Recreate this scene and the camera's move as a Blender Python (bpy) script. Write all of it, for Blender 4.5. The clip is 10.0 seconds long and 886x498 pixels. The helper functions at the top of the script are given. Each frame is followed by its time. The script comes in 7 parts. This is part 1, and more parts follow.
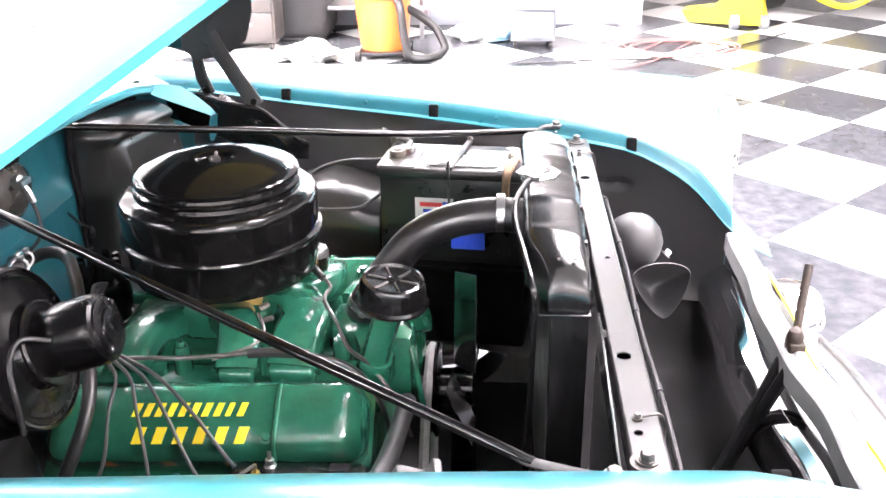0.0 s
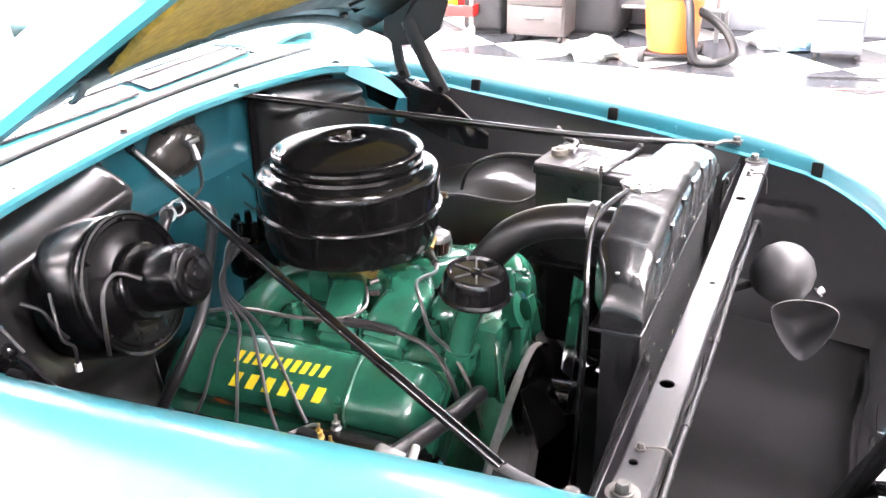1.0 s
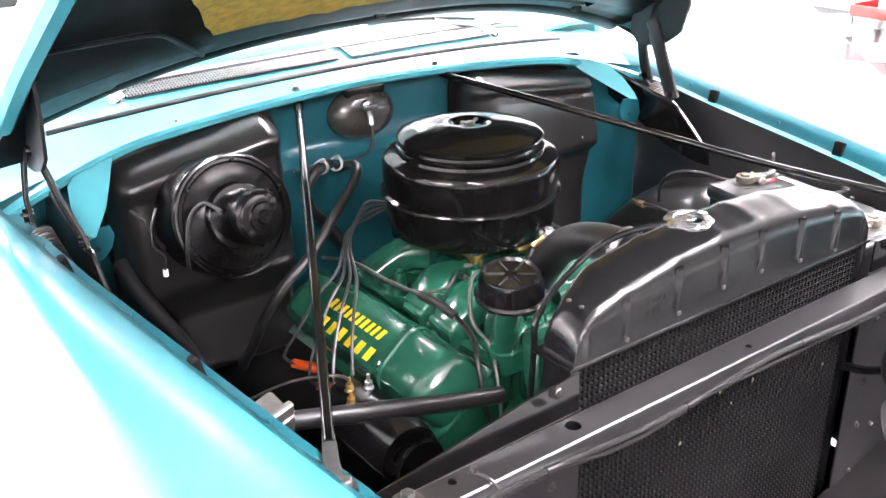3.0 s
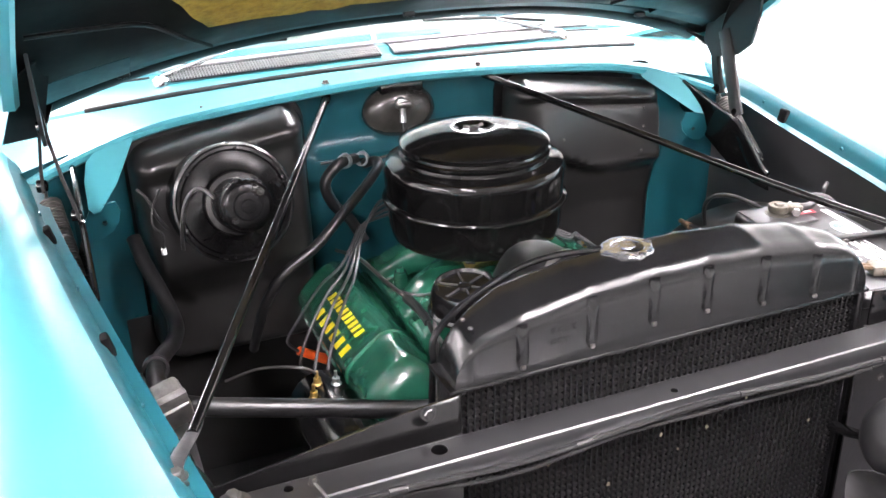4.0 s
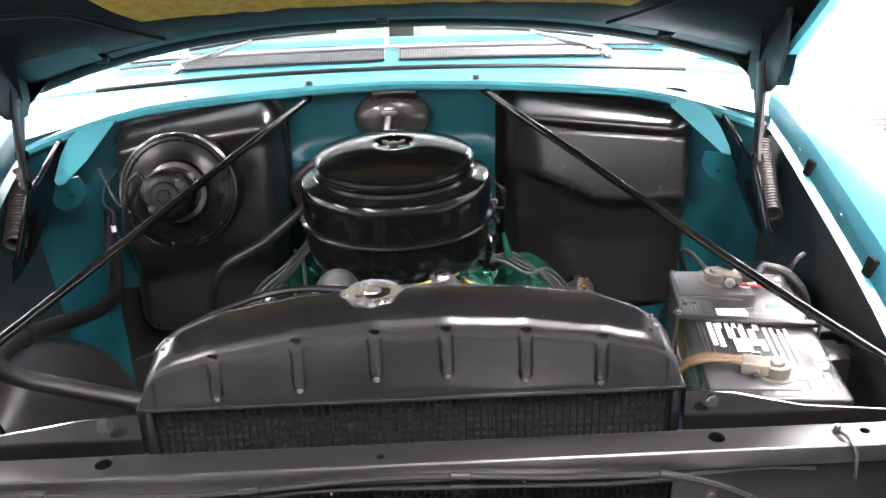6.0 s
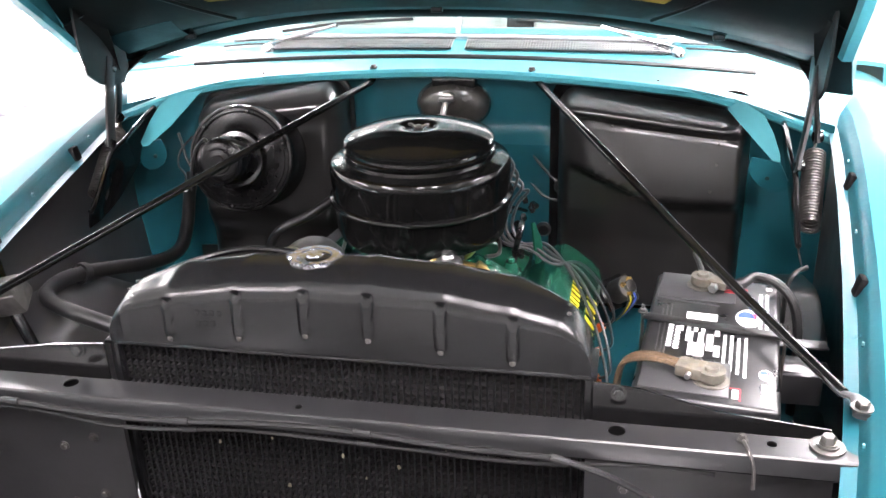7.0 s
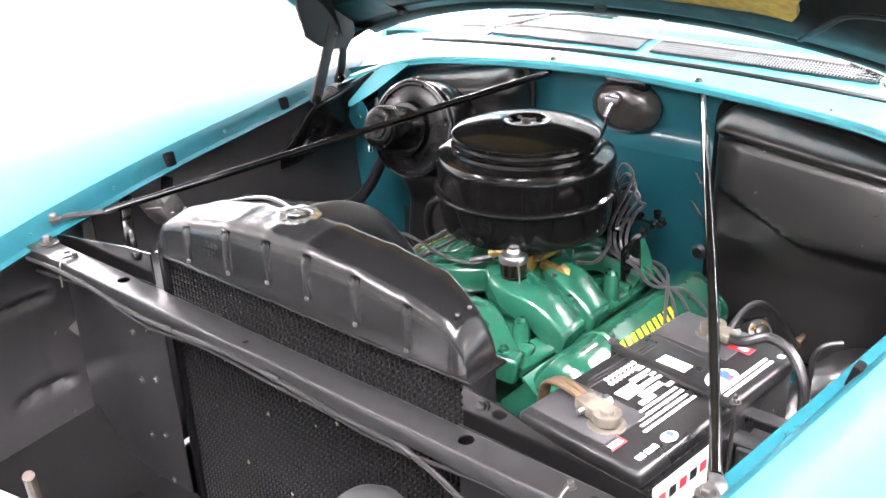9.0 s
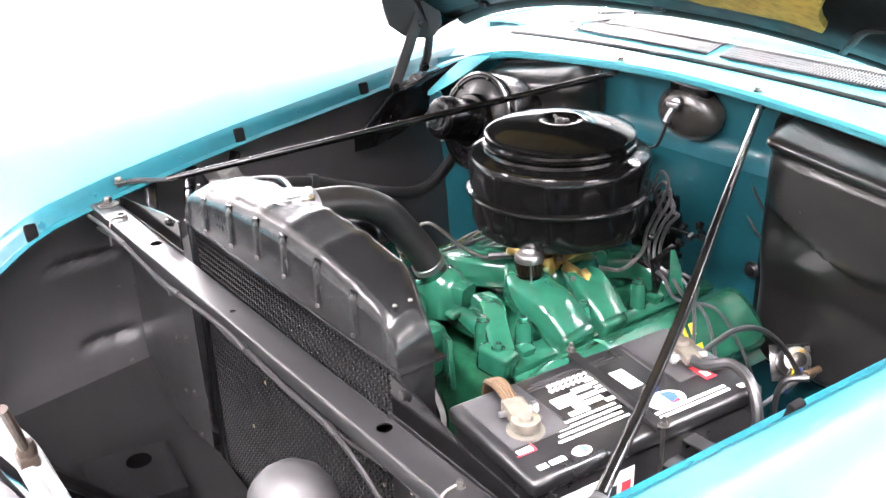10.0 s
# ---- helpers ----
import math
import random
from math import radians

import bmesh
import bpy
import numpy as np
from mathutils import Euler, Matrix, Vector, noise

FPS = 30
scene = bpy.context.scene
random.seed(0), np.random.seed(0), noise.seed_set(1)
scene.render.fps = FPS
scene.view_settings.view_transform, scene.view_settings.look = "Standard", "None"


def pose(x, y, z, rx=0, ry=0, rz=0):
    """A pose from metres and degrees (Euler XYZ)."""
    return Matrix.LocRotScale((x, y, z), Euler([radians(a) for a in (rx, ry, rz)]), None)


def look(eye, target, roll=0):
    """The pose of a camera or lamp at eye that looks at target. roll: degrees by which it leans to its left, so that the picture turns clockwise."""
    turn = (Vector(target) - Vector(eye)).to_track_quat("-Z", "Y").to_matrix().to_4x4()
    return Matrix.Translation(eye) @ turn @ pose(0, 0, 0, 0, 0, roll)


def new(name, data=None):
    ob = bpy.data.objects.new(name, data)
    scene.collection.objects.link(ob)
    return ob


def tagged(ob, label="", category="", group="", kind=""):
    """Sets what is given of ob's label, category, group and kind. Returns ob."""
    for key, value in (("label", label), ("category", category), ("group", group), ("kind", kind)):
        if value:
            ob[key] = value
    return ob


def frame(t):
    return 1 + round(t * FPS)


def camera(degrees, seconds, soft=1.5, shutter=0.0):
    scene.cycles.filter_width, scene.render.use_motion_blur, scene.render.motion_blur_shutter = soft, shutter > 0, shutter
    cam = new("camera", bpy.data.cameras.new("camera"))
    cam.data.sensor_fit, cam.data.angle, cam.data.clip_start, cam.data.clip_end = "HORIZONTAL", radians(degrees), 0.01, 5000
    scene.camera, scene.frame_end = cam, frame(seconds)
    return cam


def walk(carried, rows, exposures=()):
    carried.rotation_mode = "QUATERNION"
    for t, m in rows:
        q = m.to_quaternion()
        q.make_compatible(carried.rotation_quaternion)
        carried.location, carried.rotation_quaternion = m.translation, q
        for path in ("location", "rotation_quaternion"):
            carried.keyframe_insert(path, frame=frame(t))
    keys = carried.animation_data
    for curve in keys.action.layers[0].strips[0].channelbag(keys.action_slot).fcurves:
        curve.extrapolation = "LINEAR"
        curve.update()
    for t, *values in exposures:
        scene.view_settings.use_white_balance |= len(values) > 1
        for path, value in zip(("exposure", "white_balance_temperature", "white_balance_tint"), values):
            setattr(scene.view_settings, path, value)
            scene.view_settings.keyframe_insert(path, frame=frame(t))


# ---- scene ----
cam = camera(50.2, 10.0)
PATH = [
    (0, (-1.488, 0.184, 1.592), (0.333, 0.307, 0.774), -0.9),
    (0.5, (-1.483, 0.007, 1.592), (0.291, 0.437, 0.776), -1.0),
    (1, (-1.428, -0.151, 1.592), (0.244, 0.584, 0.776), -1.1),
    (1.5, (-1.357, -0.315, 1.595), (0.189, 0.657, 0.779), -1.1),
    (2, (-1.266, -0.465, 1.597), (0.114, 0.728, 0.776), -1.1),
    (2.5, (-1.164, -0.593, 1.596), (0.056, 0.763, 0.775), -1.2),
    (4, (-0.669, -0.856, 1.599), (0.014, 0.831, 0.77), -1.4),
    (4.5, (-0.495, -0.907, 1.597), (-0.01, 0.849, 0.77), -1.5),
    (5, (-0.317, -0.904, 1.596), (0.012, 0.886, 0.767), -1.5),
    (5.5, (-0.124, -0.904, 1.596), (0.084, 0.905, 0.769), -1.6),
    (7, (0.403, -0.964, 1.591), (0.023, 0.818, 0.768), -2.0),
    (7.5, (0.57, -0.932, 1.59), (-0.022, 0.792, 0.767), -2.0),
    (8, (0.707, -0.864, 1.587), (-0.101, 0.772, 0.768), -2.0),
    (8.5, (0.858, -0.789, 1.587), (-0.163, 0.723, 0.768), -2.0),
    (9, (1.005, -0.713, 1.584), (-0.192, 0.665, 0.766), -2.0),
    (9.5, (1.126, -0.618, 1.587), (-0.224, 0.606, 0.764), -1.9),
    (10, (1.227, -0.503, 1.589), (-0.235, 0.582, 0.761), -1.9),
]
walk(cam, [(t, look(eye, target, roll)) for t, eye, target, roll in PATH],
     [(0, 0.98, 6500, 24), (1.0, 0.93, 6500, 24), (2.5, 0.76, 6500, 23), (4, 0.36, 6500, 22), (5.5, 0.10, 6500, 21), (7, 0.08, 6500, 21), (8.5, 0.52, 6500, 22), (10, 0.85, 6500, 22)])

# ---- light ----
world = bpy.data.worlds.new("garage_air")
scene.world = world
world.use_nodes = True
world.node_tree.nodes["Background"].inputs[0].default_value = (0.9, 0.95, 1.0, 1)
world.node_tree.nodes["Background"].inputs[1].default_value = 0.05
TUBE_GLOW = 104.0

# ---- materials ----


def mat(name, color, rough=0.5, metal=0.0, coat=0.0, scale=30.0, vary=0.15, bump=0.0, bump_scale=200.0,
        dirt=None, dirt_amount=0.0, dirt_scale=6.0, spec=0.5, glow=0.0, rand=0.0, coat_rough=0.04, coat_ior=1.5, even=False):
    m = bpy.data.materials.new(name)
    m.use_nodes = True
    nt = m.node_tree
    b = nt.nodes["Principled BSDF"]
    b.inputs["Roughness"].default_value = rough
    b.inputs["Metallic"].default_value = metal
    b.inputs["Coat Weight"].default_value = coat
    b.inputs["Coat Roughness"].default_value = coat_rough
    b.inputs["Coat IOR"].default_value = coat_ior
    b.inputs["Specular IOR Level"].default_value = spec
    tc = nt.nodes.new("ShaderNodeTexCoord")
    n1 = nt.nodes.new("ShaderNodeTexNoise")
    n1.inputs["Scale"].default_value, n1.inputs["Detail"].default_value = scale, 6
    nt.links.new(tc.outputs["Object"], n1.inputs["Vector"])
    ramp = nt.nodes.new("ShaderNodeMapRange")
    ramp.inputs[1].default_value, ramp.inputs[2].default_value = 0.25, 0.75
    ramp.inputs[3].default_value, ramp.inputs[4].default_value = 1 - vary, 1 + vary
    nt.links.new(n1.outputs["Fac"], ramp.inputs[0])
    mul = nt.nodes.new("ShaderNodeVectorMath")
    mul.operation = "SCALE"
    mul.inputs[0].default_value = color
    nt.links.new(ramp.outputs[0], mul.inputs["Scale"])
    last = mul.outputs[0]
    if rand:
        info = nt.nodes.new("ShaderNodeObjectInfo")
        rr = nt.nodes.new("ShaderNodeMapRange")
        rr.inputs[3].default_value, rr.inputs[4].default_value = 1 - rand, 1 + rand
        nt.links.new(info.outputs["Random"], rr.inputs[0])
        m2 = nt.nodes.new("ShaderNodeVectorMath")
        m2.operation = "SCALE"
        nt.links.new(last, m2.inputs[0])
        nt.links.new(rr.outputs[0], m2.inputs["Scale"])
        last = m2.outputs[0]
    n2 = nt.nodes.new("ShaderNodeTexNoise")
    n2.inputs["Scale"].default_value, n2.inputs["Detail"].default_value = dirt_scale, 8
    n2.inputs["Roughness"].default_value = 0.65
    nt.links.new(tc.outputs["Object"], n2.inputs["Vector"])
    if dirt:
        dr = nt.nodes.new("ShaderNodeMapRange")
        dr.inputs[1].default_value, dr.inputs[2].default_value = 0.48, 0.72
        dr.inputs[4].default_value = dirt_amount
        nt.links.new(n2.outputs["Fac"], dr.inputs[0])
        mix = nt.nodes.new("ShaderNodeMix")
        mix.data_type = "RGBA"
        nt.links.new(dr.outputs[0], mix.inputs["Factor"])
        nt.links.new(last, mix.inputs["A"])
        mix.inputs["B"].default_value = (*dirt, 1)
        last = mix.outputs["Result"]
    nt.links.new(last, b.inputs["Base Color"])
    rv = nt.nodes.new("ShaderNodeMapRange")
    rv.inputs[1].default_value, rv.inputs[2].default_value = 0.3, 0.7
    rv.inputs[3].default_value, rv.inputs[4].default_value = (rough, rough) if even else (max(0.02, rough * 0.8), min(1.0, rough * 1.25))
    nt.links.new(n2.outputs["Fac"], rv.inputs[0])
    nt.links.new(rv.outputs[0], b.inputs["Roughness"])
    if bump:
        n3 = nt.nodes.new("ShaderNodeTexNoise")
        n3.inputs["Scale"].default_value, n3.inputs["Detail"].default_value = bump_scale, 4
        nt.links.new(tc.outputs["Object"], n3.inputs["Vector"])
        bp = nt.nodes.new("ShaderNodeBump")
        bp.inputs["Strength"].default_value = bump
        bp.inputs["Distance"].default_value = 0.002
        nt.links.new(n3.outputs["Fac"], bp.inputs["Height"])
        nt.links.new(bp.outputs[0], b.inputs["Normal"])
    if glow:
        b.inputs["Emission Color"].default_value = (*color, 1)
        b.inputs["Emission Strength"].default_value = glow
    return m


TURQ = mat("turquoise_paint", (0.050, 0.285, 0.335), 0.28, coat=1.0, coat_rough=0.20, coat_ior=1.65, spec=0.6, even=True, scale=4, vary=0.04, dirt_scale=3)
# darker copy of the body turquoise; the bay's shade is in its colour
TURQ_SHADED = mat("turquoise_shaded_paint", (0.0063, 0.069, 0.087), 0.32, coat=0.15, spec=0.35, scale=9, vary=0.10, bump=0.15, bump_scale=60, dirt=(0.006, 0.05, 0.064), dirt_amount=0.4)
BLACK_GLOSS = mat("black_gloss_enamel", (0.004, 0.004, 0.004), 0.115, spec=0.28, even=True, scale=20, vary=0.2, bump=0.006, bump_scale=14)
BLACK = mat("black_satin_paint", (0.005, 0.0049, 0.0051), 0.17, coat=0.25, coat_rough=0.10, scale=40, vary=0.3, bump=0.08, bump_scale=60, dirt=(0.012, 0.0115, 0.0115), dirt_amount=0.25, dirt_scale=9)
BLACK_PANEL = mat("black_panel_paint", (0.013, 0.0128, 0.0126), 0.28, coat=0.5, coat_rough=0.15, even=True, scale=12, vary=0.12, bump=0.012, bump_scale=18)
BLACK_DULL = mat("black_dull_undercoat", (0.015, 0.0147, 0.0156), 0.33, spec=0.6, scale=30, vary=0.2, bump=0.12, bump_scale=140, dirt=(0.022, 0.021, 0.0215), dirt_amount=0.4, dirt_scale=5)
BAR_GREY = mat("dusty_black_bar_paint", (0.010, 0.010, 0.0107), 0.31, spec=0.6, even=True, scale=25, vary=0.12, bump=0.0, dirt=(0.013, 0.0127, 0.0127), dirt_amount=0.3, dirt_scale=3)
TANK = mat("radiator_tank_paint", (0.005, 0.0051, 0.0054), 0.23, coat=0.0, spec=0.33, even=True, scale=25, vary=0.25, bump=0.012, bump_scale=14, dirt=(0.009, 0.009, 0.0095), dirt_amount=0.3, dirt_scale=7)
RUBBER = mat("black_rubber", (0.0075, 0.0074, 0.0077), 0.38, scale=50, vary=0.25, bump=0.15, bump_scale=120)
GREEN = mat("green_engine_enamel", (0.010, 0.086, 0.052), 0.20, coat=0.5, scale=30, vary=0.18, bump=0.4, bump_scale=55, dirt=(0.006, 0.045, 0.022), dirt_amount=0.5, dirt_scale=14)
GREEN_DK = mat("grimy_green_block", (0.010, 0.12, 0.06), 0.38, scale=30, vary=0.3, bump=0.5, bump_scale=60, dirt=(0.012, 0.014, 0.012), dirt_amount=0.8, dirt_scale=10)
CHROME = mat("chrome", (0.75, 0.75, 0.76), 0.07, 1.0, scale=30, vary=0.05)
STEEL = mat("zinc_steel", (0.42, 0.42, 0.42), 0.32, 1.0, scale=80, vary=0.2, bump=0.1)
DARK_STEEL = mat("oily_steel", (0.10, 0.095, 0.09), 0.38, 0.8, scale=60, vary=0.3, bump=0.2)
BRASS = mat("gold_zinc_plating", (0.55, 0.38, 0.13), 0.32, 0.9, scale=70, vary=0.3, bump=0.3, dirt=(0.12, 0.09, 0.05), dirt_amount=0.6, dirt_scale=25)
COPPER = mat("braided_copper", (0.12, 0.078, 0.045), 0.5, 0.5, scale=300, vary=0.4, bump=0.8, bump_scale=500)
LEAD = mat("corroded_lead_clamp", (0.13, 0.12, 0.10), 0.5, 0.4, scale=60, vary=0.35, bump=0.7, bump_scale=120, dirt=(0.16, 0.11, 0.06), dirt_amount=0.6, dirt_scale=40)
BATT = mat("battery_plastic", (0.009, 0.009, 0.0097), 0.30, scale=40, vary=0.2, bump=0.1, bump_scale=300, dirt=(0.03, 0.029, 0.027), dirt_amount=0.4, dirt_scale=12)
WHITE_INK = mat("white_print", (0.75, 0.75, 0.74), 0.45, scale=60, vary=0.08)
RED_INK = mat("red_print", (0.55, 0.03, 0.04), 0.45, scale=60, vary=0.08)
BLUE_INK = mat("blue_print", (0.03, 0.08, 0.55), 0.4, scale=60, vary=0.08)
YELLOW = mat("yellow_letter_paint", (0.80, 0.62, 0.02), 0.35, scale=60, vary=0.08)
ORANGE_BOOT = mat("orange_silicone", (0.75, 0.10, 0.015), 0.45, scale=60, vary=0.1)
WIRE = mat("grey_wire_cover", (0.036, 0.036, 0.038), 0.35, scale=90, vary=0.2)
PAD = mat("yellow_fibre_pad", (0.34, 0.225, 0.03), 0.95, scale=60, vary=0.35, bump=1.0, bump_scale=160, dirt=(0.20, 0.14, 0.04), dirt_amount=0.6)
TILE_W = mat("white_floor_tile", (0.58, 0.58, 0.565), 0.22, coat=0.0, spec=0.12, scale=6, vary=0.06, dirt=(0.55, 0.54, 0.52), dirt_amount=0.4, dirt_scale=4, rand=0.04)
TILE_B = mat("black_floor_tile", (0.045, 0.047, 0.053), 0.22, coat=0.0, spec=0.09, scale=14, vary=0.35, dirt=(0.085, 0.085, 0.09), dirt_amount=0.5, dirt_scale=7, rand=0.12)
WALL = mat("white_wall_paint", (0.80, 0.80, 0.79), 0.6, scale=3, vary=0.03, bump=0.1, bump_scale=90)
BASE_GREY = mat("grey_baseboard", (0.22, 0.23, 0.25), 0.5, scale=8, vary=0.1)
CAB_GREY = mat("grey_cabinet_paint", (0.13, 0.14, 0.155), 0.4, scale=10, vary=0.08)
CAB_TAUPE = mat("brown_grey_drawer_paint", (0.0608, 0.0532, 0.0494), 0.4, scale=10, vary=0.08)
CAB_BLACK = mat("black_cabinet_cover", (0.02, 0.02, 0.021), 0.6, scale=10, vary=0.2)
ORANGE = mat("orange_plastic", (0.85, 0.16, 0.03), 0.35, scale=10, vary=0.06)
YELLOW_PL = mat("yellow_plastic", (0.85, 0.70, 0.02), 0.35, scale=10, vary=0.06)
RED_PAINT = mat("red_tool_paint", (0.34, 0.012, 0.009), 0.4, coat=0.1, scale=10, vary=0.06)
RED_HOSE = mat("red_air_hose", (0.30, 0.13, 0.12), 0.5, scale=30, vary=0.1)
BLUE_BAG = mat("pale_blue_plastic", (0.35, 0.62, 0.80), 0.4, scale=20, vary=0.15)
CLOTH = mat("white_cloth", (0.8, 0.8, 0.8), 0.9, scale=30, vary=0.1, bump=0.5)
PLASTIC = mat("pale_plastic_sheet", (0.24, 0.26, 0.24), 0.4, scale=20, vary=0.1, bump=0.3)
INTERIOR = mat("pale_grey_upholstery", (0.42, 0.45, 0.42), 0.7, scale=20, vary=0.15, bump=0.3)
BLACK_MATTE = mat("matte_black_coating", (0.0045, 0.0044, 0.0047), 0.75, scale=25, vary=0.3, bump=0.3, bump_scale=90, spec=0.06)
HORN = mat("satin_black_horn", (0.018, 0.0178, 0.0185), 0.5, spec=0.5, scale=30, vary=0.12, bump=0.05, bump_scale=150)
BLOWER = mat("black_blower_enamel", (0.0034, 0.0033, 0.0035), 0.24, spec=0.16, scale=30, vary=0.25, bump=0.05, bump_scale=50)
INNER = mat("satin_black_wheelhouse", (0.027, 0.0265, 0.028), 0.35, spec=0.9, scale=14, vary=0.12, bump=0.06, bump_scale=40, dirt=(0.028, 0.027, 0.0275), dirt_amount=0.35, dirt_scale=5)
UNDERSIDE = mat("black_hood_underside", (0.006, 0.0062, 0.0064), 0.5, spec=0.25, scale=20, vary=0.25, bump=0.1, bump_scale=60, dirt=(0.010, 0.010, 0.010), dirt_amount=0.4, dirt_scale=6)
# dark turquoise with near-black blotches, for the hood's underside
STRIP = mat("dark_mottled_turquoise", (0.0045, 0.030, 0.037), 0.45, spec=0.3, scale=14, vary=0.3, bump=0.1, bump_scale=60, dirt=(0.006, 0.010, 0.011), dirt_amount=0.9, dirt_scale=9)
ROD_END = mat("worn_rod_end", (0.032, 0.032, 0.033), 0.45, 0.2, scale=60, vary=0.3, bump=0.2, dirt=(0.02, 0.02, 0.02), dirt_amount=0.6, dirt_scale=25)
TAPE = mat("black_loom_tape", (0.006, 0.0059, 0.0062), 0.52, spec=0.3, scale=60, vary=0.25, bump=0.3, bump_scale=160)
GUSSET = mat("turquoise_gusset_paint", (0.045, 0.25, 0.29), 0.42, spec=0.35, scale=9, vary=0.08, dirt=(0.03, 0.16, 0.19), dirt_amount=0.3)
FIN = mat("black_radiator_fin", (0.013, 0.0127, 0.013), 0.5, spec=0.3, scale=80, vary=0.35, dirt=(0.02, 0.0195, 0.019), dirt_amount=0.5, dirt_scale=16)
LIGHT = mat("fluorescent_diffuser", (1.0, 0.985, 0.96), 0.5, vary=0.0, glow=TUBE_GLOW)


def glass(name, tint=(0.95, 1.0, 0.98), rough=0.0):
    m = bpy.data.materials.new(name)
    m.use_nodes = True
    b = m.node_tree.nodes["Principled BSDF"]
    b.inputs["Base Color"].default_value = (*tint, 1)
    b.inputs["Transmission Weight"].default_value = 1.0
    b.inputs["Roughness"].default_value = rough
    b.inputs["IOR"].default_value = 1.45
    return m


GLASS = glass("clear_glass")
LENS = glass("headlamp_glass", (0.95, 0.97, 1.0), 0.08)

# ---- shape tools ----
V = Vector


def cat(points, steps=6, closed=False):
    """Smooth line through the points."""
    p = [V(q) for q in points]
    if len(p) < 3:
        return p
    out = []
    n = len(p)
    for i in range(n if closed else n - 1):
        a, b, c, d = (p[(i + k) % n] if closed else p[min(max(i + k, 0), n - 1)] for k in (-1, 0, 1, 2))
        for s in range(steps):
            t = s / steps
            out.append(0.5 * (2 * b + (c - a) * t + (2 * a - 5 * b + 4 * c - d) * t * t + (3 * b - a - 3 * c + d) * t ** 3))
    if not closed:
        out.append(p[-1])
    return out


def tube(bm, points, r, n=10, steps=6, caps=True, flat=1.0):
    path = cat(points, steps)
    rr = r if callable(r) else (lambda t: r)
    up = V((0.13, 0.2, 1)).normalized()
    rings = []
    for i, q in enumerate(path):
        d = (path[min(i + 1, len(path) - 1)] - path[max(i - 1, 0)]).normalized()
        a = up - d * up.dot(d)
        if a.length < 1e-3:
            a = V((1, 0, 0)) - d * d.x
        a.normalize()
        up = a
        b = d.cross(a)
        rad = rr(i / (len(path) - 1))
        rings.append([bm.verts.new(q + (a * math.cos(2 * math.pi * k / n) * flat + b * math.sin(2 * math.pi * k / n)) * rad) for k in range(n)])
    for u, v in zip(rings, rings[1:]):
        for k in range(n):
            bm.faces.new((u[k], u[(k + 1) % n], v[(k + 1) % n], v[k]))
    if caps:
        bm.faces.new(rings[0][::-1])
        bm.faces.new(rings[-1])
    return bm


def lathe(bm, profile, m=Matrix(), seg=40):
    """Turns (radius, height) pairs about z."""
    rings = []
    for r, z in profile:
        if r < 1e-5:
            rings.append([bm.verts.new(m @ V((0, 0, z)))])
        else:
            rings.append([bm.verts.new(m @ V((r * math.cos(2 * math.pi * k / seg), r * math.sin(2 * math.pi * k / seg), z))) for k in range(seg)])
    for u, v in zip(rings, rings[1:]):
        for k in range(seg):
            q = [u[k % len(u)], u[(k + 1) % len(u)], v[(k + 1) % len(v)], v[k % len(v)]]
            q = [w for i, w in enumerate(q) if w not in q[:i]]
            if len(q) > 2:
                bm.faces.new(q)
    return bm


def box(bm, size, m=Matrix(), bevel=0.0, seg=2):
    r = bmesh.ops.create_cube(bm, size=1.0, matrix=m @ Matrix.Diagonal((*size, 1)))
    if bevel:
        es = list({e for v in r["verts"] for e in v.link_edges})
        bmesh.ops.bevel(bm, geom=es, offset=bevel, segments=seg, affect="EDGES", profile=0.5)
    return bm


def slab(bm, outline, thick, m=Matrix()):
    """A flat plate: outline of (x, y), thick along z."""
    lo = [bm.verts.new(m @ V((x, y, 0))) for x, y in outline]
    hi = [bm.verts.new(m @ V((x, y, thick))) for x, y in outline]
    bm.faces.new(lo[::-1])
    bm.faces.new(hi)
    n = len(lo)
    for k in range(n):
        bm.faces.new((lo[k], lo[(k + 1) % n], hi[(k + 1) % n], hi[k]))
    return bm


def shell(bm, grid, thick):
    """A curved sheet over a grid of places, with thickness."""
    nr, nc = len(grid), len(grid[0])
    normals = []
    for i in range(nr):
        row = []
        for j in range(nc):
            du = grid[min(i + 1, nr - 1)][j] - grid[max(i - 1, 0)][j]
            dv = grid[i][min(j + 1, nc - 1)] - grid[i][max(j - 1, 0)]
            c = du.cross(dv)
            row.append(c.normalized() if c.length > 1e-9 else V((0, 0, 1)))
        normals.append(row)
    top = [[bm.verts.new(p) for p in row] for row in grid]
    low = [[bm.verts.new(p - k * thick) for p, k in zip(row, ns)] for row, ns in zip(grid, normals)]
    for i in range(nr - 1):
        for j in range(nc - 1):
            bm.faces.new((top[i][j], top[i + 1][j], top[i + 1][j + 1], top[i][j + 1]))
            bm.faces.new((low[i][j], low[i][j + 1], low[i + 1][j + 1], low[i + 1][j]))
    for i in range(nr - 1):
        bm.faces.new((top[i][0], low[i][0], low[i + 1][0], top[i + 1][0]))
        bm.faces.new((top[i][-1], top[i + 1][-1], low[i + 1][-1], low[i][-1]))
    for j in range(nc - 1):
        bm.faces.new((top[0][j], top[0][j + 1], low[0][j + 1], low[0][j]))
        bm.faces.new((top[-1][j], low[-1][j], low[-1][j + 1], top[-1][j + 1]))
    return bm


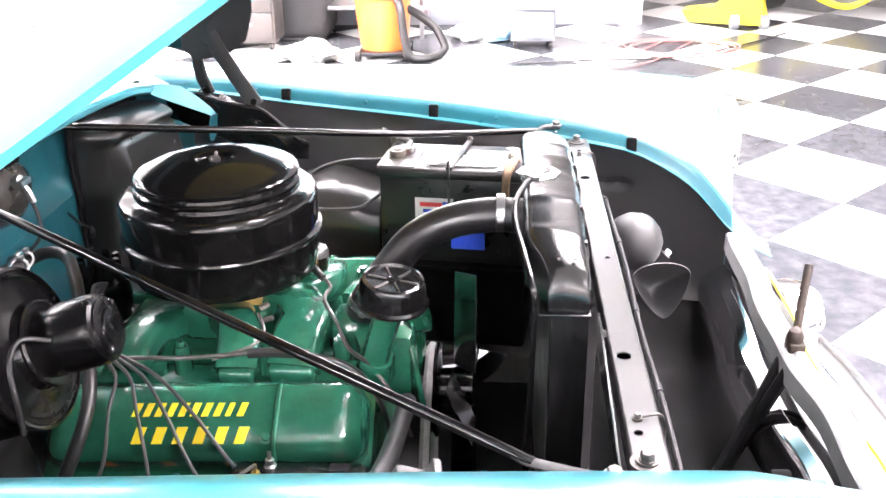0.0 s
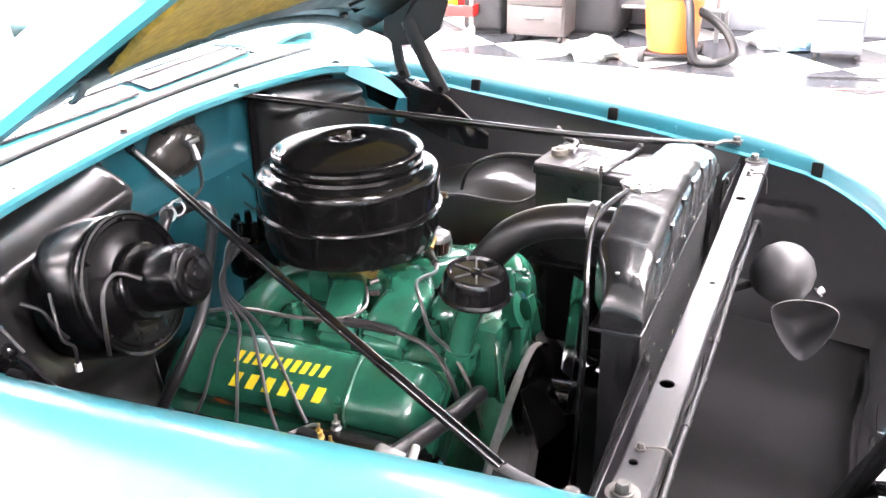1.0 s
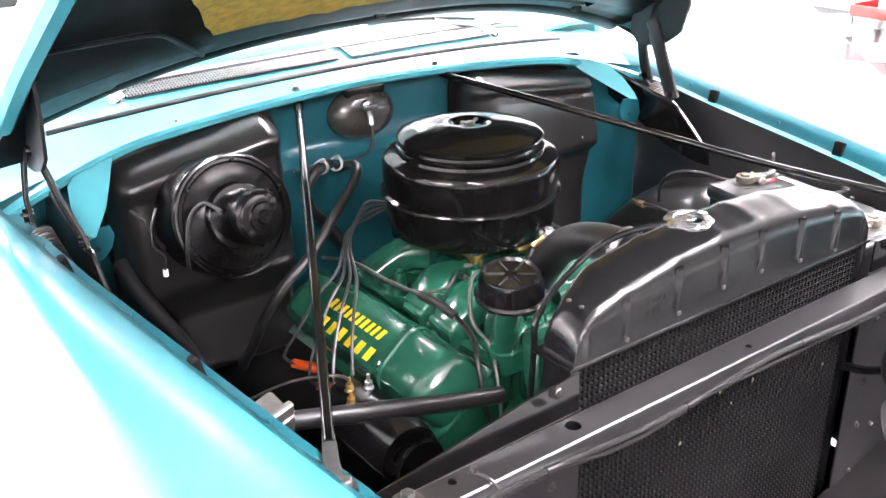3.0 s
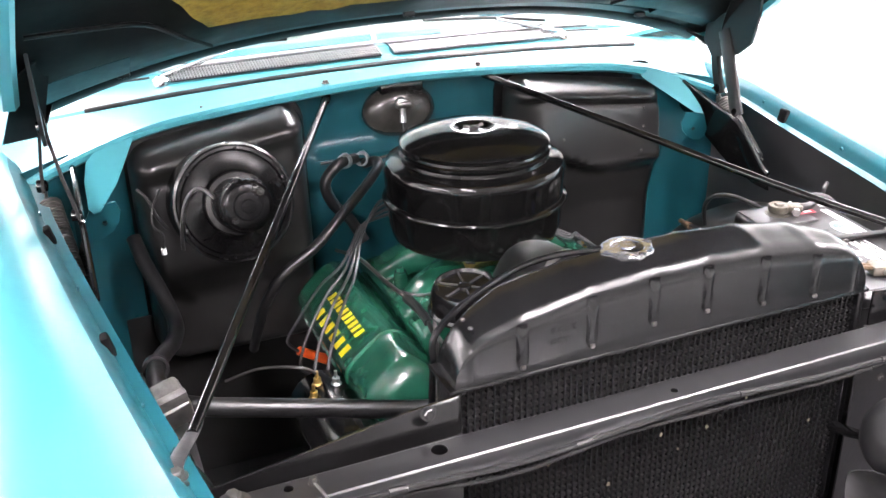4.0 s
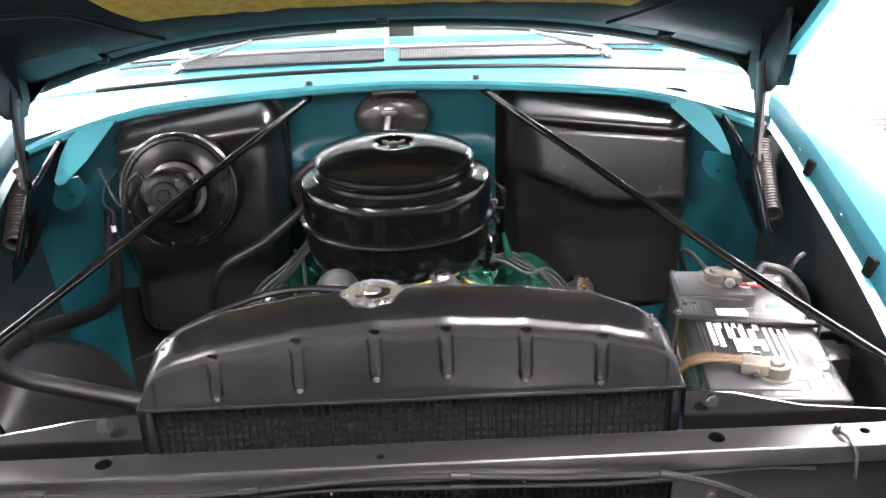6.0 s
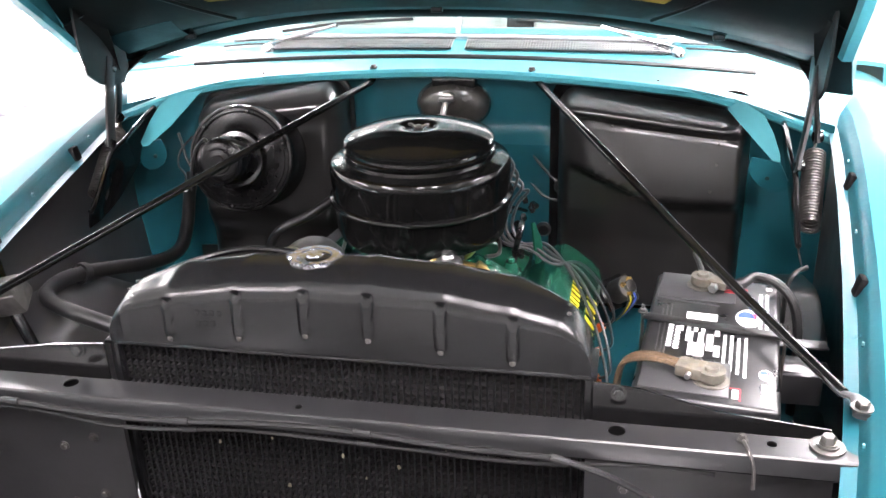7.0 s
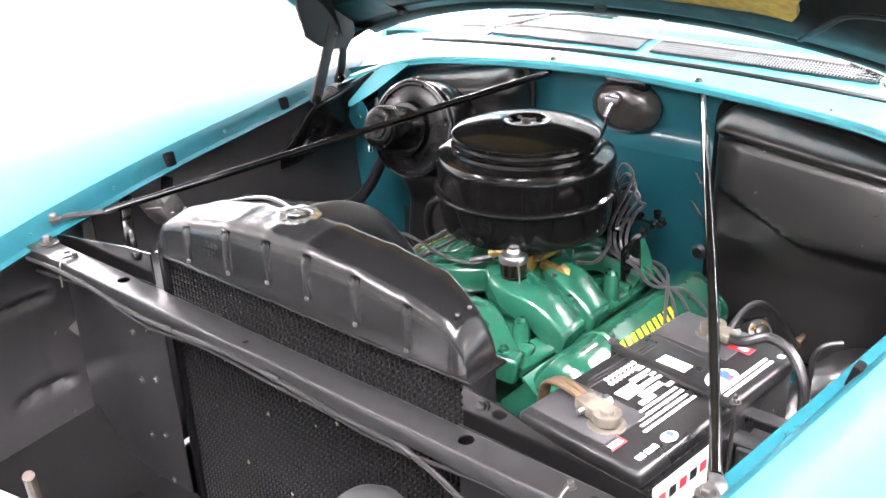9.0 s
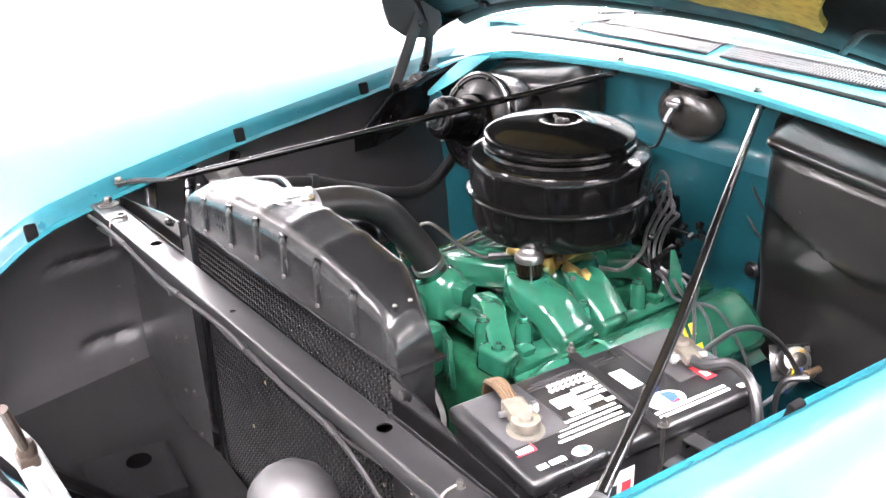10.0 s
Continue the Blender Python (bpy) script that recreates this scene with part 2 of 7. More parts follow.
def loft(bm, rings, caps=True):
    rows = [[bm.verts.new(p) for p in ring] for ring in rings]
    n = len(rows[0])
    for u, v in zip(rows, rows[1:]):
        for k in range(n):
            bm.faces.new((u[k], u[(k + 1) % n], v[(k + 1) % n], v[k]))
    if caps:
        bm.faces.new(rows[0][::-1])
        bm.faces.new(rows[-1])
    return bm


def aim(at, way):
    """A pose at a place, whose z axis points along way."""
    return Matrix.Translation(at) @ V(way).to_track_quat("Z", "Y").to_matrix().to_4x4()


def lerp(table, y):
    """Value at y from pairs sorted by their first number."""
    if y <= table[0][0]:
        return table[0][1]
    for (a, p), (b, q) in zip(table, table[1:]):
        if y <= b:
            return p + (q - p) * (y - a) / (b - a)
    return table[-1][1]


def link(name, bm, material, sharp=35):
    bmesh.ops.recalc_face_normals(bm, faces=bm.faces)
    me = bpy.data.meshes.new(name)
    bm.to_mesh(me)
    bm.free()
    me.materials.append(material)
    for p in me.polygons:
        p.use_smooth = True
    me.set_sharp_from_angle(angle=radians(sharp))
    return new(name, me)


def part(name, bm, material, parent, label="", sharp=35):
    ob = link(name, bm, material, sharp)
    ob.parent = parent
    ob.matrix_parent_inverse = parent.matrix_basis.inverted() if parent.parent is None else Matrix()
    if label:
        tagged(ob, label)
    return ob


def thing(name, at, label, category, group=""):
    ob = new(name)
    ob.location = at
    ob.matrix_basis = Matrix.Translation(at)
    ob.empty_display_size = 0.05
    return tagged(ob, label, category, group)


def solid(name, bm, material, label, category, group="", kind="", sharp=35):
    return tagged(link(name, bm, material, sharp), label, category, group, kind)


def NB():
    return bmesh.new()


def bolt(bm, at, way=(0, 0, 1), r=0.007, h=0.006, washer=True):
    m = aim(at, way)
    if washer:
        lathe(bm, [(0, 0), (r * 1.5, 0), (r * 1.5, h * 0.25), (0, h * 0.25)], m, 12)
    lathe(bm, [(0, h * 0.2), (r, h * 0.2), (r, h * 0.9), (r * 0.8, h * 1.1), (0, h * 1.1)], m, 6)
    return bm

# ---- the room ----
ROOM_X0, ROOM_X1, ROOM_Y0, ROOM_Y1, ROOM_H = -7.0, 6.85, -7.0, 9.0, 3.5


def wall(name, x0, y0, x1, y1, base=True):
    bm = NB()
    cx, cy = (x0 + x1) / 2, (y0 + y1) / 2
    box(bm, (abs(x1 - x0), abs(y1 - y0), ROOM_H), Matrix.Translation((cx, cy, ROOM_H / 2)))
    return solid(name, bm, WALL, "plain white painted garage wall", "wall", kind="structure")


wall("wall_east", ROOM_X1, -0.80, ROOM_X1 + 0.2, ROOM_Y1)
wall("wall_east_return", ROOM_X1, -1.0, 12.0, -0.80)
wall("wall_east_far", 12.0, ROOM_Y0, 12.2, -0.8)
wall("wall_west", ROOM_X0 - 0.2, ROOM_Y0, ROOM_X0, ROOM_Y1)
wall("wall_north", ROOM_X0, ROOM_Y1, ROOM_X1, ROOM_Y1 + 0.2)
wall("wall_south", ROOM_X0, ROOM_Y0 - 0.2, 12.2, ROOM_Y0)
bm = NB()
box(bm, (19.4, 16.4, 0.1), Matrix.Translation((2.6, 1.0, ROOM_H + 0.05)))
solid("ceiling", bm, WALL, "white painted garage ceiling", "ceiling", kind="structure")
bm = NB()
box(bm, (0.014, 9.8, 0.14), Matrix.Translation((ROOM_X1 - 0.009, 4.1, 0.07)), 0.003)
solid("baseboard", bm, BASE_GREY, "grey vinyl baseboard along a white wall", "baseboard", kind="structure")


def ceiling_light(at, length):
    t = thing("ceiling_light", at, "long white fluorescent ceiling fixture, switched on", "ceiling light", "ceiling lights")
    m = Matrix.Translation(at)
    bm = NB()
    box(bm, (0.42, length + 0.06, 0.06), m @ Matrix.Translation((0, 0, 0.05)), 0.008)
    part("housing", bm, WALL, t)
    bm = NB()
    box(bm, (0.36, length, 0.03), m @ Matrix.Translation((0, 0, 0.005)), 0.01)
    part("diffuser", bm, LIGHT, t, "glowing white diffuser")
    return t


# unseen fixtures; the second line's are added to brighten cowl, nose and crossbar
for lx, ly in ((-6.0, -1.8), (-6.0, 2.4), (-5.2, 5.0), (-2.4, -3.4), (-3.4, 5.0), (-1.6, 5.0), (0.1, 5.0), (1.8, -1.4), (1.8, 1.8), (1.8, 5.0), (3.6, 5.0),
               (-3.4, 7.7), (-1.6, 7.7), (0.1, 7.7), (1.8, 7.7), (3.6, 7.7), (0.7, -1.6), (5.7, 0.9)):
    ceiling_light((lx, ly, ROOM_H - 0.08), 2.4)

# ---- the car's body ----
car = thing("car", (0, 0, 0), "turquoise vintage sedan with its hood standing open", "car")


def cx(y):
    """The car's middle line."""
    return 0.036 - 0.012 * y


LIP_W = [(-0.46, 0.585), (-0.40, 0.587), (-0.333, 0.59), (-0.283, 0.597), (-0.214, 0.605), (-0.118, 0.62), (0.06, 0.657), (0.335, 0.704), (0.70, 0.757), (0.85, 0.775), (1.0, 0.79), (1.4, 0.80)]
LIP_Z = [(-0.46, 0.64), (-0.40, 0.675), (-0.333, 0.729), (-0.283, 0.796), (-0.214, 0.848), (-0.118, 0.895), (0.06, 0.919), (0.335, 0.947), (0.70, 0.972), (0.85, 0.988), (1.0, 1.0), (1.4, 1.008)]
RISE = [(-0.46, 0.010), (-0.40, 0.030), (-0.333, 0.050), (-0.27, 0.047), (-0.214, 0.040), (-0.118, 0.033), (0.06, 0.032), (0.7, 0.031), (1.0, 0.026), (1.4, 0.022)]
CROWN = [(-0.46, 0.93), (-0.37, 0.985), (-0.25, 1.005), (0.0, 1.025), (0.3, 1.033), (0.6, 1.036), (1.4, 1.05)]


def smooth_lerp(table, y):
    return (lerp(table, y - 0.03) + 2 * lerp(table, y) + lerp(table, y + 0.03)) / 4


def fender_section(y, s):
    w, z, rise = smooth_lerp(LIP_W, y), smooth_lerp(LIP_Z, y), lerp(RISE, y)
    top = smooth_lerp(CROWN, y)
    ridge = z + rise
    nose = max(0.0, min(1.0, (-0.20 - y) / 0.26))
    out = 0.985 - 0.05 * nose ** 2
    pts = [(w - 0.022, z - 0.002), (w - 0.004, z), (w, z + 0.006), (w + 0.004, z + rise * 0.5), (w + 0.010, ridge - 0.008), (w + 0.022, ridge)]
    a, b = w + 0.022, 0.855
    for k in range(1, 9):
        f = k / 8
        g = math.sin(f * math.pi / 2) ** (1 - 0.45 * nose)
        pts.append((a + (b - a) * f, ridge + (top - ridge) * g))
    for k in range(1, 9):
        f = k / 8 * math.pi / 2
        pts.append((b + (out - b) * math.sin(f), top - 0.14 * (1 - math.cos(f))))
    pts += [(out + 0.008, top - 0.25), (out + 0.004, top - 0.42), (out - 0.02, 0.42), (out - 0.05, 0.30)]
    return [V((cx(y) + s * x, y, zz)) for x, zz in pts]


YS = [-0.365, -0.355, -0.34, -0.31, -0.28, -0.25, -0.22, -0.18, -0.14, -0.10, -0.04, 0.04, 0.14, 0.26, 0.4, 0.55, 0.7, 0.85, 1.0, 1.15, 1.3]
for s in (1, -1):
    bm = NB()
    grid = [fender_section(y, s)[5:] for y in YS]
    shell(bm, grid if s > 0 else [r[::-1] for r in grid], -0.0015)
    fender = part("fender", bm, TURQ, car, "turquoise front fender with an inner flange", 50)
    # same paint as the fender outside, darkened for its shaded inner face
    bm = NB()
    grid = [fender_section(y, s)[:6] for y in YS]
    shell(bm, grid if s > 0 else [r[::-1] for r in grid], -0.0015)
    part("inner_flange", bm, TURQ_SHADED, fender, "upright turquoise inner flange")
    tip = [[p for p in fender_section(y, s)[:6]] for y in (-0.46, -0.44, -0.42, -0.40, -0.38, -0.362)]
    bm = NB()
    shell(bm, tip if s > 0 else [r[::-1] for r in tip], -0.0015)
    part("flange_tip", bm, TURQ, fender, "turquoise flange tip beside the header panel")
    for ty in (0.722, 0.352, -0.118):
        if s < 0 and ty < 0:
            ty = -0.14
        bm = NB()
        w, z = smooth_lerp(LIP_W, ty), smooth_lerp(LIP_Z, ty)
        box(bm, (0.012, 0.024, 0.034), Matrix.Translation((cx(ty) + s * (w - 0.001), ty, z + 0.010)) @ pose(0, 0, 0, 0, s * 14, 0), 0.004)
        part("rubber_bumper", bm, BLACK_MATTE, fender, "small black rubber hood bumper")
    for ty in (0.80, 0.52, 0.20, 0.0):
        bm = NB()
        w, z = smooth_lerp(LIP_W, ty), smooth_lerp(LIP_Z, ty)
        bolt(bm, (cx(ty) + s * (w + 0.002), ty, z + 0.014), (-s, 0, 0.1), 0.004, 0.004, False)
        part("flange_screw", bm, TURQ_SHADED, fender)
    # nose panel round the lamp, and the headlamp
    lc = V((cx(-0.4) + s * 0.800, -0.366, 0.865))
    m = aim(lc, (0, -1, 0)) @ Matrix.Scale(0.89, 4)
    edge = fender_section(-0.363, s)[5:]
    edge += [V((edge[0].x, -0.363, 0.30)), V((edge[0].x, -0.363, 0.52)), V((edge[0].x, -0.363, 0.66))]
    bm = NB()
    rim, hole = [], []
    for p in edge:
        d = V((p.x - lc.x, 0, p.z - lc.z))
        rim.append(bm.verts.new(p))
        hole.append(bm.verts.new(V((lc.x, -0.366, lc.z)) + d.normalized() * min(0.098, d.length - 0.004)))
    for k in range(len(edge)):
        j = (k + 1) % len(edge)
        bm.faces.new((rim[k], rim[j], hole[j], hole[k]))
    part("nose_panel", bm, TURQ, fender, "turquoise nose panel round the headlamp")
    bm = NB()
    lathe(bm, [(0.098, 0.012), (0.104, 0.026), (0.112, 0.028), (0.121, 0.018), (0.126, -0.01), (0.122, -0.03), (0.10, -0.03), (0.098, 0.012)], m, 48)
    lamp = part("headlamp", bm, CHROME, car, "round headlamp in a chrome ring")
    bm = NB()
    lathe(bm, [(0, 0.030), (0.05, 0.026), (0.085, 0.014), (0.099, 0.0), (0.099, -0.01), (0, -0.01)], m, 40)
    part("lens", bm, LENS, lamp, "clear ribbed headlamp glass")
    bm = NB()
    lathe(bm, [(0.10, -0.005), (0.08, -0.05), (0.04, -0.075), (0, -0.08)], m, 32)
    part("reflector", bm, CHROME, lamp)

# inner fender panels, dark, bowed in at the nose, with pressed ribs
for s in (1, -1):
    bm = NB()
    grid = []
    ribs_at = ((-0.107, 0.788, 0.025, 0.776), (-0.065, 0.582, 0.033, 0.576))
    for y in [-0.40 + 0.0125 * k for k in range(40)] + [0.10 + 0.07 * k for k in range(15)]:
        w, z = smooth_lerp(LIP_W, y), smooth_lerp(LIP_Z, y)
        row = []
        for k in range(64):
            f = k / 63
            back = max(0.0, min(1, y / 0.3))
            x = w + 0.008 - 0.02 * math.sin(f * math.pi) * back + 0.03 * f * back - 0.10 * max(0, f - 0.35) ** 1.2 * back
            bowl = 0.055 * math.sin(min(1.0, f * 2.2) * math.pi / 2) - 0.15 * max(0.0, f - 0.40) ** 1.5
            x += (1 - back) * bowl
            zz = z - 0.001 - 0.62 * f
            for ya, za, yb, zb in ribs_at:
                u = max(0.0, min(1.0, (y - ya) / (yb - ya)))
                dist = math.hypot(y - (ya + u * (yb - ya)), zz - (za + u * (zb - za)))
                x += 0.017 * math.exp(-(dist / 0.011) ** 2)
            row.append(V((cx(y) + s * x, y, zz)))
        grid.append(row)
    shell(bm, grid if s > 0 else [r[::-1] for r in grid], 0.0015)
    panel = part("inner_fender", bm, INNER, car, "satin black pressed inner fender panel", 60)
    for p in ((-0.19, 0.83), (0.02, 0.70), (0.02, 0.52)):
        bm = NB()
        bolt(bm, (cx(p[0]) + s * (smooth_lerp(LIP_W, p[0]) + 0.03), p[0], p[1]), (-s, 0, 0.1), 0.005, 0.004, False)
        part("panel_screw", bm, DARK_STEEL, panel)

# arched wheelhouses that bulge into the bay beside the engine; the battery stands before the second one
for s, ya, yb, mid, half, rise in ((-1, 0.06, 0.89, 0.40, 0.50, 0.46), (1, 0.475, 0.93, 0.60, 0.40, 0.47)):
    bm = NB()
    grid = []
    for k in range(25):
        y = ya + (yb - ya) * k / 24
        arch = 0.345 + rise * math.sqrt(max(0.02, 1 - ((y - mid) / half) ** 2))
        row = []
        for x, f in ((-0.735, 1.0), (-0.70, 1.0), (-0.66, 0.99), (-0.625, 0.975), (-0.600, 0.945), (-0.585, 0.90), (-0.576, 0.83), (-0.570, 0.70), (-0.566, 0.50), (-0.566, 0.30)):
            ripple = 0.004 * math.sin(y * 34) * (1 if f > 0.8 else 0.3)
            row.append(V((-s * (x + 0.03 * max(0.0, abs(y - mid) - 0.35)), y, 0.24 + (arch - 0.24) * f + ripple)))
        grid.append(row if s < 0 else row[::-1])
    shell(bm, grid, 0.002)
    part("wheelhouse", bm, INNER if s < 0 else BLACK_PANEL, car, "satin black arched wheelhouse panel", 60)

# wheel wells close the bay below
bm = NB()
box(bm, (1.3, 1.5, 0.02), Matrix.Translation((0.03, 0.42, 0.22)))
part("floor_shield", bm, BLACK_DULL, car)

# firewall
# its turquoise is darkened for the shade under the hood
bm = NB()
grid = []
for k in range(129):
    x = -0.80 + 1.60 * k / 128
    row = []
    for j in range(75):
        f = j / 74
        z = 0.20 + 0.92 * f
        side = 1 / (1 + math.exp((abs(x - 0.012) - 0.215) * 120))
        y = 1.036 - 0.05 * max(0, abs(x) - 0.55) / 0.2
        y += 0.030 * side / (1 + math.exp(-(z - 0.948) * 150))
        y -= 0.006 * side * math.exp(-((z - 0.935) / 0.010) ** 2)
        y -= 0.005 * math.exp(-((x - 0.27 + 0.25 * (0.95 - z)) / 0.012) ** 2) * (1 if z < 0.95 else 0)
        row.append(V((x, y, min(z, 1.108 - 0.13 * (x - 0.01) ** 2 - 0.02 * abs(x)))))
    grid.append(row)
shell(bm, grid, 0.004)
part("firewall", bm, TURQ_SHADED, car, "turquoise painted steel firewall")

# added black panel before the lower firewall on the heater side
bm = NB()
shell(bm, [[V((-0.82 + 0.09 * k, 1.018 - 0.06 * max(0, abs(-0.82 + 0.09 * k) - 0.6), z)) for z in (0.20, 0.40, 0.55, 0.62, 0.655)] for k in range(9)], 0.004)
part("lower_wall_panel", bm, BLACK_PANEL, car, "added black panel before the lower firewall")

# cowl, with its front lip, seal and air grille


def cowl_z(x):
    return 1.108 - 0.10 * (x - 0.01) ** 2 - 0.012 * abs(x)


def seal_line(x):
    return V((x, 1.087 + 0.096 * (x - 0.01) ** 2, 1.113 - 0.0865 * (x - 0.01) ** 2))


def strip(x, back, up):
    """Place on the air intake strip, so far behind its front edge."""
    b = (x - 0.01) ** 2
    return V((x, 1.112 + 0.34 * b + back, 1.124 - 0.108 * b + 0.24 * back + up))


bm = NB()
grid = []
for k in range(73):
    x = -0.86 + 1.72 * k / 72
    e = max(0, abs(x - 0.01) - 0.50)
    y0 = 1.008 - 0.02 * abs(x) - 0.10 * e
    z0 = cowl_z(x) - 0.002 - 0.30 * e ** 1.6
    q = seal_line(x)
    row = [V((x, y0 + 0.012, z0 - 0.022)), V((x, y0 + 0.001, z0 - 0.016)), V((x, y0, z0 - 0.006)), V((x, y0 + 0.006, z0)),
           V((x, y0 + 0.03, z0 + 0.002)), V((x, 0.4 * y0 + 0.6 * q.y, 0.4 * z0 + 0.6 * q.z + 0.001)), q + V((0, -0.010, 0)), q + V((0, -0.006, -0.004)), q + V((0, 0.006, -0.004)), q + V((0, 0.010, 0.002)),
           strip(x, -0.006, -0.0025), strip(x, 0.024, -0.0025), strip(x, 0.05, -0.0025), strip(x, 0.11, 0.0)]
    grid.append(row)
shell(bm, grid, 0.003)
cowl = part("cowl", bm, TURQ, car, "turquoise cowl panel ahead of the windshield")
bm = NB()
tube(bm, [seal_line(-0.635 + 1.29 * k / 24) + V((0, 0, 0.002)) for k in range(25)], 0.0058, 8, 2)
part("rubber_seal", bm, RUBBER, cowl, "black rubber hood seal strip")
for x, r in ((-0.162, 0.006), (0.186, 0.006), (-0.42, 0.003), (0.45, 0.003)):
    bm = NB()
    bolt(bm, (x, 1.024, cowl_z(x) + 0.0005), (0, 0, 1), r, r, r > 0.004)
    part("cowl_bolt", bm, DARK_STEEL, cowl)
for xa, xb in ((-0.455, -0.006), (0.026, 0.475)):
    bm = NB()
    grid = [[strip(xa + (xb - xa) * k / 30, 0.008 * j, 0.0035) for j in range(7)] for k in range(31)]
    shell(bm, grid, 0.002)
    gr = part("air_grille", bm, RUBBER, cowl, "dark fresh air grille slot with fine bright slats")
    bm = NB()
    n = int((xb - xa) / 0.0062)
    for k in range(n + 1):
        x = xa + (xb - xa) * k / n
        p, q = strip(x, 0.002, 0.0045), strip(x, 0.044, 0.0045)
        vs = [bm.verts.new(c) for c in (p - V((0.0013, 0, 0)), p + V((0.0013, 0, 0)), q + V((0.0013, 0, 0)), q - V((0.0013, 0, 0)))]
        tip = [bm.verts.new(c.co + V((0, 0, 0.0012))) for c in vs]
        bm.faces.new(tip)
        for i in range(4):
            bm.faces.new((vs[i], vs[(i + 1) % 4], tip[(i + 1) % 4], tip[i]))
    for back in (0.010, 0.019, 0.028, 0.037):
        tube(bm, [strip(xa + (xb - xa) * k / 16, back, 0.0055) for k in range(17)], 0.0013, 4, 1)
    tagged(part("grille_slats", bm, STEEL, gr, "fine bright grille slats"), kind="stuff")
for wx, sgn in ((-0.472, 1), (0.492, -1)):
    bm = NB()
    at = strip(wx, 0.010, 0.0)
    lathe(bm, [(0, 0), (0.019, 0), (0.018, 0.010), (0.010, 0.018), (0, 0.020)], Matrix.Translation(at - V((0, 0, 0.004))), 16)
    tube(bm, [at + V((0, 0, 0.013)), strip(wx + sgn * 0.06, 0.040, 0.014), strip(wx + sgn * 0.17, 0.072, 0.026)], 0.005, 8)
    wiper = part("wiper", bm, CHROME, car, "chrome windshield wiper arm")
    bm = NB()
    tube(bm, [strip(wx + sgn * 0.02, 0.066, 0.018), strip(wx + sgn * 0.18, 0.080, 0.027), strip(wx + sgn * 0.36, 0.092, 0.030)], 0.004, 6)
    part("blade", bm, RUBBER, wiper)
    bm = NB()
    tube(bm, [strip(wx - sgn * 0.02, 0.030, 0.004), strip(wx - sgn * 0.08, 0.030, 0.004), strip(wx - sgn * 0.15, 0.026, 0.003)], 0.0025, 6)
    part("trim_line", bm, RUBBER, cowl, "thin dark trim line at the windshield foot")


# windshield, pillars, roof and dash
def ws_place(x, f):
    """Place on the wrapped windshield; f runs from its foot to its top."""
    b = abs(x - 0.01)
    return V((x * (1 - 0.08 * f), 1.180 + 0.34 * b ** 2 + 0.40 * f, 1.146 - 0.108 * b ** 2 + 0.42 * f))


bm = NB()
shell(bm, [[ws_place(-0.78 + 1.58 * k / 40, f / 8) for f in range(9)] for k in range(41)], 0.005)
glass_pane = part("windshield", bm, GLASS, car, "curved clear windshield glass")
glass_pane.visible_shadow = False
bm = NB()
tube(bm, [ws_place(-0.80 + 1.62 * k / 30, -0.01) + V((0, -0.008, 0)) for k in range(31)], 0.009, 8, 2)
tube(bm, [ws_place(0.0, f / 4) + V((0, -0.004, 0)) for f in range(5)], 0.006, 8, 2)
part("windshield_trim", bm, CHROME, car, "bright windshield trim")
bm = NB()
shell(bm, [[V((x, 1.60 + 0.10 * k + (0.05 * (x ** 2)), 1.585 + 0.06 * math.sin(min(1, k / 5) * 1.57) - 0.10 * x * x)) for k in range(14)] for x in [-0.72 + 0.09 * i for i in range(17)]], 0.02)
part("roof", bm, TURQ, car, "turquoise roof panel")
for s in (1, -1):
    bm = NB()
    tube(bm, [(0.01 + s * 0.80, 1.50, 1.04), (0.01 + s * 0.77, 1.56, 1.30), (0.01 + s * 0.71, 1.66, 1.57)], 0.03, 10)
    part("pillar", bm, TURQ, car)
    bm = NB()
    shell(bm, [[V((0.02 + s * (0.95 + 0.03 * math.sin(f / 6 * 3.14)), y, 0.28 + 0.78 * f / 6)) for f in range(7)] for y in (1.3, 1.6, 2.0, 2.5, 2.9)], 0.02)
    shell(bm, [[V((0.02 + s * (0.70 + 0.25 * f / 4), y, 1.055 + 0.012 * math.sin(f / 4 * 3.14))) for f in range(5)] for y in (1.28, 1.6, 2.0, 2.5, 2.9)], 0.01)
    part("door", bm, TURQ, car, "turquoise door panel below the side window")
bm = NB()
shell(bm, [[V((x, 1.25 + 0.34 * x * x + 0.05 * k, 1.095 + 0.012 * math.sin(k * 0.6) - 0.05 * x * x - (0.02 * (k - 5) if k > 5 else 0))) for k in range(9)] for x in [-0.70 + 0.1 * i for i in range(15)]], 0.01)
part("dashboard", bm, TURQ_SHADED, car, "turquoise painted dashboard top")
bm = NB()
for sx in (-0.38, 0.40):
    box(bm, (0.68, 0.16, 0.55), Matrix.Translation((sx, 2.25, 0.86)) @ pose(0, 0, 0, -12, 0, 0), 0.05, 3)
    box(bm, (0.68, 0.5, 0.2), Matrix.Translation((sx, 1.95, 0.55)), 0.05, 3)
part("front_seat", bm, INTERIOR, car, "pale grey upholstered bench seat")
bm = NB()
box(bm, (1.8, 1.8, 0.03), Matrix.Translation((0.02, 2.0, 0.30)))
box(bm, (1.8, 0.03, 0.9), Matrix.Translation((0.02, 2.9, 0.75)))
part("cabin_floor", bm, BLACK_DULL, car)
